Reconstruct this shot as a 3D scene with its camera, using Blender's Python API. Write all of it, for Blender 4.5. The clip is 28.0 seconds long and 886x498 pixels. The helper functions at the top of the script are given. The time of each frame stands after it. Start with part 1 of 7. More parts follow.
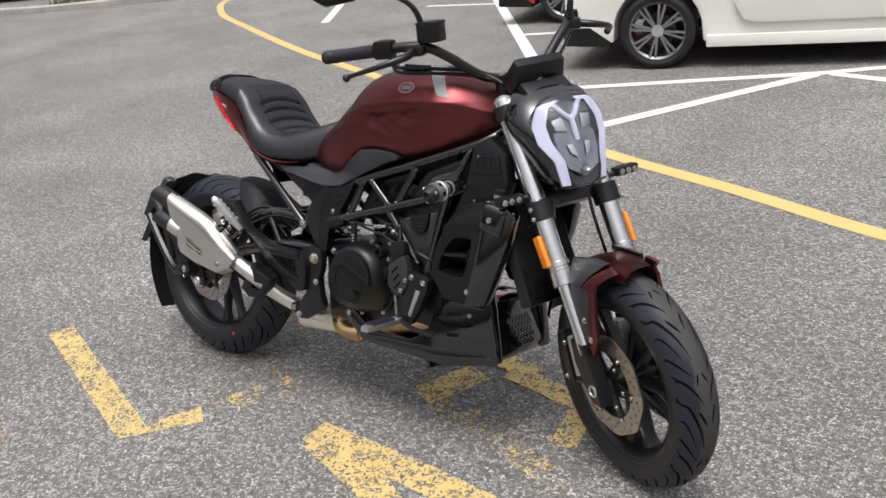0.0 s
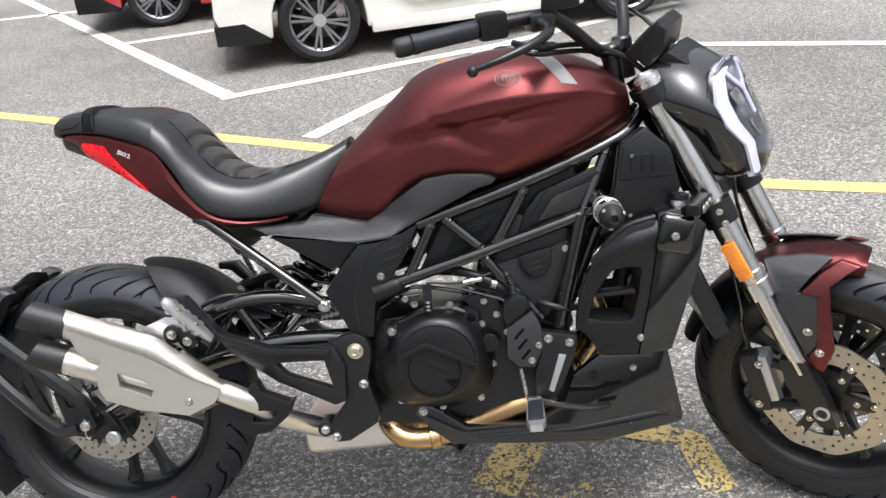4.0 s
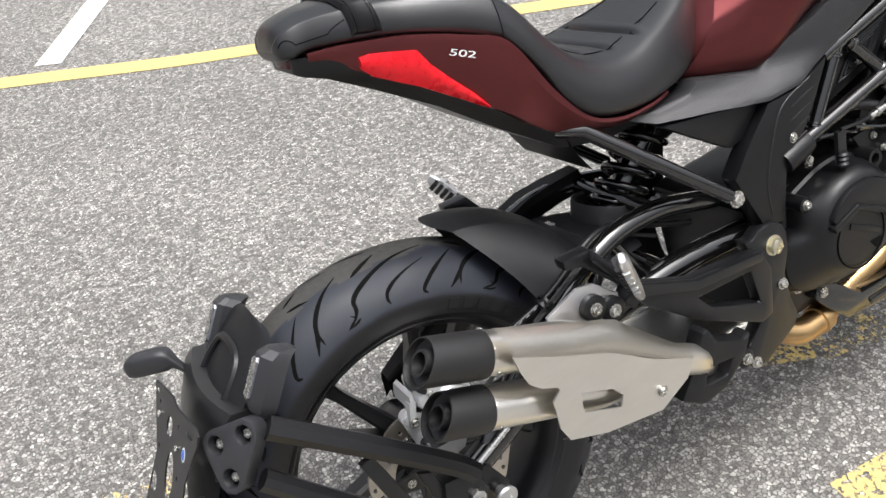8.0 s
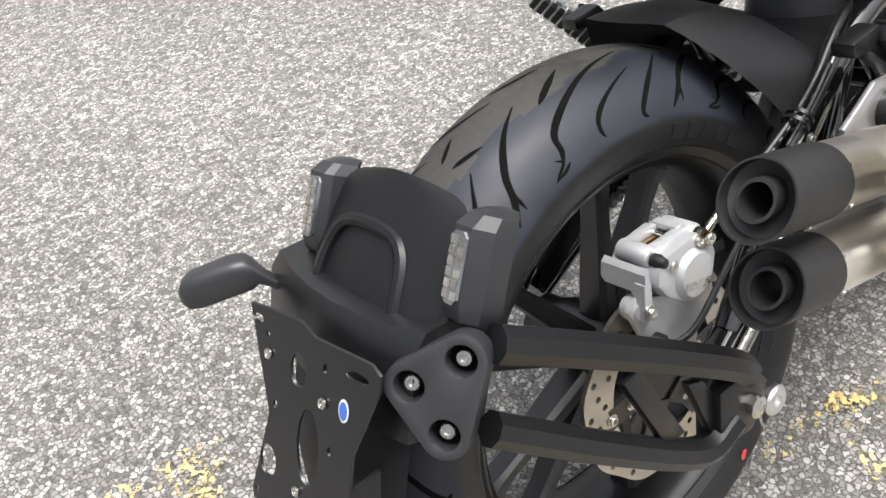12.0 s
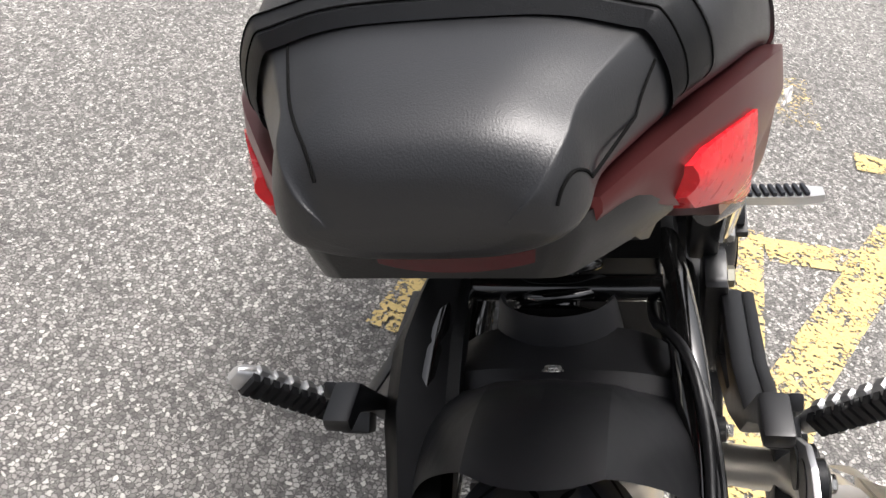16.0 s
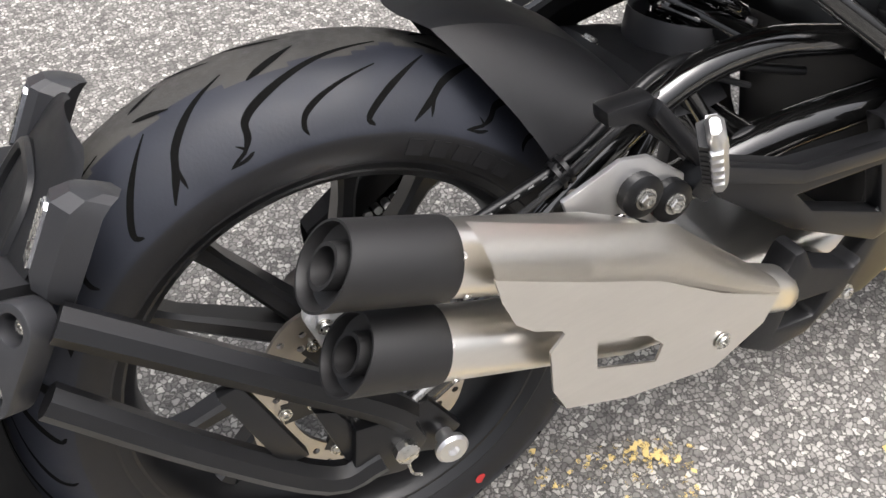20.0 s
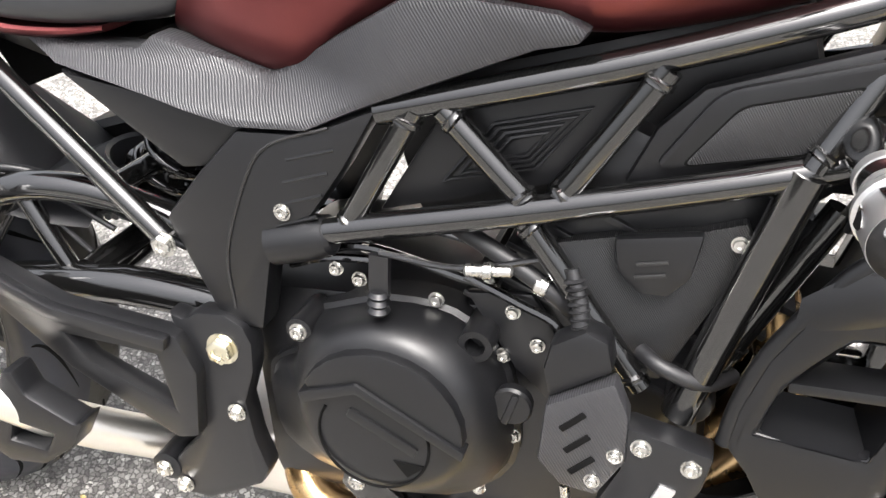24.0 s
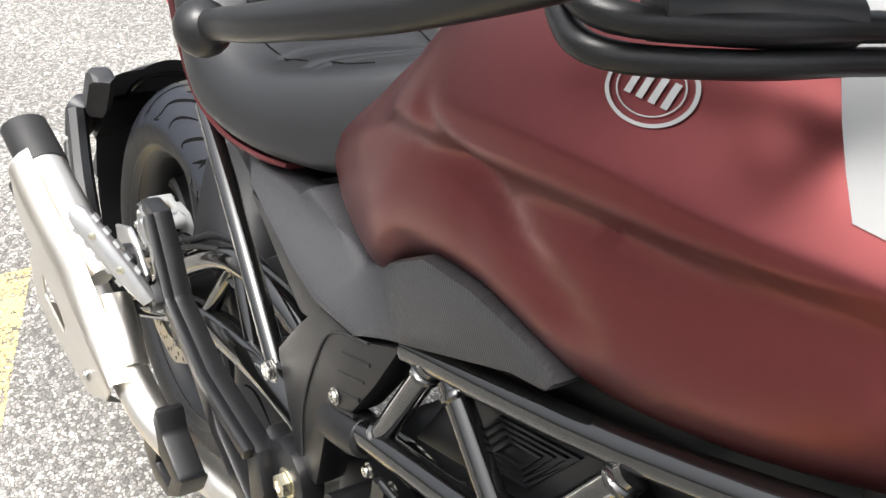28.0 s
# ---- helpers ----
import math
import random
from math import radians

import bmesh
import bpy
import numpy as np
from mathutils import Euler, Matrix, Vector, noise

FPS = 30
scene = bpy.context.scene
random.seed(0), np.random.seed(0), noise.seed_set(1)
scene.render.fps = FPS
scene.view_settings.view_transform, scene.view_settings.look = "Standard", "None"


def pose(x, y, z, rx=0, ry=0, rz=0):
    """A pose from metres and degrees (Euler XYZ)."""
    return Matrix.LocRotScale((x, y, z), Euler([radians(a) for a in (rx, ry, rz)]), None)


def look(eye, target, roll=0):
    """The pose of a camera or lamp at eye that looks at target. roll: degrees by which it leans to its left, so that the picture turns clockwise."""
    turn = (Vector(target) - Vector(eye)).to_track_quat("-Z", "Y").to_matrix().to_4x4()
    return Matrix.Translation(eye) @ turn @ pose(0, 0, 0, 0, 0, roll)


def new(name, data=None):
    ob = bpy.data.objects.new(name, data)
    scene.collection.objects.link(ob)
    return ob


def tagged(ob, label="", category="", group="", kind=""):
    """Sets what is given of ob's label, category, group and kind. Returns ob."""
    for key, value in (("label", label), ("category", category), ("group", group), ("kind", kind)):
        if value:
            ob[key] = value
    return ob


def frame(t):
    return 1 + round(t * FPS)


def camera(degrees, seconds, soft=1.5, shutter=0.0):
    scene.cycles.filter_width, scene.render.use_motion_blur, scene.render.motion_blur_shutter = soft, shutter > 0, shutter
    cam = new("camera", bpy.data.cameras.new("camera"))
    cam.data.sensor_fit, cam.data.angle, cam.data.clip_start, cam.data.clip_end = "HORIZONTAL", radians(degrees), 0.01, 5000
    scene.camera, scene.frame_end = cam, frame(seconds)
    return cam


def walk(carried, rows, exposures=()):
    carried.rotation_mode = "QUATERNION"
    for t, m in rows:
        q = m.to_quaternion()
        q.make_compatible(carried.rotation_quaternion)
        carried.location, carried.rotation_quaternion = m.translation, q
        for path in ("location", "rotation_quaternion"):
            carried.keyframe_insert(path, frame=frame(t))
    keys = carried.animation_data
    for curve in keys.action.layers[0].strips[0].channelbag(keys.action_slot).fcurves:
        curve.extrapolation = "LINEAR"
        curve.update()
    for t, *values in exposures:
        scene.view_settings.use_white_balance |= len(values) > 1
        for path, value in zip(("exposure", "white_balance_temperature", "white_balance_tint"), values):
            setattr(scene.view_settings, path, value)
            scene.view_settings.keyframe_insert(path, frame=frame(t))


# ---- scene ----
cam = camera(52.3, 28.0)
PATH = [
    (0, (2.522, -1.808, 1.569), (1.413, -0.33, 0.805), -6.6),
    (0.5, (2.339, -1.726, 1.55), (1.299, -0.2, 0.783), -6.1),
    (1, (2.164, -1.649, 1.536), (1.235, -0.07, 0.734), -6.3),
    (1.5, (1.951, -1.738, 1.536), (1.164, -0.104, 0.695), -7.2),
    (2, (1.755, -1.763, 1.512), (1.063, -0.099, 0.646), -6.8),
    (2.5, (1.559, -1.671, 1.512), (0.971, 0.024, 0.629), -6.8),
    (3, (1.317, -1.7, 1.511), (0.926, 0.04, 0.606), -6.4),
    (3.5, (1.109, -1.707, 1.514), (0.854, 0.069, 0.631), -5.8),
    (4, (0.943, -1.582, 1.509), (0.822, 0.218, 0.645), -6.1),
    (4.5, (0.678, -1.555, 1.514), (0.751, 0.234, 0.622), -6.1),
    (6.5, (0.087, -1.218, 1.466), (0.687, 0.459, 0.555), -7.2),
    (7, (-0.06, -1.021, 1.459), (0.632, 0.591, 0.499), -7.2),
    (7.5, (-0.26, -0.871, 1.439), (0.515, 0.619, 0.355), -7.4),
    (8, (-0.365, -0.696, 1.405), (0.395, 0.724, 0.219), -7.3),
    (8.5, (-0.486, -0.573, 1.379), (0.373, 0.705, 0.103), -5.9),
    (9, (-0.551, -0.494, 1.31), (0.321, 0.716, -0.023), -5.5),
    (9.5, (-0.487, -0.4, 1.187), (0.416, 0.764, -0.165), -4.0),
    (10, (-0.467, -0.326, 1.097), (0.481, 0.798, -0.258), -4.2),
    (10.5, (-0.461, -0.321, 1.077), (0.487, 0.79, -0.289), -5.5),
    (11, (-0.474, -0.311, 1.083), (0.471, 0.807, -0.28), -6.3),
    (11.5, (-0.515, -0.237, 1.091), (0.426, 0.914, -0.247), -7.2),
    (13.5, (-0.468, -0.198, 1.13), (0.439, 0.976, -0.211), -8.2),
    (14, (-0.342, -0.156, 1.176), (0.579, 1.063, -0.115), -7.9),
    (14.5, (-0.309, -0.054, 1.159), (0.801, 1.004, -0.125), -4.0),
    (15, (-0.351, 0.15, 1.134), (1.017, 0.862, -0.14), 1.6),
    (15.5, (-0.316, 0.262, 1.126), (1.213, 0.662, -0.099), 5.5),
    (16, (-0.267, 0.338, 1.121), (1.346, 0.418, -0.057), 8.6),
    (16.5, (-0.284, 0.393, 1.144), (1.334, 0.186, -0.013), 10.1),
    (17, (-0.351, 0.355, 1.15), (1.221, 0.07, -0.053), 10.5),
    (17.5, (-0.408, 0.215, 1.154), (1.093, 0.121, -0.164), 9.3),
    (18, (-0.463, 0.046, 1.145), (0.921, 0.265, -0.282), 5.8),
    (18.5, (-0.489, -0.099, 1.131), (0.749, 0.396, -0.36), 4.8),
    (19, (-0.349, -0.203, 1.117), (0.685, 0.538, -0.427), 4.4),
    (19.5, (-0.225, -0.254, 1.112), (0.617, 0.702, -0.429), 3.1),
    (20, (-0.144, -0.344, 1.119), (0.476, 0.795, -0.403), 2.0),
    (20.5, (0.057, -0.351, 1.126), (0.442, 0.915, -0.374), -0.9),
    (21, (0.235, -0.346, 1.12), (0.561, 0.996, -0.327), -1.5),
    (21.5, (0.332, -0.432, 1.134), (0.608, 0.997, -0.239), -1.4),
    (22, (0.454, -0.528, 1.15), (0.688, 0.942, -0.186), -0.8),
    (22.5, (0.586, -0.527, 1.172), (0.789, 0.952, -0.16), 0.8),
    (24.5, (1.103, -0.401, 1.143), (0.444, 0.936, -0.191), -4.3),
    (25, (1.149, -0.342, 1.127), (0.38, 0.898, -0.242), -4.5),
    (25.5, (1.225, -0.346, 1.117), (0.36, 0.847, -0.235), -4.0),
    (26, (1.304, -0.316, 1.106), (0.275, 0.726, -0.256), -4.4),
    (26.5, (1.352, -0.204, 1.077), (0.194, 0.639, -0.318), -4.4),
    (27, (1.36, -0.162, 1.082), (0.184, 0.672, -0.305), -3.2),
    (27.5, (1.313, -0.166, 1.16), (0.074, 0.73, -0.129), -4.2),
    (28, (1.236, -0.117, 1.222), (-0.129, 0.732, 0.031), -6.8),
]
walk(cam, [(t, look(eye, target, roll)) for t, eye, target, roll in PATH],
     [(0, -0.45, 6350, 13), (2, -0.08, 6350, 12), (4.5, 0.12, 6300, 10), (7, 0.0, 6400, 11), (8, 0.12, 6400, 10), (9.5, 0.22, 6450, 10), (11.5, 0.4, 6450, 10), (14, 0.18, 6500, 11), (16, 0.15, 6550, 12), (18, -0.08, 6550, 13), (19, 0.08, 6500, 12), (20, 0.22, 6500, 12), (22.5, 0.15, 6450, 12), (24.5, 1.5, 6600, 11), (25.2, 1.5, 6700, 12), (26, 1.25, 6900, 12), (27, 0.48, 6800, 12), (28, 0.68, 6550, 9)])

# ---- sky and sun: bright overcast ----
world = bpy.data.worlds.new("sky")
scene.world = world
world.use_nodes = True
wn = world.node_tree
bg = wn.nodes["Background"]
sky = wn.nodes.new("ShaderNodeTexSky")
sky.sky_type, sky.sun_disc = "NISHITA", False
sky.sun_elevation, sky.sun_rotation = radians(74), radians(150)
sky.air_density, sky.dust_density, sky.ozone_density = 1.0, 6.0, 1.0
hsv = wn.nodes.new("ShaderNodeHueSaturation")
hsv.inputs["Saturation"].default_value = 0.25
wn.links.new(sky.outputs[0], hsv.inputs["Color"])
# an overcast sky is brighter overhead than at the horizon
way = wn.nodes.new("ShaderNodeTexCoord")
split = wn.nodes.new("ShaderNodeSeparateXYZ")
rise = wn.nodes.new("ShaderNodeMapRange")
rise.inputs["From Min"].default_value, rise.inputs["From Max"].default_value = 0.0, 1.0
rise.inputs["To Min"].default_value, rise.inputs["To Max"].default_value = 0.5, 2.4
cloud = wn.nodes.new("ShaderNodeVectorMath")
cloud.operation = "SCALE"
wn.links.new(way.outputs["Generated"], split.inputs[0])
wn.links.new(split.outputs["Z"], rise.inputs["Value"])
wn.links.new(hsv.outputs[0], cloud.inputs[0])
wn.links.new(rise.outputs[0], cloud.inputs["Scale"])
wn.links.new(cloud.outputs[0], bg.inputs["Color"])
bg.inputs["Strength"].default_value = 0.15
sun_data = bpy.data.lights.new("sun", "SUN")
sun_data.energy, sun_data.angle, sun_data.color = 1.35, radians(18), (1.0, 0.97, 0.93)
sun = new("sun", sun_data)
sun.matrix_world = look((1.0, -1.75, 7), (0, 0, 0))

# ---- materials ----
def material(name, colour, rough=0.5, metal=0.0, vary=0.12, grain=60.0, bump=0.0, bump_scale=400.0, coat=0.0, spec=0.5, stretch=(1, 1, 1)):
    m = bpy.data.materials.new(name)
    m.use_nodes = True
    nt = m.node_tree
    b = nt.nodes["Principled BSDF"]
    tc = nt.nodes.new("ShaderNodeTexCoord")
    mp = nt.nodes.new("ShaderNodeMapping")
    mp.inputs["Scale"].default_value = stretch
    nt.links.new(tc.outputs["Object"], mp.inputs["Vector"])
    n1 = nt.nodes.new("ShaderNodeTexNoise")
    n1.inputs["Scale"].default_value, n1.inputs["Detail"].default_value = grain, 6
    n2 = nt.nodes.new("ShaderNodeTexNoise")
    n2.inputs["Scale"].default_value, n2.inputs["Detail"].default_value = grain * 0.12, 3
    for n in (n1, n2):
        nt.links.new(mp.outputs[0], n.inputs["Vector"])
    add = nt.nodes.new("ShaderNodeMath")
    add.operation = "ADD"
    nt.links.new(n1.outputs["Fac"], add.inputs[0])
    nt.links.new(n2.outputs["Fac"], add.inputs[1])
    ramp = nt.nodes.new("ShaderNodeMapRange")
    ramp.inputs["From Min"].default_value, ramp.inputs["From Max"].default_value = 0.6, 1.4
    ramp.inputs["To Min"].default_value, ramp.inputs["To Max"].default_value = 1 - vary, 1 + vary
    nt.links.new(add.outputs[0], ramp.inputs["Value"])
    mix = nt.nodes.new("ShaderNodeVectorMath")
    mix.operation = "SCALE"
    mix.inputs[0].default_value = colour
    nt.links.new(ramp.outputs[0], mix.inputs["Scale"])
    nt.links.new(mix.outputs[0], b.inputs["Base Color"])
    rr = nt.nodes.new("ShaderNodeMath")
    rr.operation = "MULTIPLY"
    rr.inputs[1].default_value = rough
    nt.links.new(ramp.outputs[0], rr.inputs[0])
    nt.links.new(rr.outputs[0], b.inputs["Roughness"])
    b.inputs["Metallic"].default_value = metal
    b.inputs["Coat Weight"].default_value = coat
    b.inputs["Coat Roughness"].default_value = 0.06
    b.inputs["Specular IOR Level"].default_value = spec
    if bump:
        n3 = nt.nodes.new("ShaderNodeTexNoise")
        n3.inputs["Scale"].default_value, n3.inputs["Detail"].default_value = bump_scale, 3
        nt.links.new(mp.outputs[0], n3.inputs["Vector"])
        bp = nt.nodes.new("ShaderNodeBump")
        bp.inputs["Strength"].default_value, bp.inputs["Distance"].default_value = bump, 0.001
        nt.links.new(n3.outputs["Fac"], bp.inputs["Height"])
        nt.links.new(bp.outputs[0], b.inputs["Normal"])
    return m


def asphalt_material():
    m = bpy.data.materials.new("asphalt")
    m.use_nodes = True
    nt = m.node_tree
    b = nt.nodes["Principled BSDF"]
    tc = nt.nodes.new("ShaderNodeTexCoord")
    warp = nt.nodes.new("ShaderNodeTexNoise")
    warp.inputs["Scale"].default_value = 160
    wv = nt.nodes.new("ShaderNodeVectorMath")
    wv.operation = "SCALE"
    wv.inputs["Scale"].default_value = 0.009
    nt.links.new(tc.outputs["Object"], warp.inputs["Vector"])
    nt.links.new(warp.outputs["Color"], wv.inputs[0])
    av = nt.nodes.new("ShaderNodeVectorMath")
    nt.links.new(tc.outputs["Object"], av.inputs[0])
    nt.links.new(wv.outputs[0], av.inputs[1])
    v = nt.nodes.new("ShaderNodeTexVoronoi")
    v.inputs["Scale"].default_value = 115
    e = nt.nodes.new("ShaderNodeTexVoronoi")
    e.feature = "DISTANCE_TO_EDGE"
    e.inputs["Scale"].default_value = 115
    for n in (v, e):
        nt.links.new(av.outputs[0], n.inputs["Vector"])
    sep = nt.nodes.new("ShaderNodeSeparateColor")
    nt.links.new(v.outputs["Color"], sep.inputs[0])
    tone = nt.nodes.new("ShaderNodeValToRGB")
    cr = tone.color_ramp
    cr.elements[0].position, cr.elements[0].color = 0.0, (0.13, 0.125, 0.116, 1)
    cr.elements[1].position, cr.elements[1].color = 1.0, (0.58, 0.56, 0.515, 1)
    for p, c in ((0.35, (0.215, 0.205, 0.192, 1)), (0.62, (0.32, 0.307, 0.285, 1)), (0.85, (0.42, 0.404, 0.374, 1))):
        el = cr.elements.new(p)
        el.color = c
    nt.links.new(sep.outputs[0], tone.inputs[0])
    gap = nt.nodes.new("ShaderNodeMapRange")
    gap.inputs["From Min"].default_value, gap.inputs["From Max"].default_value = 0.02, 0.16
    nt.links.new(e.outputs["Distance"], gap.inputs["Value"])
    binder = nt.nodes.new("ShaderNodeMix")
    binder.data_type = "RGBA"
    binder.inputs[6].default_value = (0.075, 0.072, 0.066, 1)
    nt.links.new(gap.outputs[0], binder.inputs[0])
    nt.links.new(tone.outputs[0], binder.inputs[7])
    big = nt.nodes.new("ShaderNodeTexNoise")
    big.inputs["Scale"].default_value, big.inputs["Detail"].default_value = 0.9, 6
    nt.links.new(tc.outputs["Object"], big.inputs["Vector"])
    br = nt.nodes.new("ShaderNodeMapRange")
    br.inputs["From Min"].default_value, br.inputs["From Max"].default_value = 0.3, 0.7
    br.inputs["To Min"].default_value, br.inputs["To Max"].default_value = 0.78, 1.15
    nt.links.new(big.outputs["Fac"], br.inputs["Value"])
    mul = nt.nodes.new("ShaderNodeVectorMath")
    mul.operation = "SCALE"
    clump = nt.nodes.new("ShaderNodeTexNoise")  # lighter and darker clumps of stones
    clump.inputs["Scale"].default_value, clump.inputs["Detail"].default_value, clump.inputs["Roughness"].default_value = 48, 5, 0.65
    nt.links.new(tc.outputs["Object"], clump.inputs["Vector"])
    cl = nt.nodes.new("ShaderNodeMapRange")
    cl.inputs["From Min"].default_value, cl.inputs["From Max"].default_value = 0.33, 0.67
    cl.inputs["To Min"].default_value, cl.inputs["To Max"].default_value = 0.68, 1.24
    nt.links.new(clump.outputs["Fac"], cl.inputs["Value"])
    both = nt.nodes.new("ShaderNodeMath")
    both.operation = "MULTIPLY"
    nt.links.new(br.outputs[0], both.inputs[0])
    nt.links.new(cl.outputs[0], both.inputs[1])
    nt.links.new(binder.outputs[2], mul.inputs[0])
    nt.links.new(both.outputs[0], mul.inputs["Scale"])
    nt.links.new(mul.outputs[0], b.inputs["Base Color"])
    b.inputs["Roughness"].default_value = 0.75
    bp = nt.nodes.new("ShaderNodeBump")
    bp.inputs["Strength"].default_value, bp.inputs["Distance"].default_value = 0.7, 0.002
    nt.links.new(gap.outputs[0], bp.inputs["Height"])
    nt.links.new(bp.outputs[0], b.inputs["Normal"])
    return m


def paint_material(name, colour, worn):
    """Road paint, worn through to the stones below in flakes."""
    m = bpy.data.materials.new(name)
    m.use_nodes = True
    nt = m.node_tree
    b = nt.nodes["Principled BSDF"]
    b.inputs["Roughness"].default_value = 0.65
    tc = nt.nodes.new("ShaderNodeTexCoord")
    n1 = nt.nodes.new("ShaderNodeTexNoise")
    n1.inputs["Scale"].default_value, n1.inputs["Detail"].default_value, n1.inputs["Roughness"].default_value = 13, 12, 0.8
    n2 = nt.nodes.new("ShaderNodeTexVoronoi")
    n2.inputs["Scale"].default_value = 140
    n3 = nt.nodes.new("ShaderNodeTexNoise")
    n3.inputs["Scale"].default_value, n3.inputs["Detail"].default_value = 120, 3
    for n in (n1, n2, n3):
        nt.links.new(tc.outputs["Object"], n.inputs["Vector"])
    sep = nt.nodes.new("ShaderNodeSeparateColor")
    nt.links.new(n2.outputs["Color"], sep.inputs[0])
    k = nt.nodes.new("ShaderNodeMath")
    k.operation = "MULTIPLY_ADD"
    k.inputs[1].default_value = 0.24
    nt.links.new(sep.outputs[1], k.inputs[0])
    nt.links.new(n1.outputs["Fac"], k.inputs[2])
    th = nt.nodes.new("ShaderNodeMapRange")
    th.inputs["From Min"].default_value, th.inputs["From Max"].default_value = worn + 0.02, worn + 0.075
    nt.links.new(k.outputs[0], th.inputs["Value"])
    tone = nt.nodes.new("ShaderNodeMix")
    tone.data_type = "RGBA"
    tone.inputs[6].default_value = tuple(c * 0.72 for c in colour) + (1,)
    tone.inputs[7].default_value = tuple(colour) + (1,)
    nt.links.new(n3.outputs["Fac"], tone.inputs[0])
    nt.links.new(tone.outputs[2], b.inputs["Base Color"])
    tr = nt.nodes.new("ShaderNodeBsdfTransparent")
    mx = nt.nodes.new("ShaderNodeMixShader")
    nt.links.new(th.outputs[0], mx.inputs[0])
    nt.links.new(tr.outputs[0], mx.inputs[1])
    nt.links.new(b.outputs[0], mx.inputs[2])
    nt.links.new(mx.outputs[0], nt.nodes["Material Output"].inputs["Surface"])
    bp = nt.nodes.new("ShaderNodeBump")
    bp.inputs["Strength"].default_value, bp.inputs["Distance"].default_value = 0.5, 0.002
    nt.links.new(n2.outputs["Distance"], bp.inputs["Height"])
    nt.links.new(bp.outputs[0], b.inputs["Normal"])
    return m


def weave_material(name, colour, rough, scale, strength):
    """Black plastic with a fine carbon-like or knurled relief."""
    m = material(name, colour, rough, vary=0.08)
    nt = m.node_tree
    b = nt.nodes["Principled BSDF"]
    tc = nt.nodes.new("ShaderNodeTexCoord")
    mp = nt.nodes.new("ShaderNodeMapping")
    mp.inputs["Rotation"].default_value = (0, radians(35), 0)
    w = nt.nodes.new("ShaderNodeTexWave")
    w.inputs["Scale"].default_value = scale
    w.inputs["Distortion"].default_value = 0.0
    nt.links.new(tc.outputs["Object"], mp.inputs["Vector"])
    nt.links.new(mp.outputs[0], w.inputs["Vector"])
    bp = nt.nodes.new("ShaderNodeBump")
    bp.inputs["Strength"].default_value, bp.inputs["Distance"].default_value = strength, 0.0006
    nt.links.new(w.outputs["Fac"], bp.inputs["Height"])
    nt.links.new(bp.outputs[0], b.inputs["Normal"])
    return m


def glass_material(name, colour, rough=0.03):
    m = bpy.data.materials.new(name)
    m.use_nodes = True
    b = m.node_tree.nodes["Principled BSDF"]
    b.inputs["Base Color"].default_value = (*colour, 1)
    b.inputs["Transmission Weight"].default_value = 1.0
    b.inputs["Roughness"].default_value = rough
    b.inputs["IOR"].default_value = 1.45
    return m


M_ASPHALT = asphalt_material()
M_YELLOW = paint_material("worn_yellow_paint", (0.7, 0.52, 0.2), 0.53)
M_YELLOW_SPARSE = paint_material("nearly_gone_yellow_paint", (0.72, 0.54, 0.21), 0.675)
M_DUSTY = material("dusty_tread_rubber", (0.038, 0.0365, 0.033), 0.75, vary=0.5, grain=90, bump=0.35, bump_scale=500)
# near-black stand-in for the shade in cuts and recesses; also the seam thread
M_SEAM_AND_SHADE = material("groove_shade", (0.003, 0.003, 0.003), 0.9, spec=0.1)
M_YELLOW_LINE = paint_material("yellow_line_paint", (0.68, 0.49, 0.18), 0.28)
M_WHITE_LINE = paint_material("white_line_paint", (0.8, 0.79, 0.75), 0.28)
M_PLASTIC = material("black_plastic", (0.0052, 0.0053, 0.006), 0.37, spec=0.4, bump=0.12, bump_scale=1300)
M_MOULDED = material("moulded_grey_black_plastic", (0.02, 0.0205, 0.023), 0.46, spec=0.6, bump=0.1, bump_scale=1100)
M_SATIN = material("satin_black_metal", (0.0065, 0.0066, 0.0074), 0.33, bump=0.05, bump_scale=500)
M_GLOSS = material("gloss_black_paint", (0.004, 0.004, 0.004), 0.12, coat=1.0, vary=0.05)
M_MATT = material("matt_black_coating", (0.01, 0.0098, 0.0102), 0.52, bump=0.12, bump_scale=1200)
M_RUBBER = material("tyre_rubber", (0.0145, 0.0165, 0.0235), 0.5, vary=0.3, grain=30, bump=0.14, bump_scale=300, spec=0.38)
M_SIDEWALL = material("tyre_sidewall_rubber", (0.008, 0.008, 0.009), 0.5, vary=0.15, bump=0.1)
M_RED = material("dark_red_satin_paint", (0.15, 0.039, 0.04), 0.34, metal=0.9, vary=0.04, grain=900, coat=0.02)
M_LEATHER = material("black_seat_vinyl", (0.008, 0.0083, 0.0094), 0.36, spec=0.68, bump=0.16, bump_scale=1300, vary=0.1)
M_STEEL = material("brushed_stainless_steel", (0.8, 0.77, 0.715), 0.33, metal=1.0, vary=0.03, grain=250, stretch=(0.12, 1, 1))
M_CHROME = material("polished_fork_metal", (0.72, 0.71, 0.69), 0.2, metal=1.0, vary=0.06)
M_ZINC = material("zinc_bolt_metal", (0.56, 0.55, 0.52), 0.28, metal=1.0, vary=0.25, grain=200)
M_ALU = material("cast_aluminium", (0.62, 0.62, 0.62), 0.36, metal=0.9, vary=0.08, bump=0.06)
M_DISC = material("brake_disc_steel", (0.45, 0.425, 0.39), 0.34, metal=1.0, vary=0.12)
M_BRASS = material("heat_tinted_header_pipe", (0.5, 0.33, 0.16), 0.3, metal=1.0, vary=0.35, grain=20)
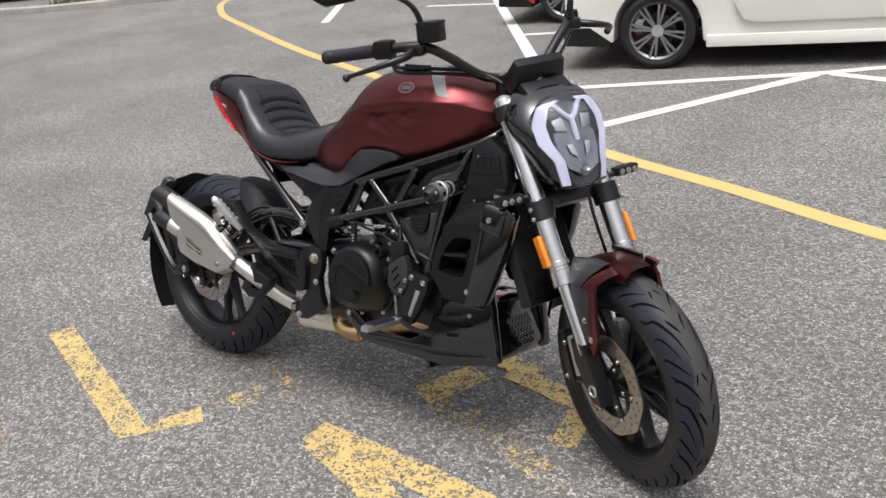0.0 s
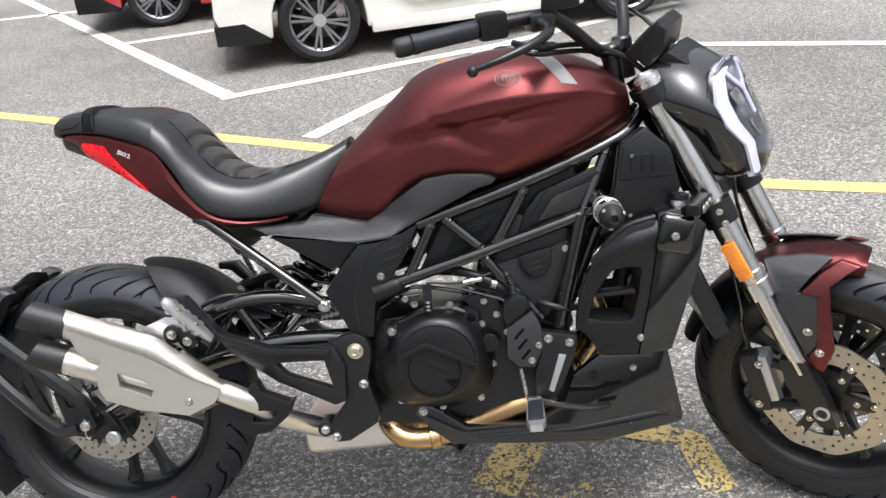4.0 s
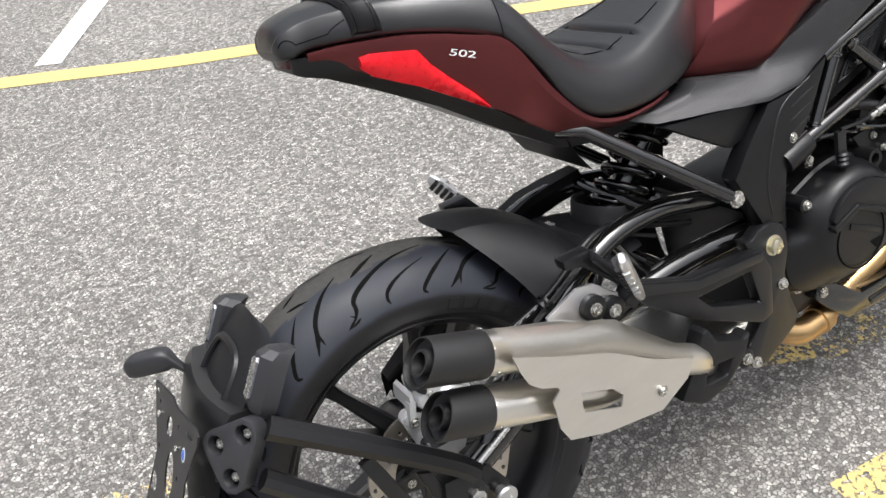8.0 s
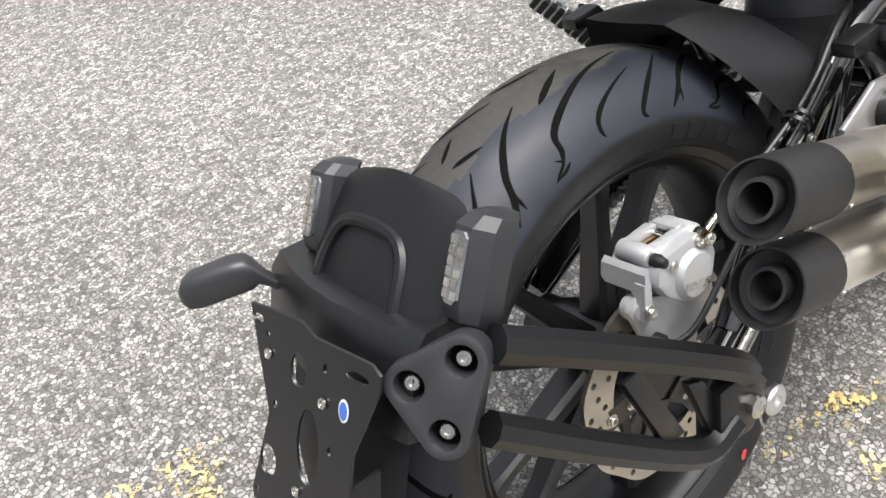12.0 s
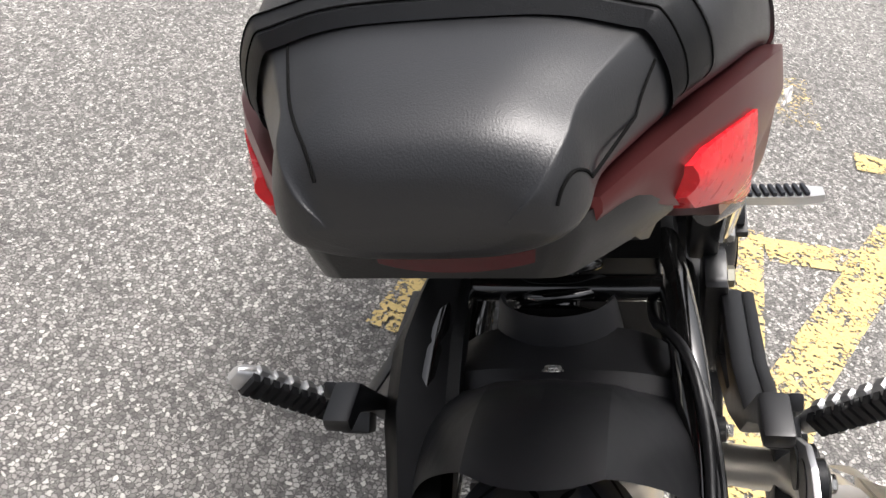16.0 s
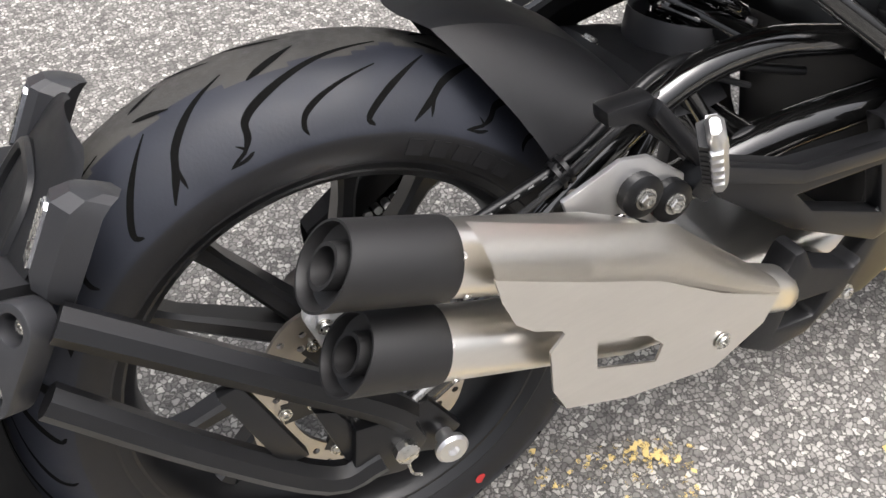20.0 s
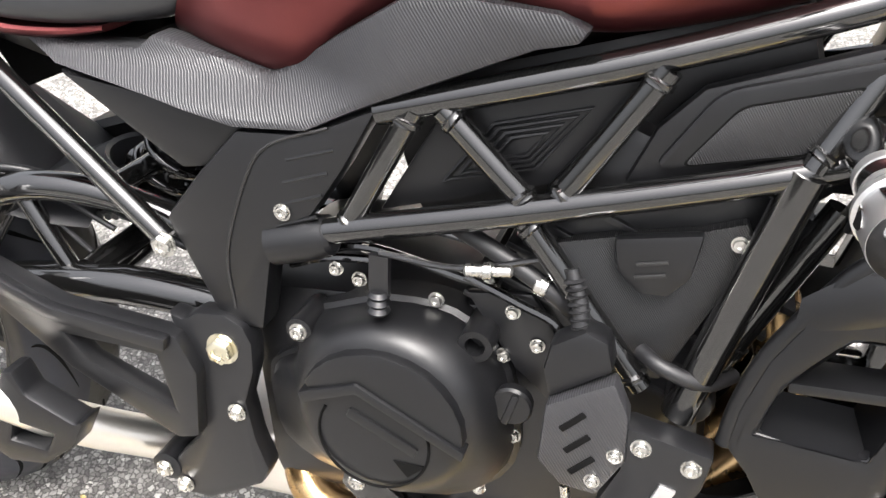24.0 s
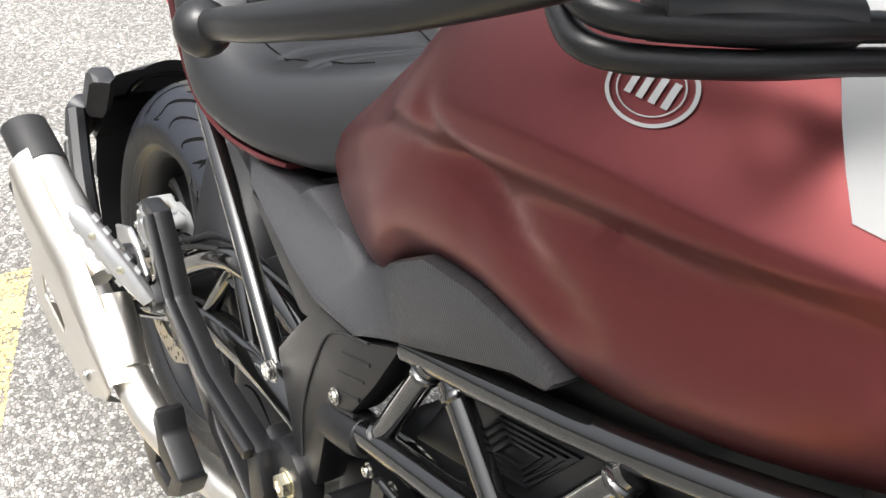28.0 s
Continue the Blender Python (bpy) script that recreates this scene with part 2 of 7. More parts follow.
M_LENS = material("red_lens_plastic", (0.66, 0.008, 0.016), 0.28, coat=0.1, vary=0.3, grain=110, spec=0.35)
M_DARKLENS = material("dark_red_lens_plastic", (0.06, 0.003, 0.005), 0.25, coat=0.1, vary=0.2, spec=0.3)
M_AMBER = material("amber_reflector_plastic", (0.85, 0.26, 0.02), 0.2, coat=0.5, vary=0.2, grain=300)
M_CLEAR = glass_material("clear_lens_plastic", (0.95, 0.95, 0.96))
M_LED = material("white_light_guide", (0.58, 0.59, 0.72), 0.35, vary=0.05)
M_CARBON = weave_material("carbon_look_plastic", (0.022, 0.022, 0.024), 0.42, 125, 0.5)
M_KNURL = weave_material("knurled_plastic", (0.016, 0.016, 0.0165), 0.4, 180, 0.8)
M_DECAL = material("silver_grey_decal", (0.25, 0.25, 0.25), 0.45, vary=0.04)
M_PALE = material("pale_print", (0.7, 0.7, 0.7), 0.5, vary=0.05)
M_PALEBRASS = material("yellow_zinc_metal", (0.68, 0.64, 0.5), 0.28, metal=1.0, vary=0.15)
M_SMOKE = material("smoked_lamp_reflector", (0.36, 0.37, 0.4), 0.16, metal=0.9, vary=0.3, grain=40)
M_CAST = material("pale_cast_alloy", (0.5, 0.51, 0.52), 0.34, metal=0.5, vary=0.12, bump=0.08)
M_BLUE = material("blue_sticker", (0.05, 0.14, 0.5), 0.4)
M_REDDOT = material("red_dot_paint", (0.5, 0.03, 0.03), 0.5)
M_CARPAINT = material("white_car_paint", (0.78, 0.77, 0.71), 0.25, coat=0.5, vary=0.03)
M_CARRED = material("red_car_paint", (0.45, 0.02, 0.03), 0.25, coat=0.6, vary=0.05)
M_CARDARK = material("dark_car_paint", (0.012, 0.012, 0.014), 0.25, coat=0.5, vary=0.05)
M_RIMGREY = material("grey_alloy", (0.25, 0.25, 0.26), 0.4, metal=0.7)
M_KERB = material("concrete_kerb", (0.36, 0.34, 0.31), 0.8, vary=0.25, grain=25, bump=0.4, bump_scale=90)
M_GRASS = material("grass_blades", (0.07, 0.11, 0.03), 0.7, vary=0.4, grain=40)

# ---- mesh helpers ----
def part(name, bm, mat, parent, label="", sharp=38, mat2=None):
    bmesh.ops.recalc_face_normals(bm, faces=bm.faces)
    me = bpy.data.meshes.new(name)
    for f in bm.faces:
        f.smooth = True
    bm.to_mesh(me)
    bm.free()
    me.set_sharp_from_angle(angle=radians(sharp))
    me.materials.append(mat)
    if mat2:
        me.materials.append(mat2)
    ob = new(name, me)
    ob.parent = parent
    if label:
        ob["label"] = label
    return ob


def spline(pts, n=6, closed=False):
    """Catmull-Rom through points."""
    P = [Vector(p) for p in pts]
    out = []
    m = len(P)
    for i in range(m if closed else m - 1):
        p0 = P[(i - 1) % m] if closed or i > 0 else P[0] * 2 - P[1]
        p1, p2 = P[i], P[(i + 1) % m]
        p3 = P[(i + 2) % m] if closed or i + 2 < m else P[-1] * 2 - P[-2]
        for j in range(n):
            t = j / n
            out.append(0.5 * (2 * p1 + (p2 - p0) * t + (2 * p0 - 5 * p1 + 4 * p2 - p3) * t * t + (3 * p1 - p0 - 3 * p2 + p3) * t ** 3))
    if not closed:
        out.append(P[-1])
    return out


def add_loft(bm, rings, closed=True, caps=True):
    vs = [[bm.verts.new(p) for p in r] for r in rings]
    n = len(rings[0])
    for a, b in zip(vs, vs[1:]):
        for i in range(n if closed else n - 1):
            j = (i + 1) % n
            bm.faces.new((a[i], a[j], b[j], b[i]))
    if caps and closed:
        bm.faces.new(vs[0][::-1])
        bm.faces.new(vs[-1])
    return vs


def loft(rings, closed=True, caps=True):
    bm = bmesh.new()
    add_loft(bm, rings, closed, caps)
    return bm


def add_tube(bm, pts, r, segs=10, n=5, smooth=True):
    P = spline(pts, n) if smooth and len(pts) > 2 else [Vector(p) for p in pts]
    radii = r if isinstance(r, (list, tuple)) else [r, r]
    up = None
    rings = []
    for i, p in enumerate(P):
        d = (P[min(i + 1, len(P) - 1)] - P[max(i - 1, 0)]).normalized()
        if up is None:
            up = d.orthogonal().normalized()
        up = (up - d * up.dot(d)).normalized()
        s = d.cross(up)
        f = i / (len(P) - 1) * (len(radii) - 1)
        k = min(int(f), len(radii) - 2)
        rr = radii[k] + (radii[k + 1] - radii[k]) * (f - k)
        rings.append([p + rr * (up * math.cos(a) + s * math.sin(a)) for a in (2 * math.pi * j / segs for j in range(segs))])
    add_loft(bm, rings)


def tube(pts, r, segs=10, n=5, smooth=True):
    bm = bmesh.new()
    add_tube(bm, pts, r, segs, n, smooth)
    return bm


def add_lathe(bm, profile, origin, axis, segs=24, cap=True):
    """profile: (radius, distance along the axis)."""
    axis = Vector(axis).normalized()
    u = axis.orthogonal().normalized()
    v = axis.cross(u)
    o = Vector(origin)
    rings = [[o + axis * h + (u * math.cos(a) + v * math.sin(a)) * max(r, 1e-4) for a in (2 * math.pi * j / segs for j in range(segs))] for r, h in profile]
    add_loft(bm, rings, True, cap)


def lathe(profile, origin, axis, segs=24, cap=True):
    bm = bmesh.new()
    add_lathe(bm, profile, origin, axis, segs, cap)
    return bm


def bevel(bm, width, segments=2, angle=30):
    es = [e for e in bm.edges if len(e.link_faces) == 2 and e.calc_face_angle(0) > radians(angle)]
    if es and width:
        bmesh.ops.bevel(bm, geom=es, offset=width, segments=segments, affect="EDGES", profile=0.6, clamp_overlap=True)
    return bm


def prism(outline, y0, y1, bev=0.003, holes=(), at=None):
    """A plate in the bike's side plane: outline of (x, z), from y0 to y1, with holes through it. at: maps (u, v, w) to a place."""
    at = at or (lambda x, y, z: Vector((x, y, z)))
    bm = bmesh.new()
    edges = []
    for loop in (outline, *holes):
        vs = [bm.verts.new((x, y0, z)) for x, z in loop]
        for i in range(len(vs)):
            edges.append(bm.edges.new((vs[i], vs[(i + 1) % len(vs)])))
    if holes:
        bmesh.ops.triangle_fill(bm, use_beauty=True, use_dissolve=False, edges=edges)
    else:
        bm.faces.new(bm.verts)
    r = bmesh.ops.extrude_face_region(bm, geom=bm.faces[:])
    for v in r["geom"]:
        if isinstance(v, bmesh.types.BMVert):
            v.co.y = y1
    bmesh.ops.recalc_face_normals(bm, faces=bm.faces)
    bevel(bm, bev)
    for v in bm.verts:
        v.co = at(*v.co)
    return bm


def rounded(pts, r, n=4):
    """A polygon with its corners rounded off."""
    out = []
    for i, p in enumerate(pts):
        p, a, b = Vector(p), Vector(pts[i - 1]), Vector(pts[(i + 1) % len(pts)])
        u, w = p + (a - p).normalized() * r, p + (b - p).normalized() * r
        out += [tuple(u.lerp(p, t).lerp(p.lerp(w, t), t)) for t in [k / n for k in range(n + 1)]]
    return out


def block(c, size, rot=(0, 0, 0), bev=0.004, taper=None):
    bm = bmesh.new()
    bmesh.ops.create_cube(bm, size=1.0)
    for v in bm.verts:
        k = taper if taper and v.co.x > 0 else 1
        v.co = Vector((v.co.x * size[0], v.co.y * size[1] * k, v.co.z * size[2] * k))
    bevel(bm, bev)
    bmesh.ops.transform(bm, matrix=pose(*c, *rot), verts=bm.verts)
    return bm


def circle(cx, cz, r, n=16, a0=0):
    return [(cx + r * math.cos(a0 + 2 * math.pi * i / n), cz + r * math.sin(a0 + 2 * math.pi * i / n)) for i in range(n)]


def bolt(p, axis, parent, r=0.007, h=0.006, mat=None, washer=True):
    """A hexagon bolt head with a socket, on its washer."""
    bm = bmesh.new()
    r *= 0.92
    if washer:
        add_lathe(bm, [(r * 0.5, 0), (r * 1.3, 0), (r * 1.3, 0.0012), (r * 0.5, 0.0013)], p, axis, 16)
    add_lathe(bm, [(r * 0.9, 0.0015), (r, 0.0022), (r, h - 0.0012), (r * 0.86, h), (r * 0.5, h), (r * 0.45, h - 0.0022), (0.0004, h - 0.0022)], p, axis, 12 if r < 0.0075 else 6)
    return part("bolt", bm, mat or M_ZINC, parent)

# ---- ground and markings ----
def sheet(name, outline, z, mat, label, category, wobble=0.0):
    bm = bmesh.new()
    bm.faces.new([bm.verts.new((x, y, z)) for x, y in outline])
    ob = part(name, bm, mat, None, sharp=20)
    return tagged(ob, label, category, kind="structure")


def strip(pts, width):
    """The outline of a painted line of that width along points."""
    P = [Vector((x, y, 0)) for x, y in pts]
    left, right = [], []
    for i, p in enumerate(P):
        d = (P[min(i + 1, len(P) - 1)] - P[max(i - 1, 0)]).normalized()
        s = Vector((-d.y, d.x, 0)) * width / 2
        left.append((p + s).to_2d()[:])
        right.append((p - s).to_2d()[:])
    return left + right[::-1]


bm = bmesh.new()
bmesh.ops.create_grid(bm, x_segments=40, y_segments=40, size=400)
tagged(part("ground", bm, M_ASPHALT, None), "grey worn asphalt of a car park with pale stone chips", "ground", kind="structure")

yellow = [p.to_2d()[:] for p in spline([(x, y, 0) for x, y in ((-9.6, 9.4), (-9.2, 8.6), (-8.0, 7.5), (-6.6, 6.6), (-4.3, 5.2), (-2.3, 4.14), (-0.25, 3.06), (0.44, 2.69), (1.19, 2.36), (2.06, 1.95), (3.2, 1.6), (5.2, 1.0))], 6)]
sheet("yellow_line", strip(yellow, 0.105), 0.003, M_YELLOW_LINE, "yellow painted line curving across the asphalt", "road marking")
for a, b, w in (((-4.6, 9.5), (-0.71, 4.07), 0.11), ((-0.76, 4.05), (1.05, 4.82), 0.1), ((1.05, 4.82), (2.5, 5.72), 0.1),
                ((-0.03, 3.08), (1.0, 4.76), 0.11), ((1.1, 4.8), (4.2, 3.66), 0.1), ((-2.11, 6.11), (-1.3, 6.36), 0.1),
                ((-4.6, 7.95), (-2.9, 8.1), 0.1), ((-5.38, 6.81), (-6.5, 8.5), 0.11)):
    sheet("white_line", strip([a, b], w), 0.005 + 0.001 * a[0] / 10, M_WHITE_LINE, "white painted parking bay line on the asphalt", "road marking")

# worn yellow letters under and beside the motorcycle: strokes as lines with their widths
LETTERS = [
    ([(-0.8, -0.06), (0.13, -0.42), (0.27, -0.24)], 0.1),
    ([(0.3, -0.2), (0.34, -0.08), (0.42, 0.05)], 0.1),
    ([(0.69, -0.15), (1.1, -0.185), (1.56, -0.25)], 0.11),
    ([(0.74, -0.18), (1.04, -0.29), (1.66, -0.65)], 0.105),
    ([(1.485, -0.3), (1.5, -0.53)], 0.095),
    ([(0.985, 0.37), (0.885, 0.16)], 0.125),
    ([(1.08, 0.415), (1.25, 0.375), (1.4, 0.31), (1.43, 0.11)], 0.085),
    ([(2.86, -1.28), (1.97, -0.98), (2.0, -0.62)], 0.1),
    ([(1.55, -0.8), (1.5, -1.12)], 0.08),
    ([(2.5, -0.52), (2.15, -0.5)], 0.12),
    ([(1.16, 0.43), (0.98, 0.48)], 0.09),
    ([(-0.42, -0.6), (-0.15, -0.72)], 0.08),
    ([(-0.46, 0.67), (-0.27, 0.63)], 0.12),
    ([(0.24, 0.09), (0.42, 0.02)], 0.06),
    ([(0.28, -0.12), (0.37, -0.16)], 0.08),
    ([(0.94, 0.16), (1.12, 0.12), (1.3, 0.03)], 0.085),
    ([(1.3, 0.03), (1.52, -0.05)], 0.08),
]
SPARSE = (1, 9, 11, 12, 13, 14, 15, 16)
for i, (pts, w) in enumerate(LETTERS):
    sheet("yellow_letter_stroke", strip(pts, w), 0.002 + 0.0004 * i, M_YELLOW_SPARSE if i in SPARSE else M_YELLOW, "worn yellow painted lettering stroke flaking off the asphalt", "road marking")

# ---- the motorcycle, in its own frame: x ahead, y to its left, z up; it leans on its side stand ----
root = tagged(new("motorcycle"), "dark red and black motorcycle leaning on its side stand", "motorcycle")
root.matrix_world = pose(0, 0.115, 0, -14.5, 0, -2.0)
RC, RR = Vector((0.02, 0, 0.335)), 0.33
RIGHT = Vector((0, -1, 0))


def tyre_point(c, R, half, drop, a, u, lift=0.0):
    w = half * math.sin(u * 1.2) / math.sin(1.2)
    r = R - drop * (1 - math.cos(u * 1.2)) / (1 - math.cos(1.2)) + lift
    return c + Vector((math.cos(a) * r, w, math.sin(a) * r))


def tyre_mesh(c, R, half, drop, at):
    """A tyre: rounded crown with a dusty middle band, and plain sidewalls."""
    bm = bmesh.new()
    na, nu = 144, 40
    side = [(R - drop - 0.007, half * 1.0), (R - drop - 0.019, half * 0.98), (R - drop - 0.03, half * 0.9)]
    vs = []
    for i in range(na):
        a = 2 * math.pi * i / na
        ring = [c + Vector((math.cos(a) * r, -w, math.sin(a) * r)) for r, w in side[::-1]]
        ring += [tyre_point(c, R, half, drop, a, -1 + 2 * j / nu) for j in range(nu + 1)]
        ring += [c + Vector((math.cos(a) * r, w, math.sin(a) * r)) for r, w in side]
        vs.append([bm.verts.new(at(p)) for p in ring])
    n = len(vs[0])
    for i in range(na):
        A, B = vs[i], vs[(i + 1) % na]
        a0 = 2 * math.pi * i / na
        for j in range(n - 1):
            f = bm.faces.new((A[j], A[j + 1], B[j + 1], B[j]))
            f.material_index = 1 if j < 3 or j > n - 5 else (2 if abs(-1 + 2 * (j - 2.5) / nu) < 0.3 + 0.05 * math.sin(9 * a0) + 0.03 * math.sin(23 * a0 + 1) else 0)
    return bm


def add_groove_shade(c, R, half, drop, at, period, parent):
    """The tread's cuts, each one a flat strip on the rubber with a cut's shade put into its near-black colour: kinked
    long ones with a barb now and then, shorter ones between them and slashes in the middle.
    """
    long_cut = [(0.2, 0.0), (0.33, 10.0), (0.54, 20.0), (0.66, 23.8), (0.78, 24.6), (0.88, 26.2)]
    kinds = ((long_cut, 0.0052, -1),
             ([(0.8, 27.0), (0.86, 26.0), (0.93, 29.4)], 0.0022, -1), ([(0.93, 29.4), (0.92, 26.5), (0.89, 24.6)], 0.0022, -1),
             ([(0.45, 1.4), (0.63, 10.0), (0.75, 14.2), (0.85, 15.4), (0.92, 15.0)], 0.004, -1),
             ([(0.2, 24.0), (0.36, 29.6), (0.58, 34.8), (0.75, 37.2), (0.92, 40.4)], 0.0052, -1), ([(0.62, 35.6), (0.74, 36.6), (0.88, 37.0)], 0.003, -1),
             ([(0.34, 37.6), (0.54, 42.0), (0.72, 46.0), (0.88, 49.0), (0.94, 48.0)], 0.0046, -1),
             ([(0.13, 12.6), (0.25, 16.8), (0.36, 21.0)], 0.0048, -1),
             ([(-0.1, 33.2), (-0.03, 35.6), (0.04, 38.2)], 0.0036, -1), ([(0.27, 32.8), (0.22, 35.4), (0.17, 38.2)], 0.0036, -1),
             ([(0.04, 13.4), (0.1, 18.0), (0.2, 22.4)], 0.004, 1),
             ([(0.05, 24.6), (0.2, 30.4), (0.46, 35.0), (0.7, 38.6), (0.9, 41.0)], 0.0052, 1),
             ([(0.17, 38.4), (0.45, 42.4), (0.7, 46.4), (0.9, 48.4)], 0.0046, 1),
             ([(0.42, 2.0), (0.62, 10.0), (0.75, 14.0), (0.92, 15.2)], 0.004, 1),
             ([(0.3, 8.0), (0.5, 16.0), (0.68, 22.0), (0.9, 25.6)], 0.005, 1))
    for i in range(period):
        for pts, width, s in kinds:
            P = spline([(u, k, 0) for u, k in pts], 5)
            n = len(P)
            rings = []
            for q, p in enumerate(P):
                w = 1.3 * width * min(1, 0.2 + 2.2 * q / n, 0.25 + 4.0 * (n - 1 - q) / n)
                a, b = P[max(q - 1, 0)], P[min(q + 1, n - 1)]
                du, dk = (b.x - a.x) * half * 1.25, radians(b.y - a.y) * R
                ln = math.hypot(du, dk) or 1.0
                nu, nk = -dk / ln * w / (half * 1.25), du / ln * w / R
                ang = radians(75.6 + p.y + 360.0 / period * i)
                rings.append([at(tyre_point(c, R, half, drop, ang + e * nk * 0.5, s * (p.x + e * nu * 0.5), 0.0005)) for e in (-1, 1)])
            part("groove_shade", loft(rings, False, False), M_SEAM_AND_SHADE, parent)


def wheel(name, c, R, half, drop, at, spokes, disc_r, discs, label):
    rim_r = R - drop - 0.028
    P = [(rim_r - 0.016, -half * 0.8), (rim_r + 0.003, -half * 0.84), (rim_r + 0.004, -half * 0.9), (rim_r - 0.004, -half * 0.9), (rim_r - 0.012, -half * 0.82),
         (rim_r - 0.026, -half * 0.66), (rim_r - 0.034, -half * 0.25), (rim_r - 0.034, half * 0.25), (rim_r - 0.026, half * 0.66), (rim_r - 0.012, half * 0.82),
         (rim_r - 0.004, half * 0.9), (rim_r + 0.004, half * 0.9), (rim_r + 0.003, half * 0.84), (rim_r - 0.016, half * 0.8)]
    bm = lathe(P, c, (0, 1, 0), 72, False)
    for v in bm.verts:
        v.co = at(v.co)
    rim = part(name, bm, M_SATIN, root, label)
    ty = part("tyre", tyre_mesh(c, R, half, drop, at), M_RUBBER, rim, "grooved black road tyre with dusty tread", mat2=M_SIDEWALL, sharp=30)
    ty.data.materials.append(M_DUSTY)
    add_groove_shade(c, R, half, drop, at, 8, ty)
    for i in range(spokes):
        a = 2 * math.pi * (i + (0.16 if i % 2 else -0.16)) / spokes + 0.2
        d, s = Vector((math.cos(a), 0, math.sin(a))), Vector((-math.sin(a), 0, math.cos(a)))
        rings = []
        for r, w, t in ((0.035, 0.013, 0.022), (0.08, 0.012, 0.02), (rim_r * 0.7, 0.009, 0.015), (rim_r - 0.05, 0.011, 0.016), (rim_r - 0.03, 0.017, 0.022)):
            rings.append([at(c + d * r + s * x * w + Vector((0, y * t, 0))) for x, y in ((-1, -0.7), (-0.55, -1), (0.55, -1), (1, -0.7), (1, 0.7), (0.55, 1), (-0.55, 1), (-1, 0.7))])
        part("spoke", loft(rings), M_SATIN, rim)
    bm = lathe([(0.012, -half * 1.1), (0.034, -half * 1.1), (0.034, -half * 0.9), (0.045, -half * 0.5), (0.04, 0), (0.045, half * 0.5), (0.034, half * 0.9), (0.034, half * 1.1), (0.012, half * 1.1)], c, (0, 1, 0), 28)
    for v in bm.verts:
        v.co = at(v.co)
    part("hub", bm, M_SATIN, rim)
    for y in discs:
        n = 72
        outer = [(c.x + disc_r * (1 + 0.018 * math.cos(9 * t)) * math.cos(t), c.z + disc_r * (1 + 0.018 * math.cos(9 * t)) * math.sin(t)) for t in (2 * math.pi * i / n for i in range(n))]
        holes = [circle(c.x, c.z, disc_r * 0.66, 40)]
        for ring, k in ((0.76, 18), (0.85, 18), (0.93, 18)):
            for i in range(k):
                t = 2 * math.pi * (i + ring * 7) / k
                holes.append(circle(c.x + disc_r * ring * math.cos(t), c.z + disc_r * ring * math.sin(t), 0.0038, 8))
        part("brake_disc", prism(outer, y - 0.0025, y + 0.0025, 0, holes, at=lambda x, yy, z: at(Vector((x, yy, z)))), M_DISC, rim, "drilled steel brake disc with a wavy edge")
        for i in range(6):
            t = 2 * math.pi * i / 6
            d, s = Vector((math.cos(t), 0, math.sin(t))), Vector((-math.sin(t), 0, math.cos(t)))
            part("disc_carrier_arm", loft([[at(c + d * r + s * k * w + Vector((0, y + h, 0))) for k, h in ((-1, -0.003), (1, -0.003), (1, 0.003), (-1, 0.003))] for r, w in ((0.03, 0.02), (disc_r * 0.5, 0.012), (disc_r * 0.72, 0.013))]), M_SATIN, rim)
        for i in range(6):
            t = 2 * math.pi * i / 6
            for rr in (0.7, 0.45):
                p = c + Vector((math.cos(t) * disc_r * rr, y + math.copysign(0.003, y), math.sin(t) * disc_r * rr))
                q = p + Vector((0, math.copysign(1, y), 0))
                bolt(at(p), at(q) - at(p), rim, 0.006, 0.004)
    return rim


def stay(v):
    return Vector(v)


rear = wheel("rear_wheel", RC, RR, 0.08, 0.062, stay, 10, 0.118, (-0.088,), "satin black cast rear wheel")

# marks on the rear tyre's sidewall: a red dot and a row of plain raised bars
part("red_dot", lathe([(0.001, 0.0006), (0.0065, 0.0006), (0.007, 0.0)], (0.14, -0.0795, 0.109), (0.1, -1, 0), 16), M_REDDOT, rear, "small red paint dot")
for i in range(5):
    a = radians(70 - 5.5 * i)
    u, w = Vector((math.cos(a), 0, math.sin(a))), Vector((-math.sin(a), 0, math.cos(a)))
    part("sidewall_bar", loft([[RC + u * r + w * h + Vector((0, y, 0)) for r, y in ((0.246, -0.0795), (0.262, -0.0812), (0.262, -0.08), (0.246, -0.078))] for h in (-0.008, 0.008)]), M_SIDEWALL, rear, "plain raised bar of moulded lettering")

# tank: slices from the seat to the steering head, each slanted
TANK = [  # x at the foot, slant, foot z, crease z, top z, half width at foot, crease, top
    (0.555, 0.62, 0.768, 0.83, 0.915, 0.088, 0.118, 0.055),
    (0.61, 0.45, 0.757, 0.85, 0.965, 0.108, 0.143, 0.07),
    (0.69, 0.28, 0.752, 0.885, 1.018, 0.125, 0.168, 0.085),
    (0.767, 0.18, 0.808, 0.925, 1.05, 0.14, 0.188, 0.1),
    (0.85, 0.1, 0.832, 0.95, 1.068, 0.148, 0.2, 0.11),
    (0.95, 0.05, 0.825, 0.965, 1.08, 0.15, 0.205, 0.112),
    (1.04, 0.02, 0.842, 0.97, 1.078, 0.142, 0.2, 0.108),
    (1.12, -0.02, 0.868, 0.972, 1.06, 0.125, 0.178, 0.095),
    (1.19, -0.08, 0.893, 0.965, 1.03, 0.098, 0.138, 0.07),
    (1.235, -0.1, 0.912, 0.955, 0.995, 0.06, 0.09, 0.04),
]


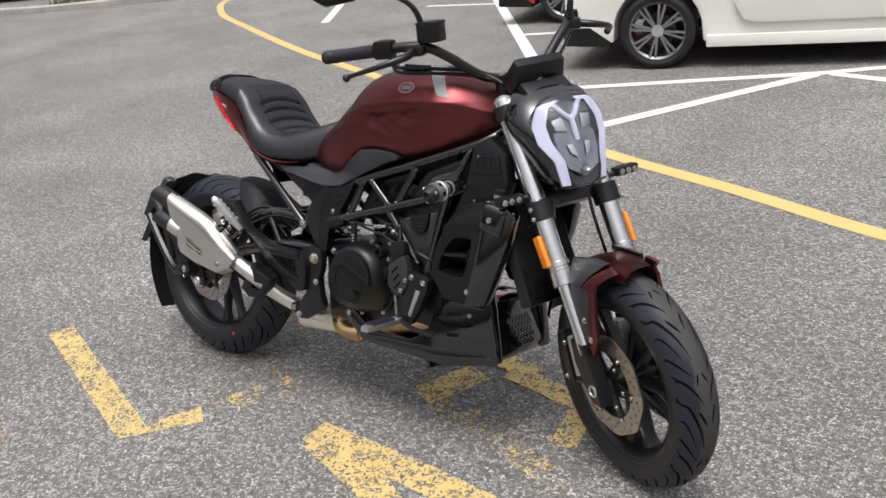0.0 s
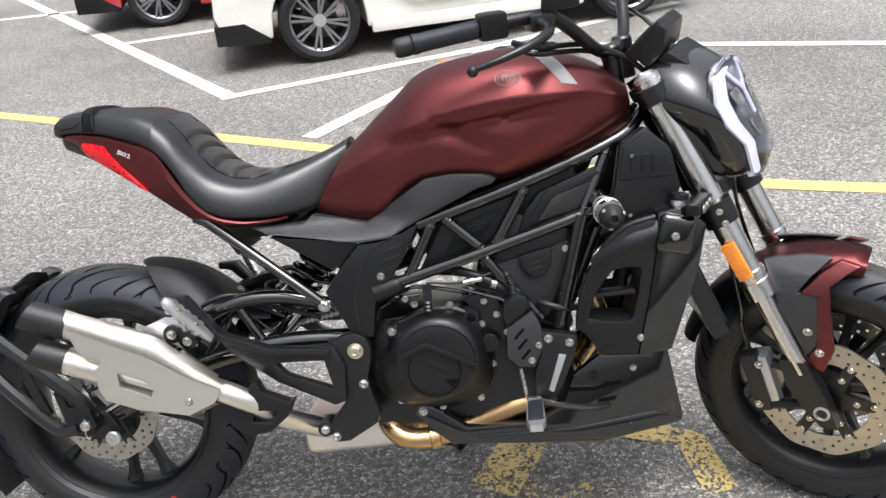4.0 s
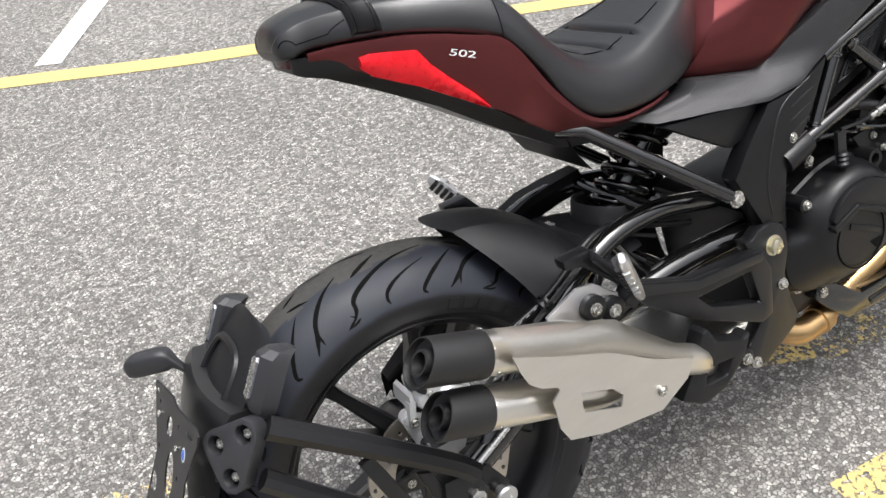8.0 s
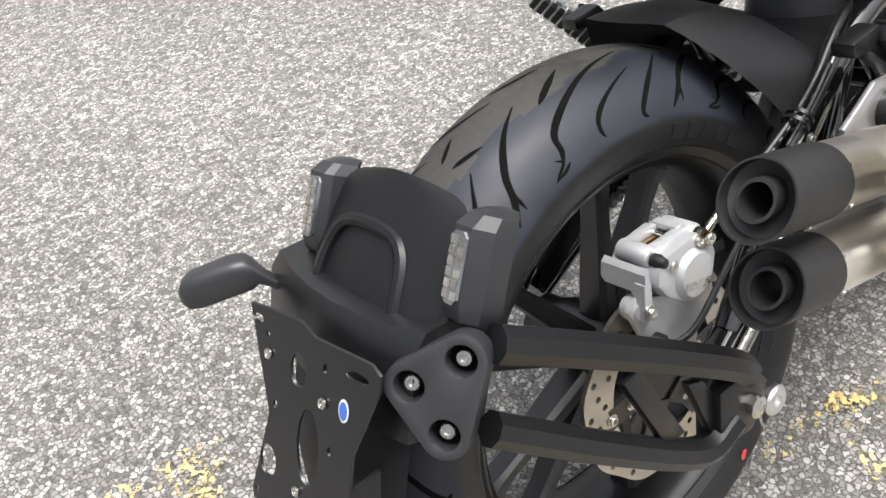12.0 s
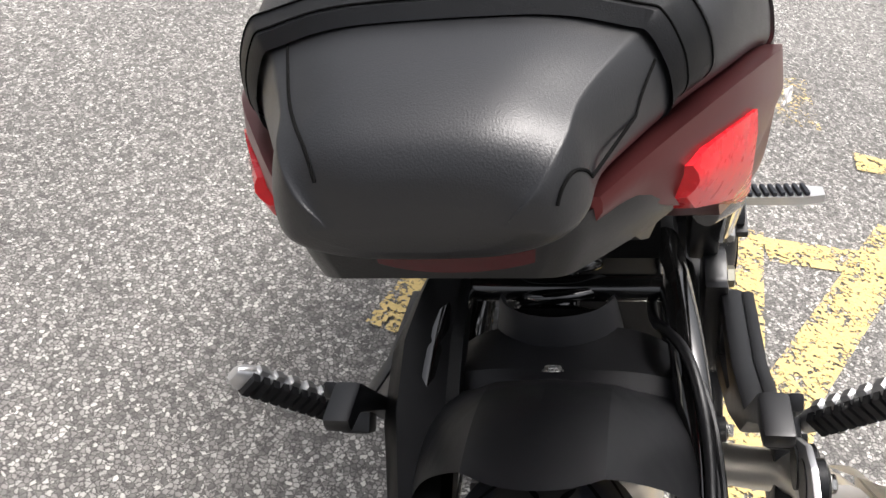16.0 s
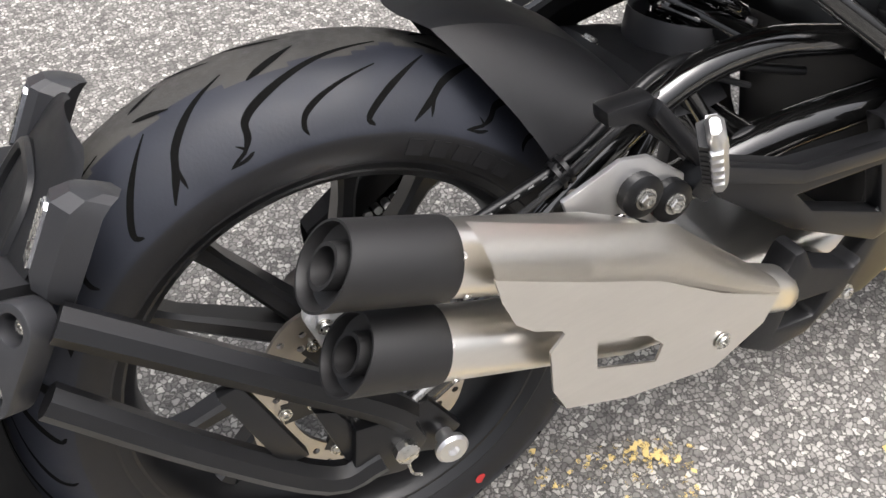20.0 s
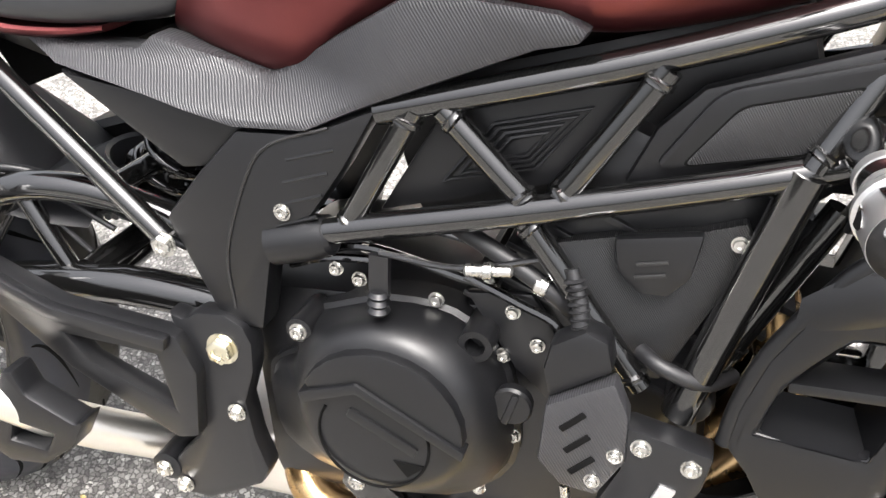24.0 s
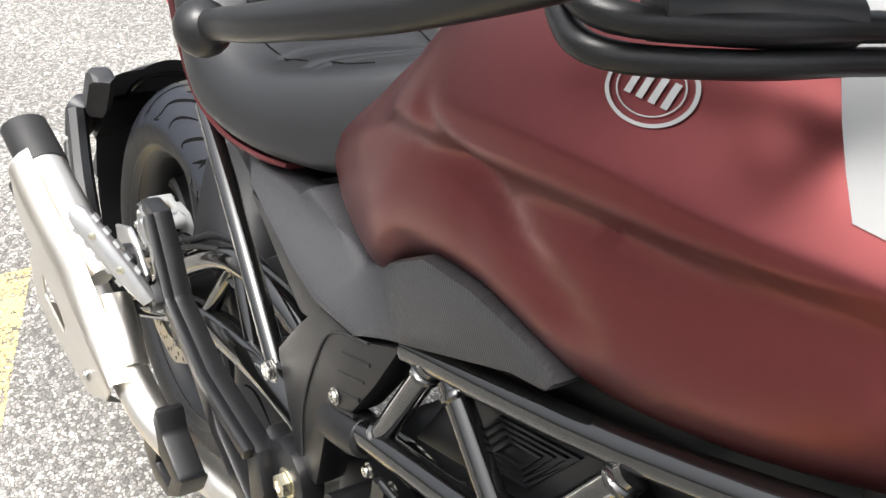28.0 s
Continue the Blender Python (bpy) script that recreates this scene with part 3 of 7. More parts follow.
def tank_row(x, slant, zf, zc, zt, wf, wc, wt):
    half = [(wf * 0.6, zf - 0.012), (wf, zf), (wf + (wc - wf) * 0.75, zf + (zc - zf) * 0.5), (wc, zc), (wc * 0.985, zc + (zt - zc) * 0.22),
            (wt + (wc - wt) * 0.62, zc + (zt - zc) * 0.66), (wt, zt - 0.008), (wt * 0.45, zt)]
    pts = [(-y, z) for y, z in half] + [(y, z) for y, z in half[::-1]]
    ring = spline([(0, y, z) for y, z in pts], 7, closed=True)
    return [Vector((x + slant * (p.z - zf), p.y, p.z)) for p in ring]


def smooth_table(table, n):
    cols = list(zip(*table))
    m = len(table)
    out = []
    for i in range((m - 1) * n + 1):
        k, t = min(i // n, m - 2), (i - min(i // n, m - 2) * n) / n
        row = []
        for c in cols:
            p0, p1, p2, p3 = c[max(k - 1, 0)], c[k], c[k + 1], c[min(k + 2, m - 1)]
            row.append(0.5 * (2 * p1 + (p2 - p0) * t + (2 * p0 - 5 * p1 + 4 * p2 - p3) * t * t + (3 * p1 - p0 - 3 * p2 + p3) * t ** 3))
        out.append(row)
    return out


tank_rows = [tank_row(*r) for r in smooth_table(TANK, 12)]
for ring in tank_rows:  # the knee hollow under the crease
    for p in ring:
        d = 0.914 + 0.14 * (p.x - 0.7) - p.z
        if d > -0.01 and abs(p.y) > 0.06:
            k = max(0.0, min(1.0, (p.x - 0.69) / 0.16, (1.2 - p.x) / 0.2)) * max(0.0, min((d + 0.01) / 0.02, (0.085 - d) / 0.065))
            p.y -= math.copysign(0.023 * k, p.y)
        if abs(p.y) > 0.1:  # a slanting crease that runs down and ahead
            f = (p.x - 0.833) / 0.14
            if -0.15 < f < 1.15:
                zc = 0.957 - 0.066 * f - 0.012 * math.sin(math.pi * max(0, min(1, f)))
                g = (p.z - zc) / 0.016
                e = max(0.0, min(1, (f + 0.15) / 0.3, (1.15 - f) / 0.3))
                p.y -= math.copysign(0.0085 * e * (1 / (1 + math.exp(4 * g)) if g > -1 else math.exp((g + 1) * 0.7)), p.y)
tank = part("fuel_tank", loft(tank_rows), M_RED, root, "dark red satin metallic fuel tank with a knee hollow", sharp=60)


# seat: rider's hollow, then the pad behind
SEAT = [  # x, foot z, top z, half width at foot, half width at top
    (0.628, 0.86, 0.917, 0.06, 0.045),
    (0.575, 0.79, 0.893, 0.098, 0.075),
    (0.5, 0.772, 0.868, 0.13, 0.1),
    (0.42, 0.77, 0.853, 0.15, 0.115),
    (0.355, 0.782, 0.872, 0.157, 0.118),
    (0.31, 0.815, 0.915, 0.155, 0.116),
    (0.27, 0.88, 0.966, 0.15, 0.112),
    (0.235, 0.922, 0.998, 0.145, 0.108),
]
PAD = [
    (0.236, 0.922, 0.998, 0.143, 0.108),
    (0.19, 0.942, 1.013, 0.133, 0.1),
    (0.12, 0.962, 1.018, 0.112, 0.086),
    (0.075, 0.968, 1.019, 0.09, 0.072),
    (0.037, 0.971, 1.018, 0.072, 0.06),
    (0.01, 0.972, 1.015, 0.06, 0.05),
    (-0.008, 0.968, 1.0105, 0.056, 0.047),
    (-0.019, 0.968, 1.005, 0.051, 0.042),
    (-0.0255, 0.97, 0.996, 0.045, 0.035),
    (-0.0285, 0.975, 0.986, 0.037, 0.029),
]


def seat_row(x, zf, zt, wf, wt):
    half = [(wf * 0.5, zf - 0.006), (wf * 0.96, zf), (wf * 1.02, zf + (zt - zf) * 0.3), (wf * 0.93, zf + (zt - zf) * 0.72), (wt, zt - 0.008), (wt * 0.5, zt)]
    pts = [(-y, z) for y, z in half] + [(y, z) for y, z in half[::-1]]
    return [Vector((x, p.y, p.z)) for p in spline([(0, y, z) for y, z in pts], 6, closed=True)]


RIBS = (0.47, 0.42, 0.372, 0.332, 0.304, 0.282)
seat_table = smooth_table(SEAT, 26)
seat_rows = [seat_row(*r) for r in seat_table]
for i, ring in enumerate(seat_rows):  # stitched ribs across the hollow, pressed in square to the surface
    a, b = seat_table[max(i - 1, 0)], seat_table[min(i + 1, len(seat_table) - 1)]
    run, climb = b[0] - a[0], b[2] - a[2]
    nrm = Vector((climb, 0, -run)).normalized()
    for p in ring:
        if p.z > seat_table[i][2] - 0.03 and abs(p.y) < 0.1 and RIBS[-1] - 0.02 < p.x < RIBS[0] + 0.03:
            xs = p.x - 1.2 * p.y * p.y
            g = min(abs(xs - q) for q in RIBS) * math.hypot(run, climb) / abs(run)
            k = max(0, min(1, (0.1 - abs(p.y)) / 0.02))
            p += nrm * k * (0.002 - 0.01 * math.exp(-(g / 0.0055) ** 2))
seat = part("seat", loft(seat_rows), M_LEATHER, root, "black vinyl rider's seat with stitched ribs", sharp=50)
pad_rows = [seat_row(*r) for r in smooth_table(PAD, 6)]
pad = part("pillion_pad", loft(pad_rows), M_LEATHER, root, "black vinyl passenger pad", sharp=50)


def seam(pts, parent=None, thick=0.001):
    """A stitched seam laid on a cushion, given by x and y."""
    ob = parent or seat
    laid = []
    for p in spline([(x, y, 0) for x, y, z in pts], 5):
        ok, loc, nor, _ = ob.ray_cast(Vector((p.x, p.y, 1.2)), Vector((0, 0, -1)))
        if ok:
            laid.append(loc + nor * 0.0002)
    part("seam", tube(laid, thick, 6, smooth=False), M_SEAM_AND_SHADE, ob)


for s in (-1, 1):
    seam([(x, s * y - 0.007, 0) for x, y in ((0.058, 0.073), (0.035, 0.0655), (0.012, 0.058), (-0.004, 0.051), (-0.015, 0.045), (-0.0235, 0.0405))], pad, 0.0007)
    seam([(0.55, s * 0.062, 0.893), (0.46, s * 0.085, 0.868), (0.38, s * 0.098, 0.872), (0.31, s * 0.09, 0.926), (0.25, s * 0.075, 0.99)])
strap = []
pad_table = smooth_table(PAD, 8)
for x0 in (0.085, 0.081, 0.069, 0.057, 0.053):
    pr = min(pad_table, key=lambda r: abs(r[0] - x0))
    row = seat_row(*pr)
    lift = 0.0065 if 0.055 < x0 < 0.083 else 0.0008
    strap.append([Vector((x0 + 1.0 * p.y * p.y, p.y * (1 + lift * 8) * 1.05, p.z + lift)) for p in row[3:-3]])
bm = loft(strap, False, False)
bmesh.ops.solidify(bm, geom=bm.faces[:], thickness=0.004)
grab = part("grab_strap", bm, M_LEATHER, root, "black grab strap across the seat")
for i in (1, 3):  # a stitched line along either edge of the strap
    part("stitching", tube([p.lerp(q, 0.22) + Vector((0, 0, 0.0004)) for p, q in zip(strap[i], strap[2])], 0.0006, 5, smooth=False), M_SEAM_AND_SHADE, grab)

# tail cowl, red sides and dark underside
TAIL = [  # x, top z, foot z, half width at top, at foot
    (0.5, 0.768, 0.761, 0.122, 0.118),
    (0.46, 0.764, 0.754, 0.134, 0.128),
    (0.4, 0.766, 0.752, 0.146, 0.136),
    (0.34, 0.787, 0.762, 0.153, 0.138),
    (0.29, 0.842, 0.778, 0.154, 0.13),
    (0.24, 0.92, 0.818, 0.152, 0.124),
    (0.19, 0.943, 0.852, 0.146, 0.124),
    (0.12, 0.962, 0.897, 0.123, 0.112),
    (0.06, 0.968, 0.92, 0.092, 0.086),
    (0.025, 0.97, 0.938, 0.072, 0.068),
    (0.0, 0.968, 0.94, 0.058, 0.054),
    (-0.014, 0.968, 0.944, 0.04, 0.036),
]


def tail_ring(x, zt, zf, wt, wf):
    return [Vector((x, y, z)) for y, z in ((-wt, zt), (-wt * 1.015, zt - (zt - zf) * 0.25), (-(wt + wf) / 2 * 1.03, zt - (zt - zf) * 0.6), (-wf, zf), (wf, zf), ((wt + wf) / 2 * 1.03, zt - (zt - zf) * 0.6), (wt * 1.015, zt - (zt - zf) * 0.25), (wt, zt))]


tail = part("tail_cowl", loft([tail_ring(*r) for r in smooth_table(TAIL[:8] + [(0.06, 0.968, 0.93, 0.092, 0.088), (0.03, 0.969, 0.952, 0.075, 0.072), (0.006, 0.968, 0.957, 0.06, 0.058)], 4)]), M_RED, root, "dark red satin tail cowl")
part("tail_end", loft([tail_ring(*r) for r in smooth_table([(0.07, 0.932, 0.914, 0.09, 0.08), (0.04, 0.952, 0.925, 0.078, 0.068), (0.01, 0.962, 0.935, 0.06, 0.054), (-0.004, 0.964, 0.94, 0.051, 0.046), (-0.012, 0.964, 0.945, 0.04, 0.036)], 3)]), M_PLASTIC, root, "black plastic tail end")


def tail_side(x, k, s, lift):
    """A place on the tail's skin: k from 0 at its top edge to 1 at its foot."""
    rows = TAIL
    for a, b in zip(rows, rows[1:]):
        if b[0] <= x <= a[0]:
            t = (x - a[0]) / (b[0] - a[0])
            zt, zf, wt, wf = [a[i] + (b[i] - a[i]) * t for i in (1, 2, 3, 4)]
            return Vector((x, s * (wt + (wf - wt) * k ** 1.3 + lift), zt + (zf - zt) * k))
    return Vector((x, 0, 0.9))


for s in (-1, 1):
    rings = []
    for x, k0, k1 in ((0.058, 0.38, 0.7), (0.07, 0.3, 0.88), (0.1, 0.28, 0.98), (0.122, 0.28, 1.02), (0.136, 0.52, 1.02), (0.16, 0.72, 1.02), (0.185, 0.86, 1.02), (0.203, 0.97, 1.02)):
        rings.append([tail_side(x, k0 + (k1 - k0) * j / 4, s, 0.006 + 0.004 * math.sin(math.pi * j / 4)) for j in range(5)] + [tail_side(x, k1, s, -0.01), tail_side(x, k0, s, -0.01)])
    lens = part("tail_lamp", loft(rings), M_LENS, root, "red tail lamp lens")
refl = []
for q in range(-8, 9):  # the strip lens follows the rounded tail end
    y = q / 8 * 0.04 - 0.008
    x = -0.0155 + 0.012 * (abs(q) / 8) ** 2.2
    refl.append([Vector((x + dx, y, z)) for dx, z in ((0.004, 0.9505), (-0.0025, 0.952), (-0.003, 0.9625), (0.003, 0.9635))])
part("rear_reflector", loft(refl), M_DARKLENS, root, "dark red strip lens round the tail end")
bm = loft([[Vector((x, y, z)) for y, z in ((-w, z0), (-w * 0.85, z0 - h), (w * 0.85, z0 - h), (w, z0))] for x, w, z0, h in
           ((0.5, 0.1, 0.745, 0.02), (0.4, 0.1, 0.748, 0.03), (0.33, 0.095, 0.768, 0.036), (0.24, 0.088, 0.825, 0.034), (0.16, 0.08, 0.876, 0.026), (0.08, 0.066, 0.92, 0.022), (0.02, 0.046, 0.944, 0.012))])
part("tail_undertray", bm, M_PLASTIC, root, "matt black tail undertray")
bm = loft([[Vector((x, y, z)) for y in (0.098, 0.07, -0.06, -0.09)] for x, z in ((0.333, 0.752), (0.35, 0.715), (0.372, 0.683))], False, False)
bmesh.ops.solidify(bm, geom=bm.faces[:], thickness=0.004)
part("splash_flap", bm, M_PLASTIC, root, "black flap under the tail")
num = bpy.data.curves.new("model_number", "FONT")
num.body, num.size, num.shear, num.extrude = "502", 0.017, 0.25, 0.0004
num_ob = bpy.data.objects.new("model_number", num)
me = bpy.data.meshes.new_from_object(num_ob)
bpy.data.objects.remove(num_ob)
for v in me.vertices:
    p = tail_side(0.155 + v.co.x * 1.25, 0.32, -1, 0.0125 + v.co.z)
    v.co = Vector((p.x, p.y, p.z + v.co.y * 0.75))
me.materials.append(M_PALE)
num_part = new("model_number", me)
num_part.parent = tail
num_part["label"] = "pale printed number 502"

# seat struts down to the frame
for s in (-1, 1):
    part("subframe_tube", tube([(0.3, s * 0.12, 0.775), (0.33, s * 0.14, 0.768), (0.567, s * 0.158, 0.579)], 0.0115, 14, smooth=False), M_GLOSS, root, "gloss black subframe tube")
bolt((0.569, -0.165, 0.577), RIGHT, root, 0.0115, 0.008)

# ---- rear: swingarm, hugger, number plate carrier, silencers ----
swing = part("swingarm", tube([(0.44, -0.12, 0.49), (0.44, 0.12, 0.49)], 0.022, 12), M_GLOSS, root, "gloss black tubular swingarm")
part("swingarm_bridge", tube([(0.46, -0.108, 0.585), (0.46, 0.108, 0.585)], 0.014, 12), M_GLOSS, swing)
for s in (-1, 1):
    for pts, r in (([(0.62, s * 0.115, 0.49), (0.45, s * 0.118, 0.485), (0.25, s * 0.122, 0.44), (0.05, s * 0.135, 0.345)], 0.022),
                   ([(0.58, s * 0.1, 0.56), (0.45, s * 0.108, 0.588), (0.33, s * 0.118, 0.57), (0.18, s * 0.128, 0.47), (0.08, s * 0.132, 0.37)], 0.0165),
                   ([(0.36, s * 0.112, 0.58), (0.28, s * 0.12, 0.46)], 0.011), ([(0.36, s * 0.112, 0.58), (0.42, s * 0.115, 0.48)], 0.011)):
        part("swingarm_tube", tube(pts, r, 14), M_GLOSS, swing)

HUG = []
for a in range(15):
    f = a / 14
    ring = []
    for j in range(-12, 13):
        q = j / 12
        k = abs(q)
        phi = radians((73 - 28 * k ** 2.4) * (1 - f) + (37 - 3 * k) * f)
        r = 0.352 + 0.04 * f + 0.012 * math.sin(math.pi * f) * (1 - k) - (0.066 * (1 - f) + 0.012 * f) * (max(0, k - 0.4) / 0.6) ** 1.2
        ring.append(RC + Vector((math.cos(phi) * r, q * (0.12 + 0.004 * f), math.sin(phi) * r)))
    HUG.append(ring)
for x, z, w in ((0.352, 0.572, 0.124), (0.375, 0.568, 0.12), (0.4, 0.565, 0.114), (0.43, 0.56, 0.1)):
    HUG.append([Vector((x, j / 12 * w, z - 0.022 * abs(j / 12) ** 4)) for j in range(-12, 13)])
bm = loft(HUG, False, False)
bmesh.ops.solidify(bm, geom=bm.faces[:], thickness=0.004)
hugger = part("rear_hugger", bm, M_MOULDED, root, "matt black plastic rear hugger", sharp=12)
bolt((0.336, 0.004, 0.584), (0.6, 0, 0.8), root, 0.0085, 0.005)
# collar round the shock's foot, and the guard over the chain
rings = []
for z, r in ((0.555, 0.062), (0.592, 0.056), (0.598, 0.054), (0.594, 0.05), (0.56, 0.05)):
    rings.append([Vector((0.45 - r * math.sin(t), 0.008 + r * 1.05 * math.cos(t), z - 0.012 + 0.012 * math.sin(t))) for t in [math.pi * q / 14 for q in range(15)]])
part("hugger_collar", loft(rings, False, False), M_MOULDED, hugger)
rings = []
for x, y, z, w in ((0.47, 0.118, 0.605, 0.022), (0.42, 0.122, 0.6, 0.028), (0.36, 0.125, 0.59, 0.034), (0.29, 0.122, 0.565, 0.034), (0.22, 0.115, 0.525, 0.028), (0.15, 0.108, 0.478, 0.024), (0.06, 0.104, 0.42, 0.022), (0.03, 0.104, 0.4, 0.018)):
    rings.append([Vector((x, y + dy * w, z + dz)) for dy, dz in ((-1, -0.03), (-1, -0.004), (-0.7, 0.006), (0.6, 0.008), (1, -0.006), (1.1, -0.045))])
bm = loft(rings, False, False)
bmesh.ops.solidify(bm, geom=bm.faces[:], thickness=0.003)
part("chain_guard", bm, M_PLASTIC, hugger, "matt black chain guard")
# shock absorber
ax0, ax1 = Vector((0.452, 0.008, 0.553)), Vector((0.572, 0.008, 0.7))
d = (ax1 - ax0).normalized()
u = Vector((0, 1, 0))
v = d.cross(u)
part("shock_body", tube([ax0 - d * 0.03, ax1], 0.022, 16), M_GLOSS, root, "gloss black shock absorber")
part("shock_foot", lathe([(0.02, -0.004), (0.046, 0.0), (0.048, 0.008), (0.03, 0.012)], ax0, d, 24), M_GLOSS, root)
turns = [ax0 + d * (0.012 + 0.16 * i / 112) + 0.039 * (u * math.cos(i / 20 * 2 * math.pi) + v * math.sin(i / 20 * 2 * math.pi)) for i in range(113)]
part("shock_spring", tube(turns, 0.0068, 10, smooth=False), M_GLOSS, root, "gloss black coil spring")
# chain on the far side
bm = bmesh.new()
for i in range(46):
    p = Vector((0.1 + 0.0118 * i, 0.085, 0.41 + 0.0022 * i))
    add_lathe(bm, [(0.002, -0.006), (0.0052, -0.006), (0.0052, 0.006), (0.002, 0.006)], p, (0, 1, 0), 8)
part("drive_chain", bm, M_ALU, root, "steel drive chain")

# shell behind the tyre
rings = []
for i in range(41):
    f = (i / 40) ** 1.5
    phi = radians(119 + 96 * f)
    w = 0.094 * min(1, 0.5 + 0.5 * math.sqrt(1 - (1 - min(1, f / 0.05)) ** 2)) * (1 - 0.3 * max(0, f - 0.3))
    r0 = 0.35 + 0.018 * math.exp(-f / 0.12) + 0.02 * max(0, f - 0.35)
    rings.append([RC + Vector((math.cos(phi) * (r0 - 0.012 * s * s), s * w - 0.012, math.sin(phi) * (r0 - 0.012 * s * s))) for s in [j / 6 for j in range(-6, 7)]])
bm = loft(rings, False, False)
bmesh.ops.solidify(bm, geom=bm.faces[:], thickness=-0.006)
carrier = part("plate_carrier", bm, M_MOULDED, root, "matt black rear mudguard and number plate carrier", sharp=45)
arch = []
for p, y in ((146, -0.06), (136, -0.058), (130.5, -0.052), (127.8, -0.038), (127, -0.014), (127, 0.014), (127.8, 0.038), (130.5, 0.052), (136, 0.058), (146, 0.06)):
    f = (p - 119) / 96
    r0 = 0.35 + 0.018 * math.exp(-f / 0.12) + 0.0005 - 0.012 * (y / 0.09) ** 2
    arch.append(RC + Vector((math.cos(radians(p)) * r0, y, math.sin(radians(p)) * r0)))
part("carrier_arch", tube(arch, 0.0065, 8), M_PLASTIC, carrier)
rings = []
for y in (-0.112, -0.108, -0.08, -0.04, 0, 0.04, 0.08, 0.115, 0.128):
    bx = -0.222 - 0.03 * (1 - (y / 0.15) ** 2)
    h = 0.062 if y < -0.1 else 0.062 - 0.03 * (y + 0.1) / 0.23
    rings.append([Vector((bx + dx, y, 0.563 + dz)) for dx, dz in ((0.03, 0.012), (-0.004, 0.016), (-0.018, 0.006), (-0.018 - h * 0.55, -h), (-0.002 - h * 0.45, -h - 0.012), (0.02, -0.03))])
part("carrier_bracket", bevel(loft(rings), 0.004), M_SATIN, carrier, "cast satin black bracket")
# cheek with three deep bolt cups
B0, B1, B2 = Vector((-0.236, -0.146, 0.5655)), Vector((-0.269, -0.1155, 0.551)), Vector((-0.268, -0.1425, 0.514))
nrm = (B1 - B0).cross(B2 - B0).normalized()
if nrm.x > 0:
    nrm = -nrm
e_u = (B2 - B0).normalized()
e_v = nrm.cross(e_u)


def cheek_at(u, w, v):
    return B0 + e_u * u + e_v * v + nrm * w


def flat(p):
    return ((p - B0).dot(e_u), (p - B0).dot(e_v))


def hull(pts):
    """The convex outline round points of a plane."""
    pts = sorted(set(pts))
    out = []
    for run in (pts, pts[::-1]):
        half = []
        for p in run:
            while len(half) > 1 and (half[-1][0] - half[-2][0]) * (p[1] - half[-2][1]) - (half[-1][1] - half[-2][1]) * (p[0] - half[-2][0]) <= 0:
                half.pop()
            half.append(p)
        out += half[:-1]
    return out


cups = [flat(q) for q in (B0, B1, B2)]
rim = [(u + 0.0205 * math.cos(2 * math.pi * i / 20), v + 0.0205 * math.sin(2 * math.pi * i / 20)) for u, v in cups for i in range(20)]
wells = [[(u + 0.0125 * math.cos(2 * math.pi * i / 18), v + 0.0125 * math.sin(2 * math.pi * i / 18)) for i in range(18)] for u, v in cups]
cheek = part("bracket_cheek", prism(hull(rim), 0.004, -0.022, 0.0022, wells, at=cheek_at), M_MOULDED, carrier, sharp=35)
for u, v in cups:
    # the cup's depth is shaded by its floor's near-black colour
    part("cup_floor_shade", lathe([(0.001, 0), (0.0123, 0), (0.0123, 0.001), (0.001, 0.001)], cheek_at(u, -0.014, v), nrm, 16), M_SEAM_AND_SHADE, cheek)
    bolt(cheek_at(u, -0.012, v), nrm, cheek, 0.0075, 0.007, washer=False)
for y, z in ((0.1, 0.552), (-0.02, 0.556)):
    bolt((-0.26 + 0.14 * abs(y), y, z), (-0.85, 0, 0.5), carrier, 0.0045, 0.004, M_SATIN)
for pts, r in (([(-0.208, -0.152, 0.564), (-0.1, -0.174, 0.487), (0.0, -0.186, 0.408), (0.03, -0.186, 0.375)], 0.0165), ([(-0.236, -0.154, 0.5), (-0.14, -0.174, 0.41), (-0.05, -0.186, 0.336), (0.0, -0.188, 0.34)], 0.0155)):
    part("carrier_arm", tube(pts, r, 8, 4), M_SATIN, carrier, "satin black carrier arm")
part("arm_web", prism([(-0.12, 0.47), (-0.1, 0.475), (-0.06, 0.37), (-0.085, 0.37)], -0.185, -0.172, 0.003), M_SATIN, carrier)
part("arm_web", prism([(-0.05, 0.42), (-0.03, 0.41), (0.0, 0.35), (-0.03, 0.345)], -0.187, -0.176, 0.003), M_SATIN, carrier)
part("arm_end", prism([(-0.02, 0.39), (0.03, 0.385), (0.045, 0.345), (0.02, 0.315), (-0.03, 0.325)], -0.196, -0.165, 0.005), M_SATIN, carrier)
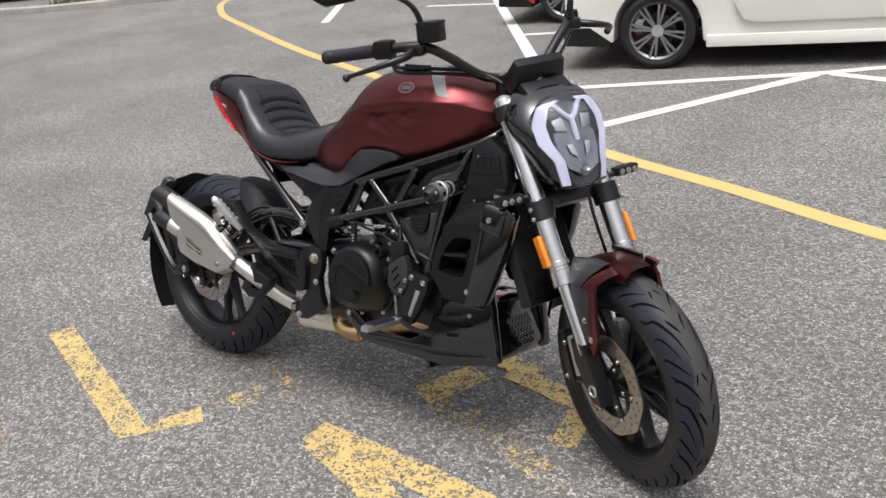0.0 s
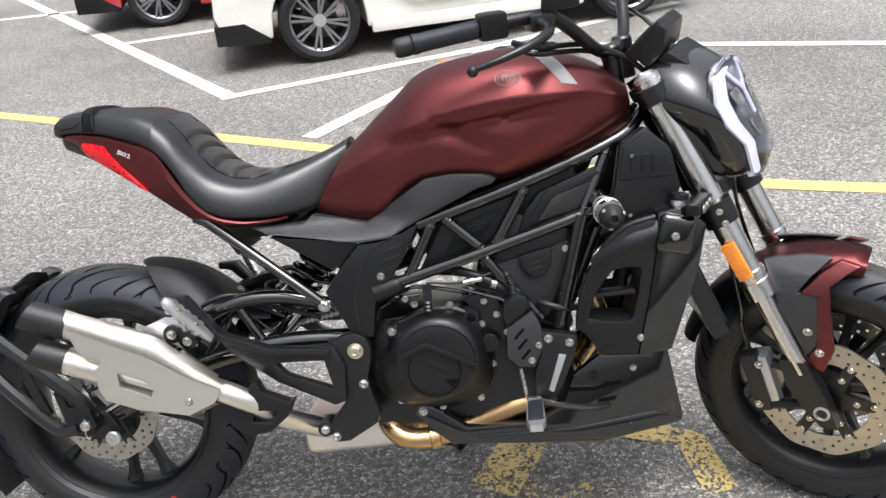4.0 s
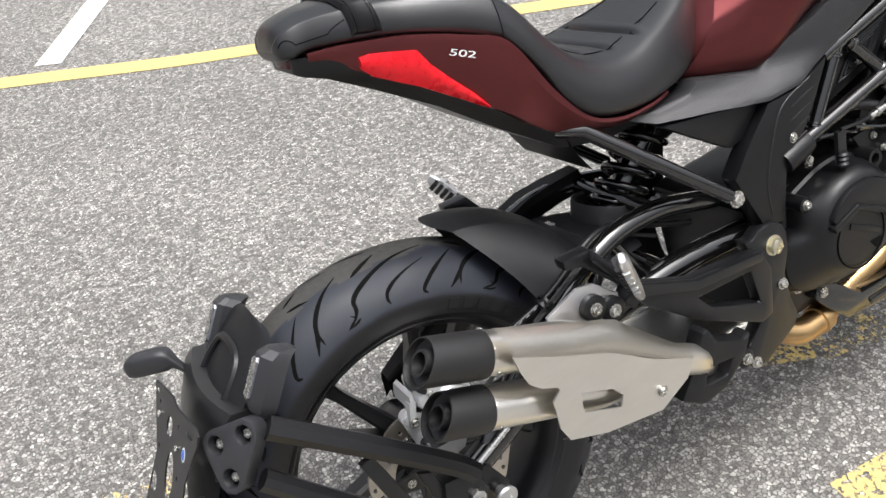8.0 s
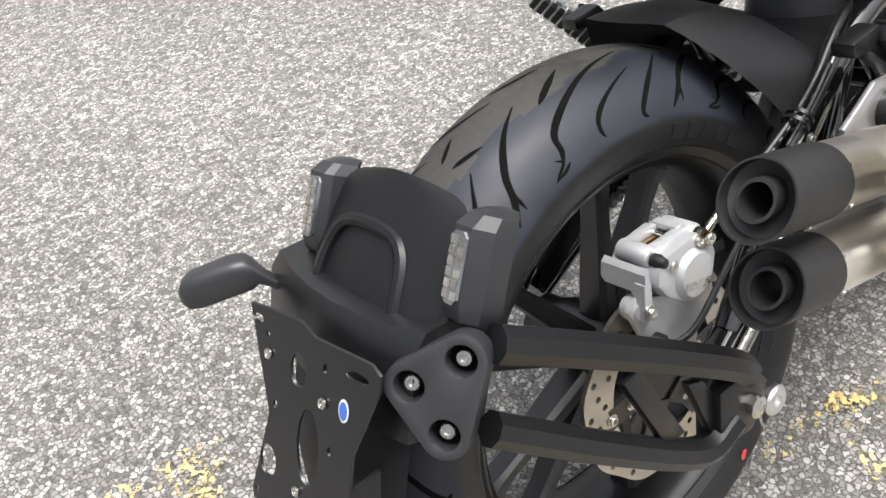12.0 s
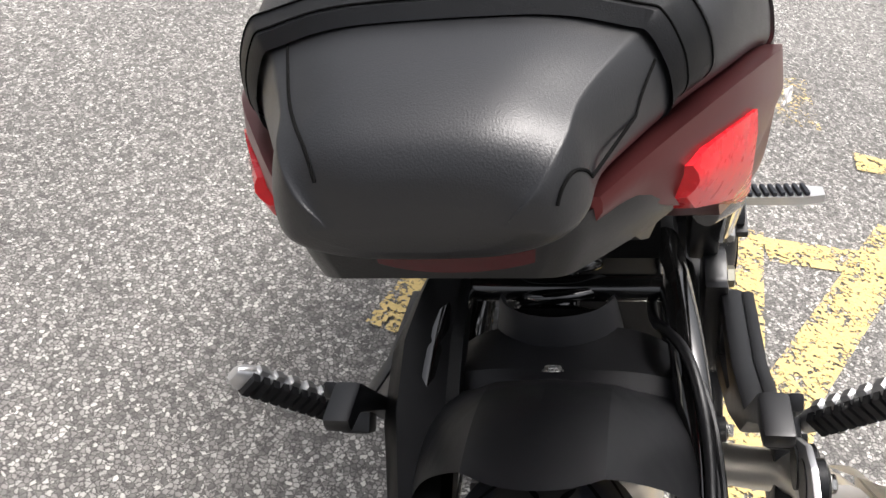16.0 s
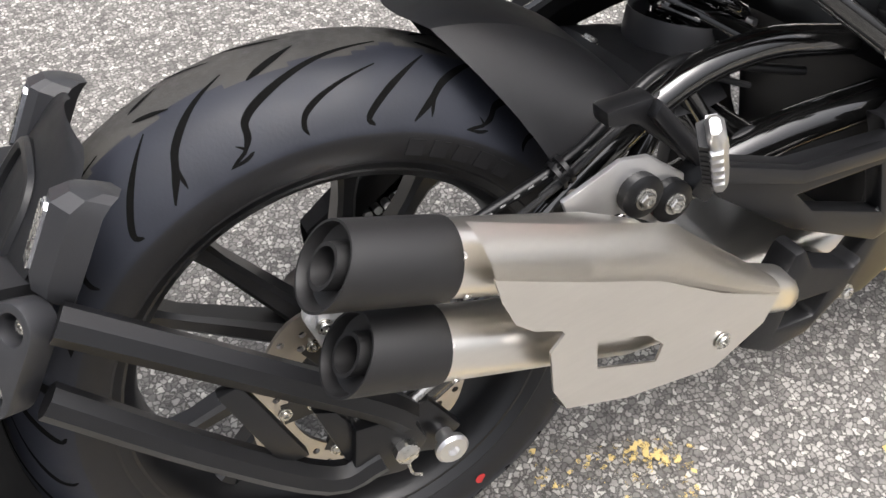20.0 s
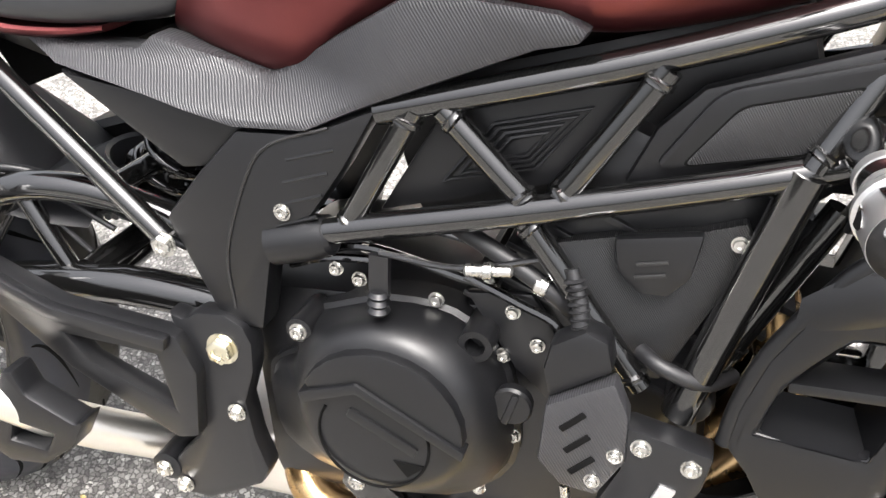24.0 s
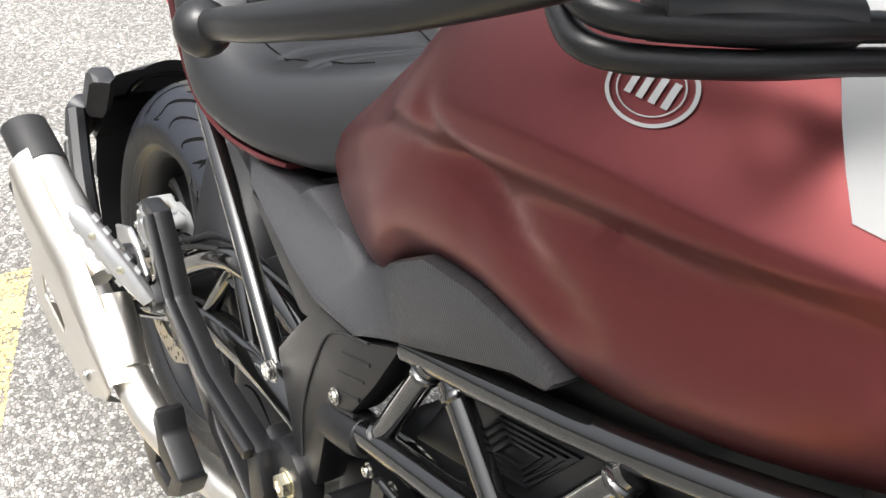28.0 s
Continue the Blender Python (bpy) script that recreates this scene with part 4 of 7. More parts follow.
for s in (-1, 1):
    top, foot = Vector((-0.172, -0.012, 0.657)), Vector((-0.222, -0.012, 0.576))
    out = Vector((-0.84, 0, 0.54)).normalized()
    rings = []
    for f, k, n0 in ((0, 0.5, -0.024), (0.05, 0.8, -0.01), (0.16, 1, 0.0), (0.8, 1, 0.0), (0.93, 0.85, -0.004), (1, 0.6, -0.014)):
        o = top.lerp(foot, f)
        rings.append([o + out * (n * k + n0) + Vector((0, s * (0.108 + (y - 0.108) * k), 0)) for n, y in ((-0.004, 0.09), (0.003, 0.096), (0.004, 0.117), (-0.008, 0.13), (-0.03, 0.13), (-0.038, 0.1), (-0.024, 0.086))])
    lamp = part("rear_indicator", loft(rings), M_MOULDED, root, "black rear indicator lamp with a clear lens", sharp=25)
    wide, deep = Vector((0, s * 0.02, 0)), out * 0.0035
    mid = Vector((0, s * 0.1065, 0)) + out * 0.005
    o0, o1 = top.lerp(foot, 0.2) + mid, top.lerp(foot, 0.8) + mid
    part("indicator_lens", loft([[o0.lerp(o1, f) + wide * a * k + deep * b for a, b in ((-0.5, -1), (0.5, -1), (0.42, 0.4), (-0.42, 0.4))] for f, k in ((0, 0.5), (0.08, 0.95), (0.92, 0.95), (1, 0.5))]), M_SMOKE, lamp, "clear lens over small reflectors")
    for i in range(6):
        for h in (-0.22, 0.22):
            c = o0.lerp(o1, 0.12 + 0.15 * i) + deep * 0.5 + wide * h
            part("reflector_cell", loft([[c + wide * a * 0.34 + (o1 - o0) * b * 0.12 + deep * g for a, b in ((-0.5, -0.5), (0.5, -0.5), (0.5, 0.5), (-0.5, 0.5))] for g in (-0.2, 0.2)]), M_ZINC if (i + (h > 0)) % 2 else M_CHROME, lamp)


# plate board with its holes: u across, v up
def plate_at(u, w, v):
    return Vector((-0.347 + 0.467 * (v - 0.459) - 0.119 * (u + 0.024) - w, u, v))


outer = [(0.062, 0.585), (0.02, 0.586), (-0.01, 0.586), (-0.03, 0.578), (-0.1, 0.576), (-0.111, 0.57), (-0.111, 0.558), (-0.084, 0.5), (-0.083, 0.47), (-0.094, 0.38), (-0.075, 0.372), (-0.02, 0.418), (0.05, 0.417), (0.053, 0.425), (0.03, 0.5)]


def oval(cu, cv, ru, rv, n=16):
    return [(cu + ru * math.cos(2 * math.pi * i / n), cv + rv * math.sin(2 * math.pi * i / n)) for i in range(n)]


holes = [oval(-0.01, 0.547, 0.011, 0.014), oval(-0.026, 0.488, 0.015, 0.032), oval(0.03, 0.458, 0.012, 0.014), oval(-0.064, 0.44, 0.013, 0.017), oval(-0.085, 0.562, 0.014, 0.004, 10), oval(0.05, 0.575, 0.008, 0.004, 10), oval(0.035, 0.565, 0.003, 0.003, 8), oval(0.022, 0.51, 0.003, 0.004, 8), oval(-0.055, 0.495, 0.003, 0.004, 8), oval(-0.045, 0.558, 0.003, 0.004, 8), oval(0.046, 0.427, 0.003, 0.003, 8)]
plate = part("plate_board", prism(outer, 0.0, 0.0025, 0, holes, at=plate_at), M_SATIN, root, "black drilled metal number plate board without a plate")
part("plate_flange", prism([(-0.083, 0.47), (-0.094, 0.38), (-0.09, 0.38), (-0.079, 0.47)], -0.03, 0.0, 0, at=plate_at), M_SATIN, plate)
part("sticker", prism(oval(-0.071, 0.533, 0.0048, 0.0072), 0.0032, 0.0036, 0, at=plate_at), M_BLUE, plate, "small blue and white oval sticker")
part("sticker_edge", prism(oval(-0.071, 0.533, 0.0062, 0.0092), 0.0028, 0.0032, 0, at=plate_at), M_PALE, plate)
for u, v in ((0.032, 0.55), (-0.045, 0.531), (-0.014, 0.447)):
    bolt(plate_at(u, 0.0026, v), (-0.9, -0.1, 0.42), plate, 0.0055, 0.002, washer=False)
rings = []
for p, a, b in ((Vector((-0.245, 0.1, 0.545)), 0.006, 0.006), (Vector((-0.262, 0.112, 0.57)), 0.007, 0.008), (Vector((-0.268, 0.117, 0.58)), 0.011, 0.012), (Vector((-0.273, 0.121, 0.5815)), 0.0145, 0.0165), (Vector((-0.284, 0.128, 0.582)), 0.0155, 0.018), (Vector((-0.316, 0.149, 0.5785)), 0.015, 0.0175), (Vector((-0.325, 0.155, 0.577)), 0.013, 0.0145), (Vector((-0.33, 0.158, 0.576)), 0.008, 0.008)):
    rings.append([p + Vector((a * 0.55, a * 0.84, 0)) * (abs(math.cos(q)) ** 0.55 * math.copysign(1, math.cos(q))) + Vector((0, 0, b * abs(math.sin(q)) ** 0.55 * math.copysign(1, math.sin(q)))) for q in [2 * math.pi * (i + 0.5) / 20 for i in range(20)]])
part("plate_lamp", loft(rings), M_MOULDED, root, "black plate lamp on a stalk", sharp=50)
part("low_reflector", block((-0.385, 0.0, 0.33), (0.012, 0.1, 0.03), (0, 20, 0), 0.004), M_DARKLENS, root, "dark red low reflector")
# axle end and stand bobbin
part("axle_nut", lathe([(0.009, -0.02), (0.017, -0.02), (0.017, -0.006), (0.012, -0.004), (0.012, 0.004), (0.006, 0.007)], (0.021, -0.2, 0.346), (0, -1, 0), 8), M_ZINC, root, "zinc castle nut with split pin")
part("split_pin", tube([(0.021, -0.203, 0.362), (0.021, -0.205, 0.325), (0.03, -0.208, 0.318)], 0.0016, 6), M_ZINC, root)
part("stand_bobbin", lathe([(0.006, -0.03), (0.009, -0.028), (0.009, -0.008), (0.016, -0.006), (0.017, 0.0), (0.014, 0.003), (0.006, 0.003), (0.004, -0.002)], (0.07, -0.186, 0.308), (0, -1, 0), 20), M_ALU, root, "aluminium stand bobbin")
part("axle_plate", prism([(0.0, 0.36), (0.06, 0.36), (0.09, 0.31), (0.06, 0.29), (0.01, 0.31)], -0.165, -0.15, 0.003), M_SATIN, root)
part("adjuster_screw", tube([(0.03, -0.16, 0.352), (0.11, -0.155, 0.392)], 0.004, 8), M_ZINC, root)
# rear caliper
cal = part("rear_caliper", prism([(0.002, 0.486), (0.016, 0.497), (0.06, 0.497), (0.078, 0.484), (0.084, 0.462), (0.076, 0.44), (0.058, 0.426), (0.034, 0.43), (0.008, 0.455), (-0.002, 0.472)], -0.126, -0.1, 0.005), M_CAST, root, "bright silver rear brake caliper")
part("inner_body", prism([(0.004, 0.482), (0.018, 0.493), (0.06, 0.493), (0.076, 0.478), (0.078, 0.45), (0.03, 0.445), (0.006, 0.465)], -0.082, -0.062, 0.004), M_CAST, cal)
for x, z, y0, y1 in ((0.012, 0.493, -0.072, -0.111), (0.07, 0.487, -0.076, -0.116)):
    part("slide_bar", lathe([(0.007, 0), (0.0105, 0.0015), (0.011, 0.004), (0.011, y0 - y1 - 0.003), (0.009, y0 - y1)], (x, y0, z), (0, -1, 0), 20), M_CAST, cal)
for y in (-0.079, -0.106):
    part("bridge_rib", block((0.041, y, 0.4955), (0.052, 0.009, 0.011), (0, 5, 0), 0.003), M_CAST, cal)
part("bridge_lip", block((0.057, -0.092, 0.498), (0.008, 0.03, 0.007), (0, 5, 0), 0.002), M_CAST, cal)
# near-black block standing in for the shade between the caliper halves
part("pad_well_shade", block((0.04, -0.092, 0.478), (0.05, 0.024, 0.02), (0, 5, 0), 0.001), M_SEAM_AND_SHADE, cal)
for y in (-0.087, -0.098):
    part("brake_pad", block((0.036, y, 0.487), (0.03, 0.004, 0.012), (0, 5, 0), 0.001), M_BRASS, cal, "copper-coloured brake pad edge")
part("pad_pin", tube([(0.047, -0.08, 0.494), (0.047, -0.106, 0.494)], 0.0022, 8), M_CHROME, cal)
part("rear_flange", loft([[Vector((x, y, z)) for x, z in ((-0.003, 0.492), (-0.009, 0.488), (-0.013, z0), (-0.006, z0 - 0.003))] for y, z0 in ((-0.064, 0.474), (-0.068, 0.468), (-0.1, 0.468), (-0.108, 0.455), (-0.118, 0.452))]), M_CAST, cal, sharp=20)
part("flange_arm", loft([[c + Vector((dx, dy, 0)) for dx, dy in ((-0.005, -0.006), (0.005, -0.006), (0.005, 0.006), (-0.005, 0.006))] for c in (Vector((-0.007, -0.112, 0.478)), Vector((-0.012, -0.113, 0.455)), Vector((-0.0135, -0.112, 0.44)))]), M_CAST, cal)
part("slide_boss", lathe([(0.006, 0), (0.0115, 0.0015), (0.0125, 0.004), (0.0125, 0.01), (0.0095, 0.013), (0.009, 0.02)], (-0.014, -0.091, 0.4485), (0, -1, 0), 20), M_CAST, cal)
bolt((-0.0124, -0.119, 0.4483), RIGHT, cal, 0.0068, 0.006)
part("pin_boot", lathe([(0.004, 0), (0.0068, 0.001), (0.0072, 0.007), (0.006, 0.011), (0.0045, 0.016), (0.0025, 0.017)], (0.0115, -0.111, 0.492), (0, -1, 0), 14), M_SIDEWALL, cal, "black rubber pin boot")
bolt((0.02, -0.126, 0.4845), RIGHT, cal, 0.006, 0.004, washer=False)
bolt((0.06, -0.126, 0.488), (0, -1, 0.3), cal, 0.0055, 0.006)
part("piston_housing", lathe([(0.027, -0.004), (0.026, 0.004), (0.022, 0.0085), (0.004, 0.0085)], (0.046, -0.124, 0.46), (0, -1, 0), 28), M_CAST, cal)
part("caliper_word", prism([(0.026, 0.452), (0.062, 0.441), (0.064, 0.449), (0.028, 0.46)], -0.1322, -0.1332, 0), M_ZINC, cal, "plain raised lettering bar")
bracket = part("caliper_bracket", prism([(-0.028, 0.452), (-0.016, 0.464), (-0.002, 0.454), (0.03, 0.44), (0.066, 0.44), (0.074, 0.4), (0.058, 0.362), (0.03, 0.352), (0.004, 0.385), (-0.014, 0.405)], -0.108, -0.1, 0.003), M_CAST, cal)
part("speed_sensor", lathe([(0.006, -0.014), (0.0085, -0.012), (0.0085, 0.0), (0.006, 0.003)], (-0.001, -0.118, 0.403), (0, -1, 0), 16), M_PLASTIC, root, "black wheel speed sensor on the bracket")
bolt((-0.001, -0.121, 0.403), RIGHT, cal, 0.0045, 0.005)
# hose with its hollow bolt, and the sensor's lead beside it
for y, r in ((-0.1175, 0.0085), (-0.127, 0.0085)):
    part("sealing_washer", lathe([(0.004, 0), (r, 0), (r, 0.0018), (0.004, 0.0018)], (0.07, y, 0.487), (0, -1, 0), 16), M_BRASS, cal)
part("hose_eye", lathe([(0.004, 0), (0.0085, 0.001), (0.0085, 0.007), (0.004, 0.008)], (0.07, -0.119, 0.487), (0, -1, 0), 16), M_ZINC, cal)
bolt((0.07, -0.1288, 0.487), RIGHT, cal, 0.0068, 0.006, washer=False)
hose = part("brake_hose", tube([(0.1, -0.1235, 0.5), (0.15, -0.127, 0.5165), (0.22, -0.128, 0.541), (0.262, -0.128, 0.5635), (0.3, -0.123, 0.587), (0.34, -0.114, 0.599), (0.38, -0.1, 0.593), (0.418, -0.088, 0.575), (0.48, -0.085, 0.55), (0.54, -0.085, 0.53)], 0.0052, 10), M_PLASTIC, root, "black rear brake hose")
part("hose_ferrule", tube([(0.072, -0.1235, 0.4885), (0.084, -0.1235, 0.493), (0.108, -0.124, 0.5025)], 0.0045, 10), M_ZINC, hose, "bright crimped hose end")
part("hose_collar", tube([(0.104, -0.1237, 0.501), (0.116, -0.1245, 0.505)], 0.0062, 10), M_SIDEWALL, hose)
for k in range(9):  # printed marks along the hose
    x = 0.135 + 0.014 * k
    part("hose_mark", block((x, -0.1325, 0.5115 + (x - 0.135) * 0.36), (0.006, 0.001, 0.0016), (0, -19, 0), 0), M_DECAL, hose)
part("sensor_lead", tube([(-0.001, -0.128, 0.403), (0.03, -0.136, 0.412), (0.09, -0.138, 0.455), (0.16, -0.139, 0.502), (0.225, -0.139, 0.534), (0.262, -0.137, 0.554), (0.3, -0.132, 0.572), (0.345, -0.12, 0.583), (0.4, -0.1, 0.568), (0.46, -0.095, 0.54)], 0.0034, 8), M_SIDEWALL, root, "black sensor lead")
part("sensor_lead", tube([(0.2, -0.133, 0.519), (0.25, -0.133, 0.548), (0.3, -0.124, 0.567), (0.35, -0.114, 0.566), (0.39, -0.105, 0.545), (0.43, -0.1, 0.51)], 0.003, 8), M_SIDEWALL, root, "black sensor lead")
for k in (0, 1):
    part("cable_clip", lathe([(0.0125, -0.0022), (0.0145, -0.0022), (0.0145, 0.0022), (0.0125, 0.0022), (0.0125, -0.0022)], (0.2175 + 0.008 * k, -0.1325, 0.5355 + 0.004 * k), (0.9, 0, 0.42), 18, False), M_PLASTIC, root, "black clip round the hose")
bolt((0.2289, -0.139, 0.5149), RIGHT, root, 0.005, 0.005)

# silencers, one over the other
sl = Vector((1, 0.08, -0.37)).normalized()
for c0, ln, r, tl in ((Vector((-0.033, -0.264, 0.62)), 0.27, 0.0292, 0.09), (Vector((-0.029, -0.262, 0.5385)), 0.31, 0.0292, 0.07)):
    can = part("silencer", lathe([(r, tl - 0.02), (r, ln - 0.05), (r * 0.78, ln), (r * 0.5, ln + 0.02)], c0, sl, 36), M_STEEL, root, "brushed stainless silencer")
    tip = lathe([(r * 1.0, tl), (r * 1.06, tl), (r * 1.08, tl - 0.004), (r * 1.06, 0.0), (r * 1.0, 0.0), (r * 0.95, 0.012), (r * 0.55, 0.018), (r * 0.55, 0.0), (r * 0.45, 0.0), (r * 0.45, 0.06), (0.002, 0.06)], c0, sl, 36, False)
    for vv in tip.verts:  # the tip is cut aslant
        k = (vv.co - c0).dot(sl)
        if k < 0.05:
            vv.co += sl * (vv.co.z - c0.z) * 0.35
    part("silencer_tip", tip, M_MATT, can, "matt black silencer tip")
    for dz in (1, -1):
        bolt(c0 + sl * (tl + 0.008) + Vector((0, -r * 0.8, dz * r * 0.58)), Vector((0, -0.8, dz * 0.58)), can, 0.0035, 0.003, washer=False)
SH = [(0.07, 0.594), (0.075, 0.572), (0.085, 0.547), (0.1, 0.533), (0.124, 0.521), (0.127, 0.516), (0.114, 0.504), (0.116, 0.462), (0.128, 0.437), (0.19, 0.412), (0.29, 0.39), (0.345, 0.413), (0.36, 0.438), (0.29, 0.474), (0.217, 0.523), (0.15, 0.554)]
HOLE = [(0.157, 0.494), (0.209, 0.471), (0.226, 0.452), (0.219, 0.436), (0.158, 0.463)]


def shield_y(x):
    """The shield leans in towards its front."""
    return -0.304 + 0.11 * (x - 0.08)


shield = part("heat_shield", prism(SH, 0.0, 0.0025, 0, (HOLE,), at=lambda x, y, z: Vector((x, shield_y(x) + y, z))), M_STEEL, root, "brushed stainless heat shield", sharp=30)
top_edge = [(0.0635, -0.279, 0.629), (0.15, -0.275, 0.592), (0.225, -0.266, 0.561), (0.25, -0.262, 0.548), (0.264, -0.26, 0.534), (0.322, -0.252, 0.482), (0.364, -0.246, 0.445)]
crease = [(x, shield_y(x), z) for x, z in ((0.07, 0.594), (0.15, 0.554), (0.217, 0.523), (0.24, 0.508), (0.252, 0.5), (0.31, 0.464), (0.36, 0.438))]
rows = []
for lo, hi in zip(crease, top_edge):  # the shoulder curls over the upper can
    lo, hi = Vector(lo), Vector(hi)
    rows.append([lo.lerp(hi, f) + Vector((0, -0.0075 * math.sin(math.pi * f ** 0.75), 0.006 * math.sin(math.pi * f))) for f in (0, 0.12, 0.3, 0.5, 0.7, 0.88, 1)])
bm = loft(rows, False, False)
bmesh.ops.solidify(bm, geom=bm.faces[:], thickness=0.0025)
part("shield_shoulder", bm, M_STEEL, shield, sharp=28)
foot = [(x, shield_y(x), z) for x, z in ((0.128, 0.437), (0.19, 0.412), (0.29, 0.39), (0.345, 0.413))]
part("shield_flange", loft([[Vector(a), Vector(a) + Vector((0, 0.024, -0.011))] for a in foot], False, False), M_STEEL, shield)
bolt((0.294, shield_y(0.294) - 0.001, 0.42), (0.1, -1, 0), shield, 0.007, 0.004)
part("silencer_bracket", prism([(0.18, 0.56), (0.235, 0.582), (0.262, 0.578), (0.3, 0.548), (0.298, 0.515), (0.27, 0.508), (0.235, 0.53), (0.19, 0.53)], -0.206, -0.2, 0.002), M_ALU, root, "aluminium silencer bracket")
for p in ((0.251, -0.219, 0.547), (0.282, -0.218, 0.531)):
    part("rubber_bush", lathe([(0.005, -0.02), (0.019, -0.02), (0.02, -0.003), (0.014, 0.0), (0.004, 0.0)], p, (0, -1, 0), 20), M_PLASTIC, root)
    bolt(p, RIGHT, root, 0.0085, 0.006)
part("link_pipe", tube([(0.6, -0.08, 0.265), (0.52, -0.12, 0.29), (0.45, -0.185, 0.345), (0.4, -0.225, 0.395), (0.35, -0.238, 0.425), (0.28, -0.243, 0.455)], 0.0235, 18), M_STEEL, root, "stainless link pipe")
part("link_joint", tube([(0.33, -0.24, 0.44), (0.26, -0.238, 0.5)], 0.025, 16), M_STEEL, root)
part("heel_guard", prism([(0.358, 0.345), (0.392, 0.398), (0.412, 0.438), (0.424, 0.44), (0.436, 0.414), (0.49, 0.392), (0.503, 0.4), (0.485, 0.362), (0.445, 0.328), (0.4, 0.32)], -0.238, -0.205, 0.005, ([(0.406, 0.35), (0.414, 0.376), (0.462, 0.372), (0.45, 0.348)],)), M_PLASTIC, root, "black heel guard with an opening")
part("collector", bevel(block((0.6, 0.0, 0.26), (0.26, 0.2, 0.09), (0, -4, 0), 0.0), 0.03, 4), M_STEEL, root, "stainless exhaust collector")

# passenger footrest hangers, both sides
PEG = [(0.232, 0.618), (0.278, 0.62), (0.345, 0.535), (0.448, 0.497), (0.585, 0.489), (0.605, 0.45), (0.6, 0.37), (0.575, 0.362), (0.456, 0.42), (0.36, 0.49), (0.318, 0.545), (0.262, 0.598), (0.234, 0.602)]
PEGHOLE = [(0.455, 0.462), (0.56, 0.462), (0.575, 0.4), (0.478, 0.436)]
for s in (-1, 1):
    hang = part("footrest_hanger", prism(PEG, s * 0.163, s * 0.188, 0.005, (PEGHOLE,)), M_SATIN, root, "satin black passenger footrest hanger")
    part("hanger_rib", prism([(0.278, 0.62), (0.345, 0.537), (0.448, 0.499), (0.58, 0.491), (0.578, 0.476), (0.446, 0.483), (0.338, 0.52), (0.27, 0.606)], s * 0.185, s * 0.199, 0.004), M_SATIN, hang)
    a, b = Vector((0.332, s * 0.212, 0.532)), Vector((0.266, s * 0.276, 0.638))
    e = (b - a).normalized()
    up_v = Vector((-1, 0, 0.5))
    up_v = (up_v - e * up_v.dot(e)).normalized()
    side_v = e.cross(up_v)
    oct_ring = [(-1, -0.35), (-0.6, -1), (0.6, -1), (1, -0.35), (1, 0.5), (0.7, 1), (-0.7, 1), (-1, 0.5)]
    peg = part("passenger_footrest", loft([[a + e * t + side_v * i * w + up_v * (j * h) for i, j in oct_ring] for t, w, h in ((0.0, 0.009, 0.006), (0.02, 0.0115, 0.0075), (0.05, 0.0135, 0.008), (0.115, 0.0138, 0.008), (0.13, 0.012, 0.007), (0.138, 0.007, 0.004))]), M_ALU, root, "aluminium footrest with a ribbed rubber pad", sharp=50)
    for k in range(9):
        part("tread_rib", loft([[a + e * (0.026 + 0.0115 * k + t) + side_v * i * 0.0118 + up_v * (j) for i, j in ((-1, 0.006), (1, 0.006), (0.8, 0.0135), (-0.8, 0.0135))] for t in (0, 0.0075)]), M_SIDEWALL, peg)
    for i in (-1, 1):
        for k in range(5):
            part("tooth", loft([[a + e * (0.034 + 0.019 * k + t) + side_v * i * (0.012 + q * 0.0045) + up_v * j for q, j in ((0, -0.004), (1, -0.003), (1, 0.0055), (0, 0.0065))] for t in (0, 0.0095)]), M_ALU, peg)
    for k in range(2):
        part("peg_pocket", lathe([(0.002, 0.0), (0.0042, 0.0), (0.0048, 0.0006), (0.0036, 0.001)], a + e * (0.05 + 0.05 * k) - up_v * 0.0082, -up_v, 14), M_PALEBRASS, peg)
    part("hinge", block((0.324, s * 0.194, 0.53), (0.026, 0.03, 0.03), (0, 40, 0), 0.004), M_SATIN, peg)

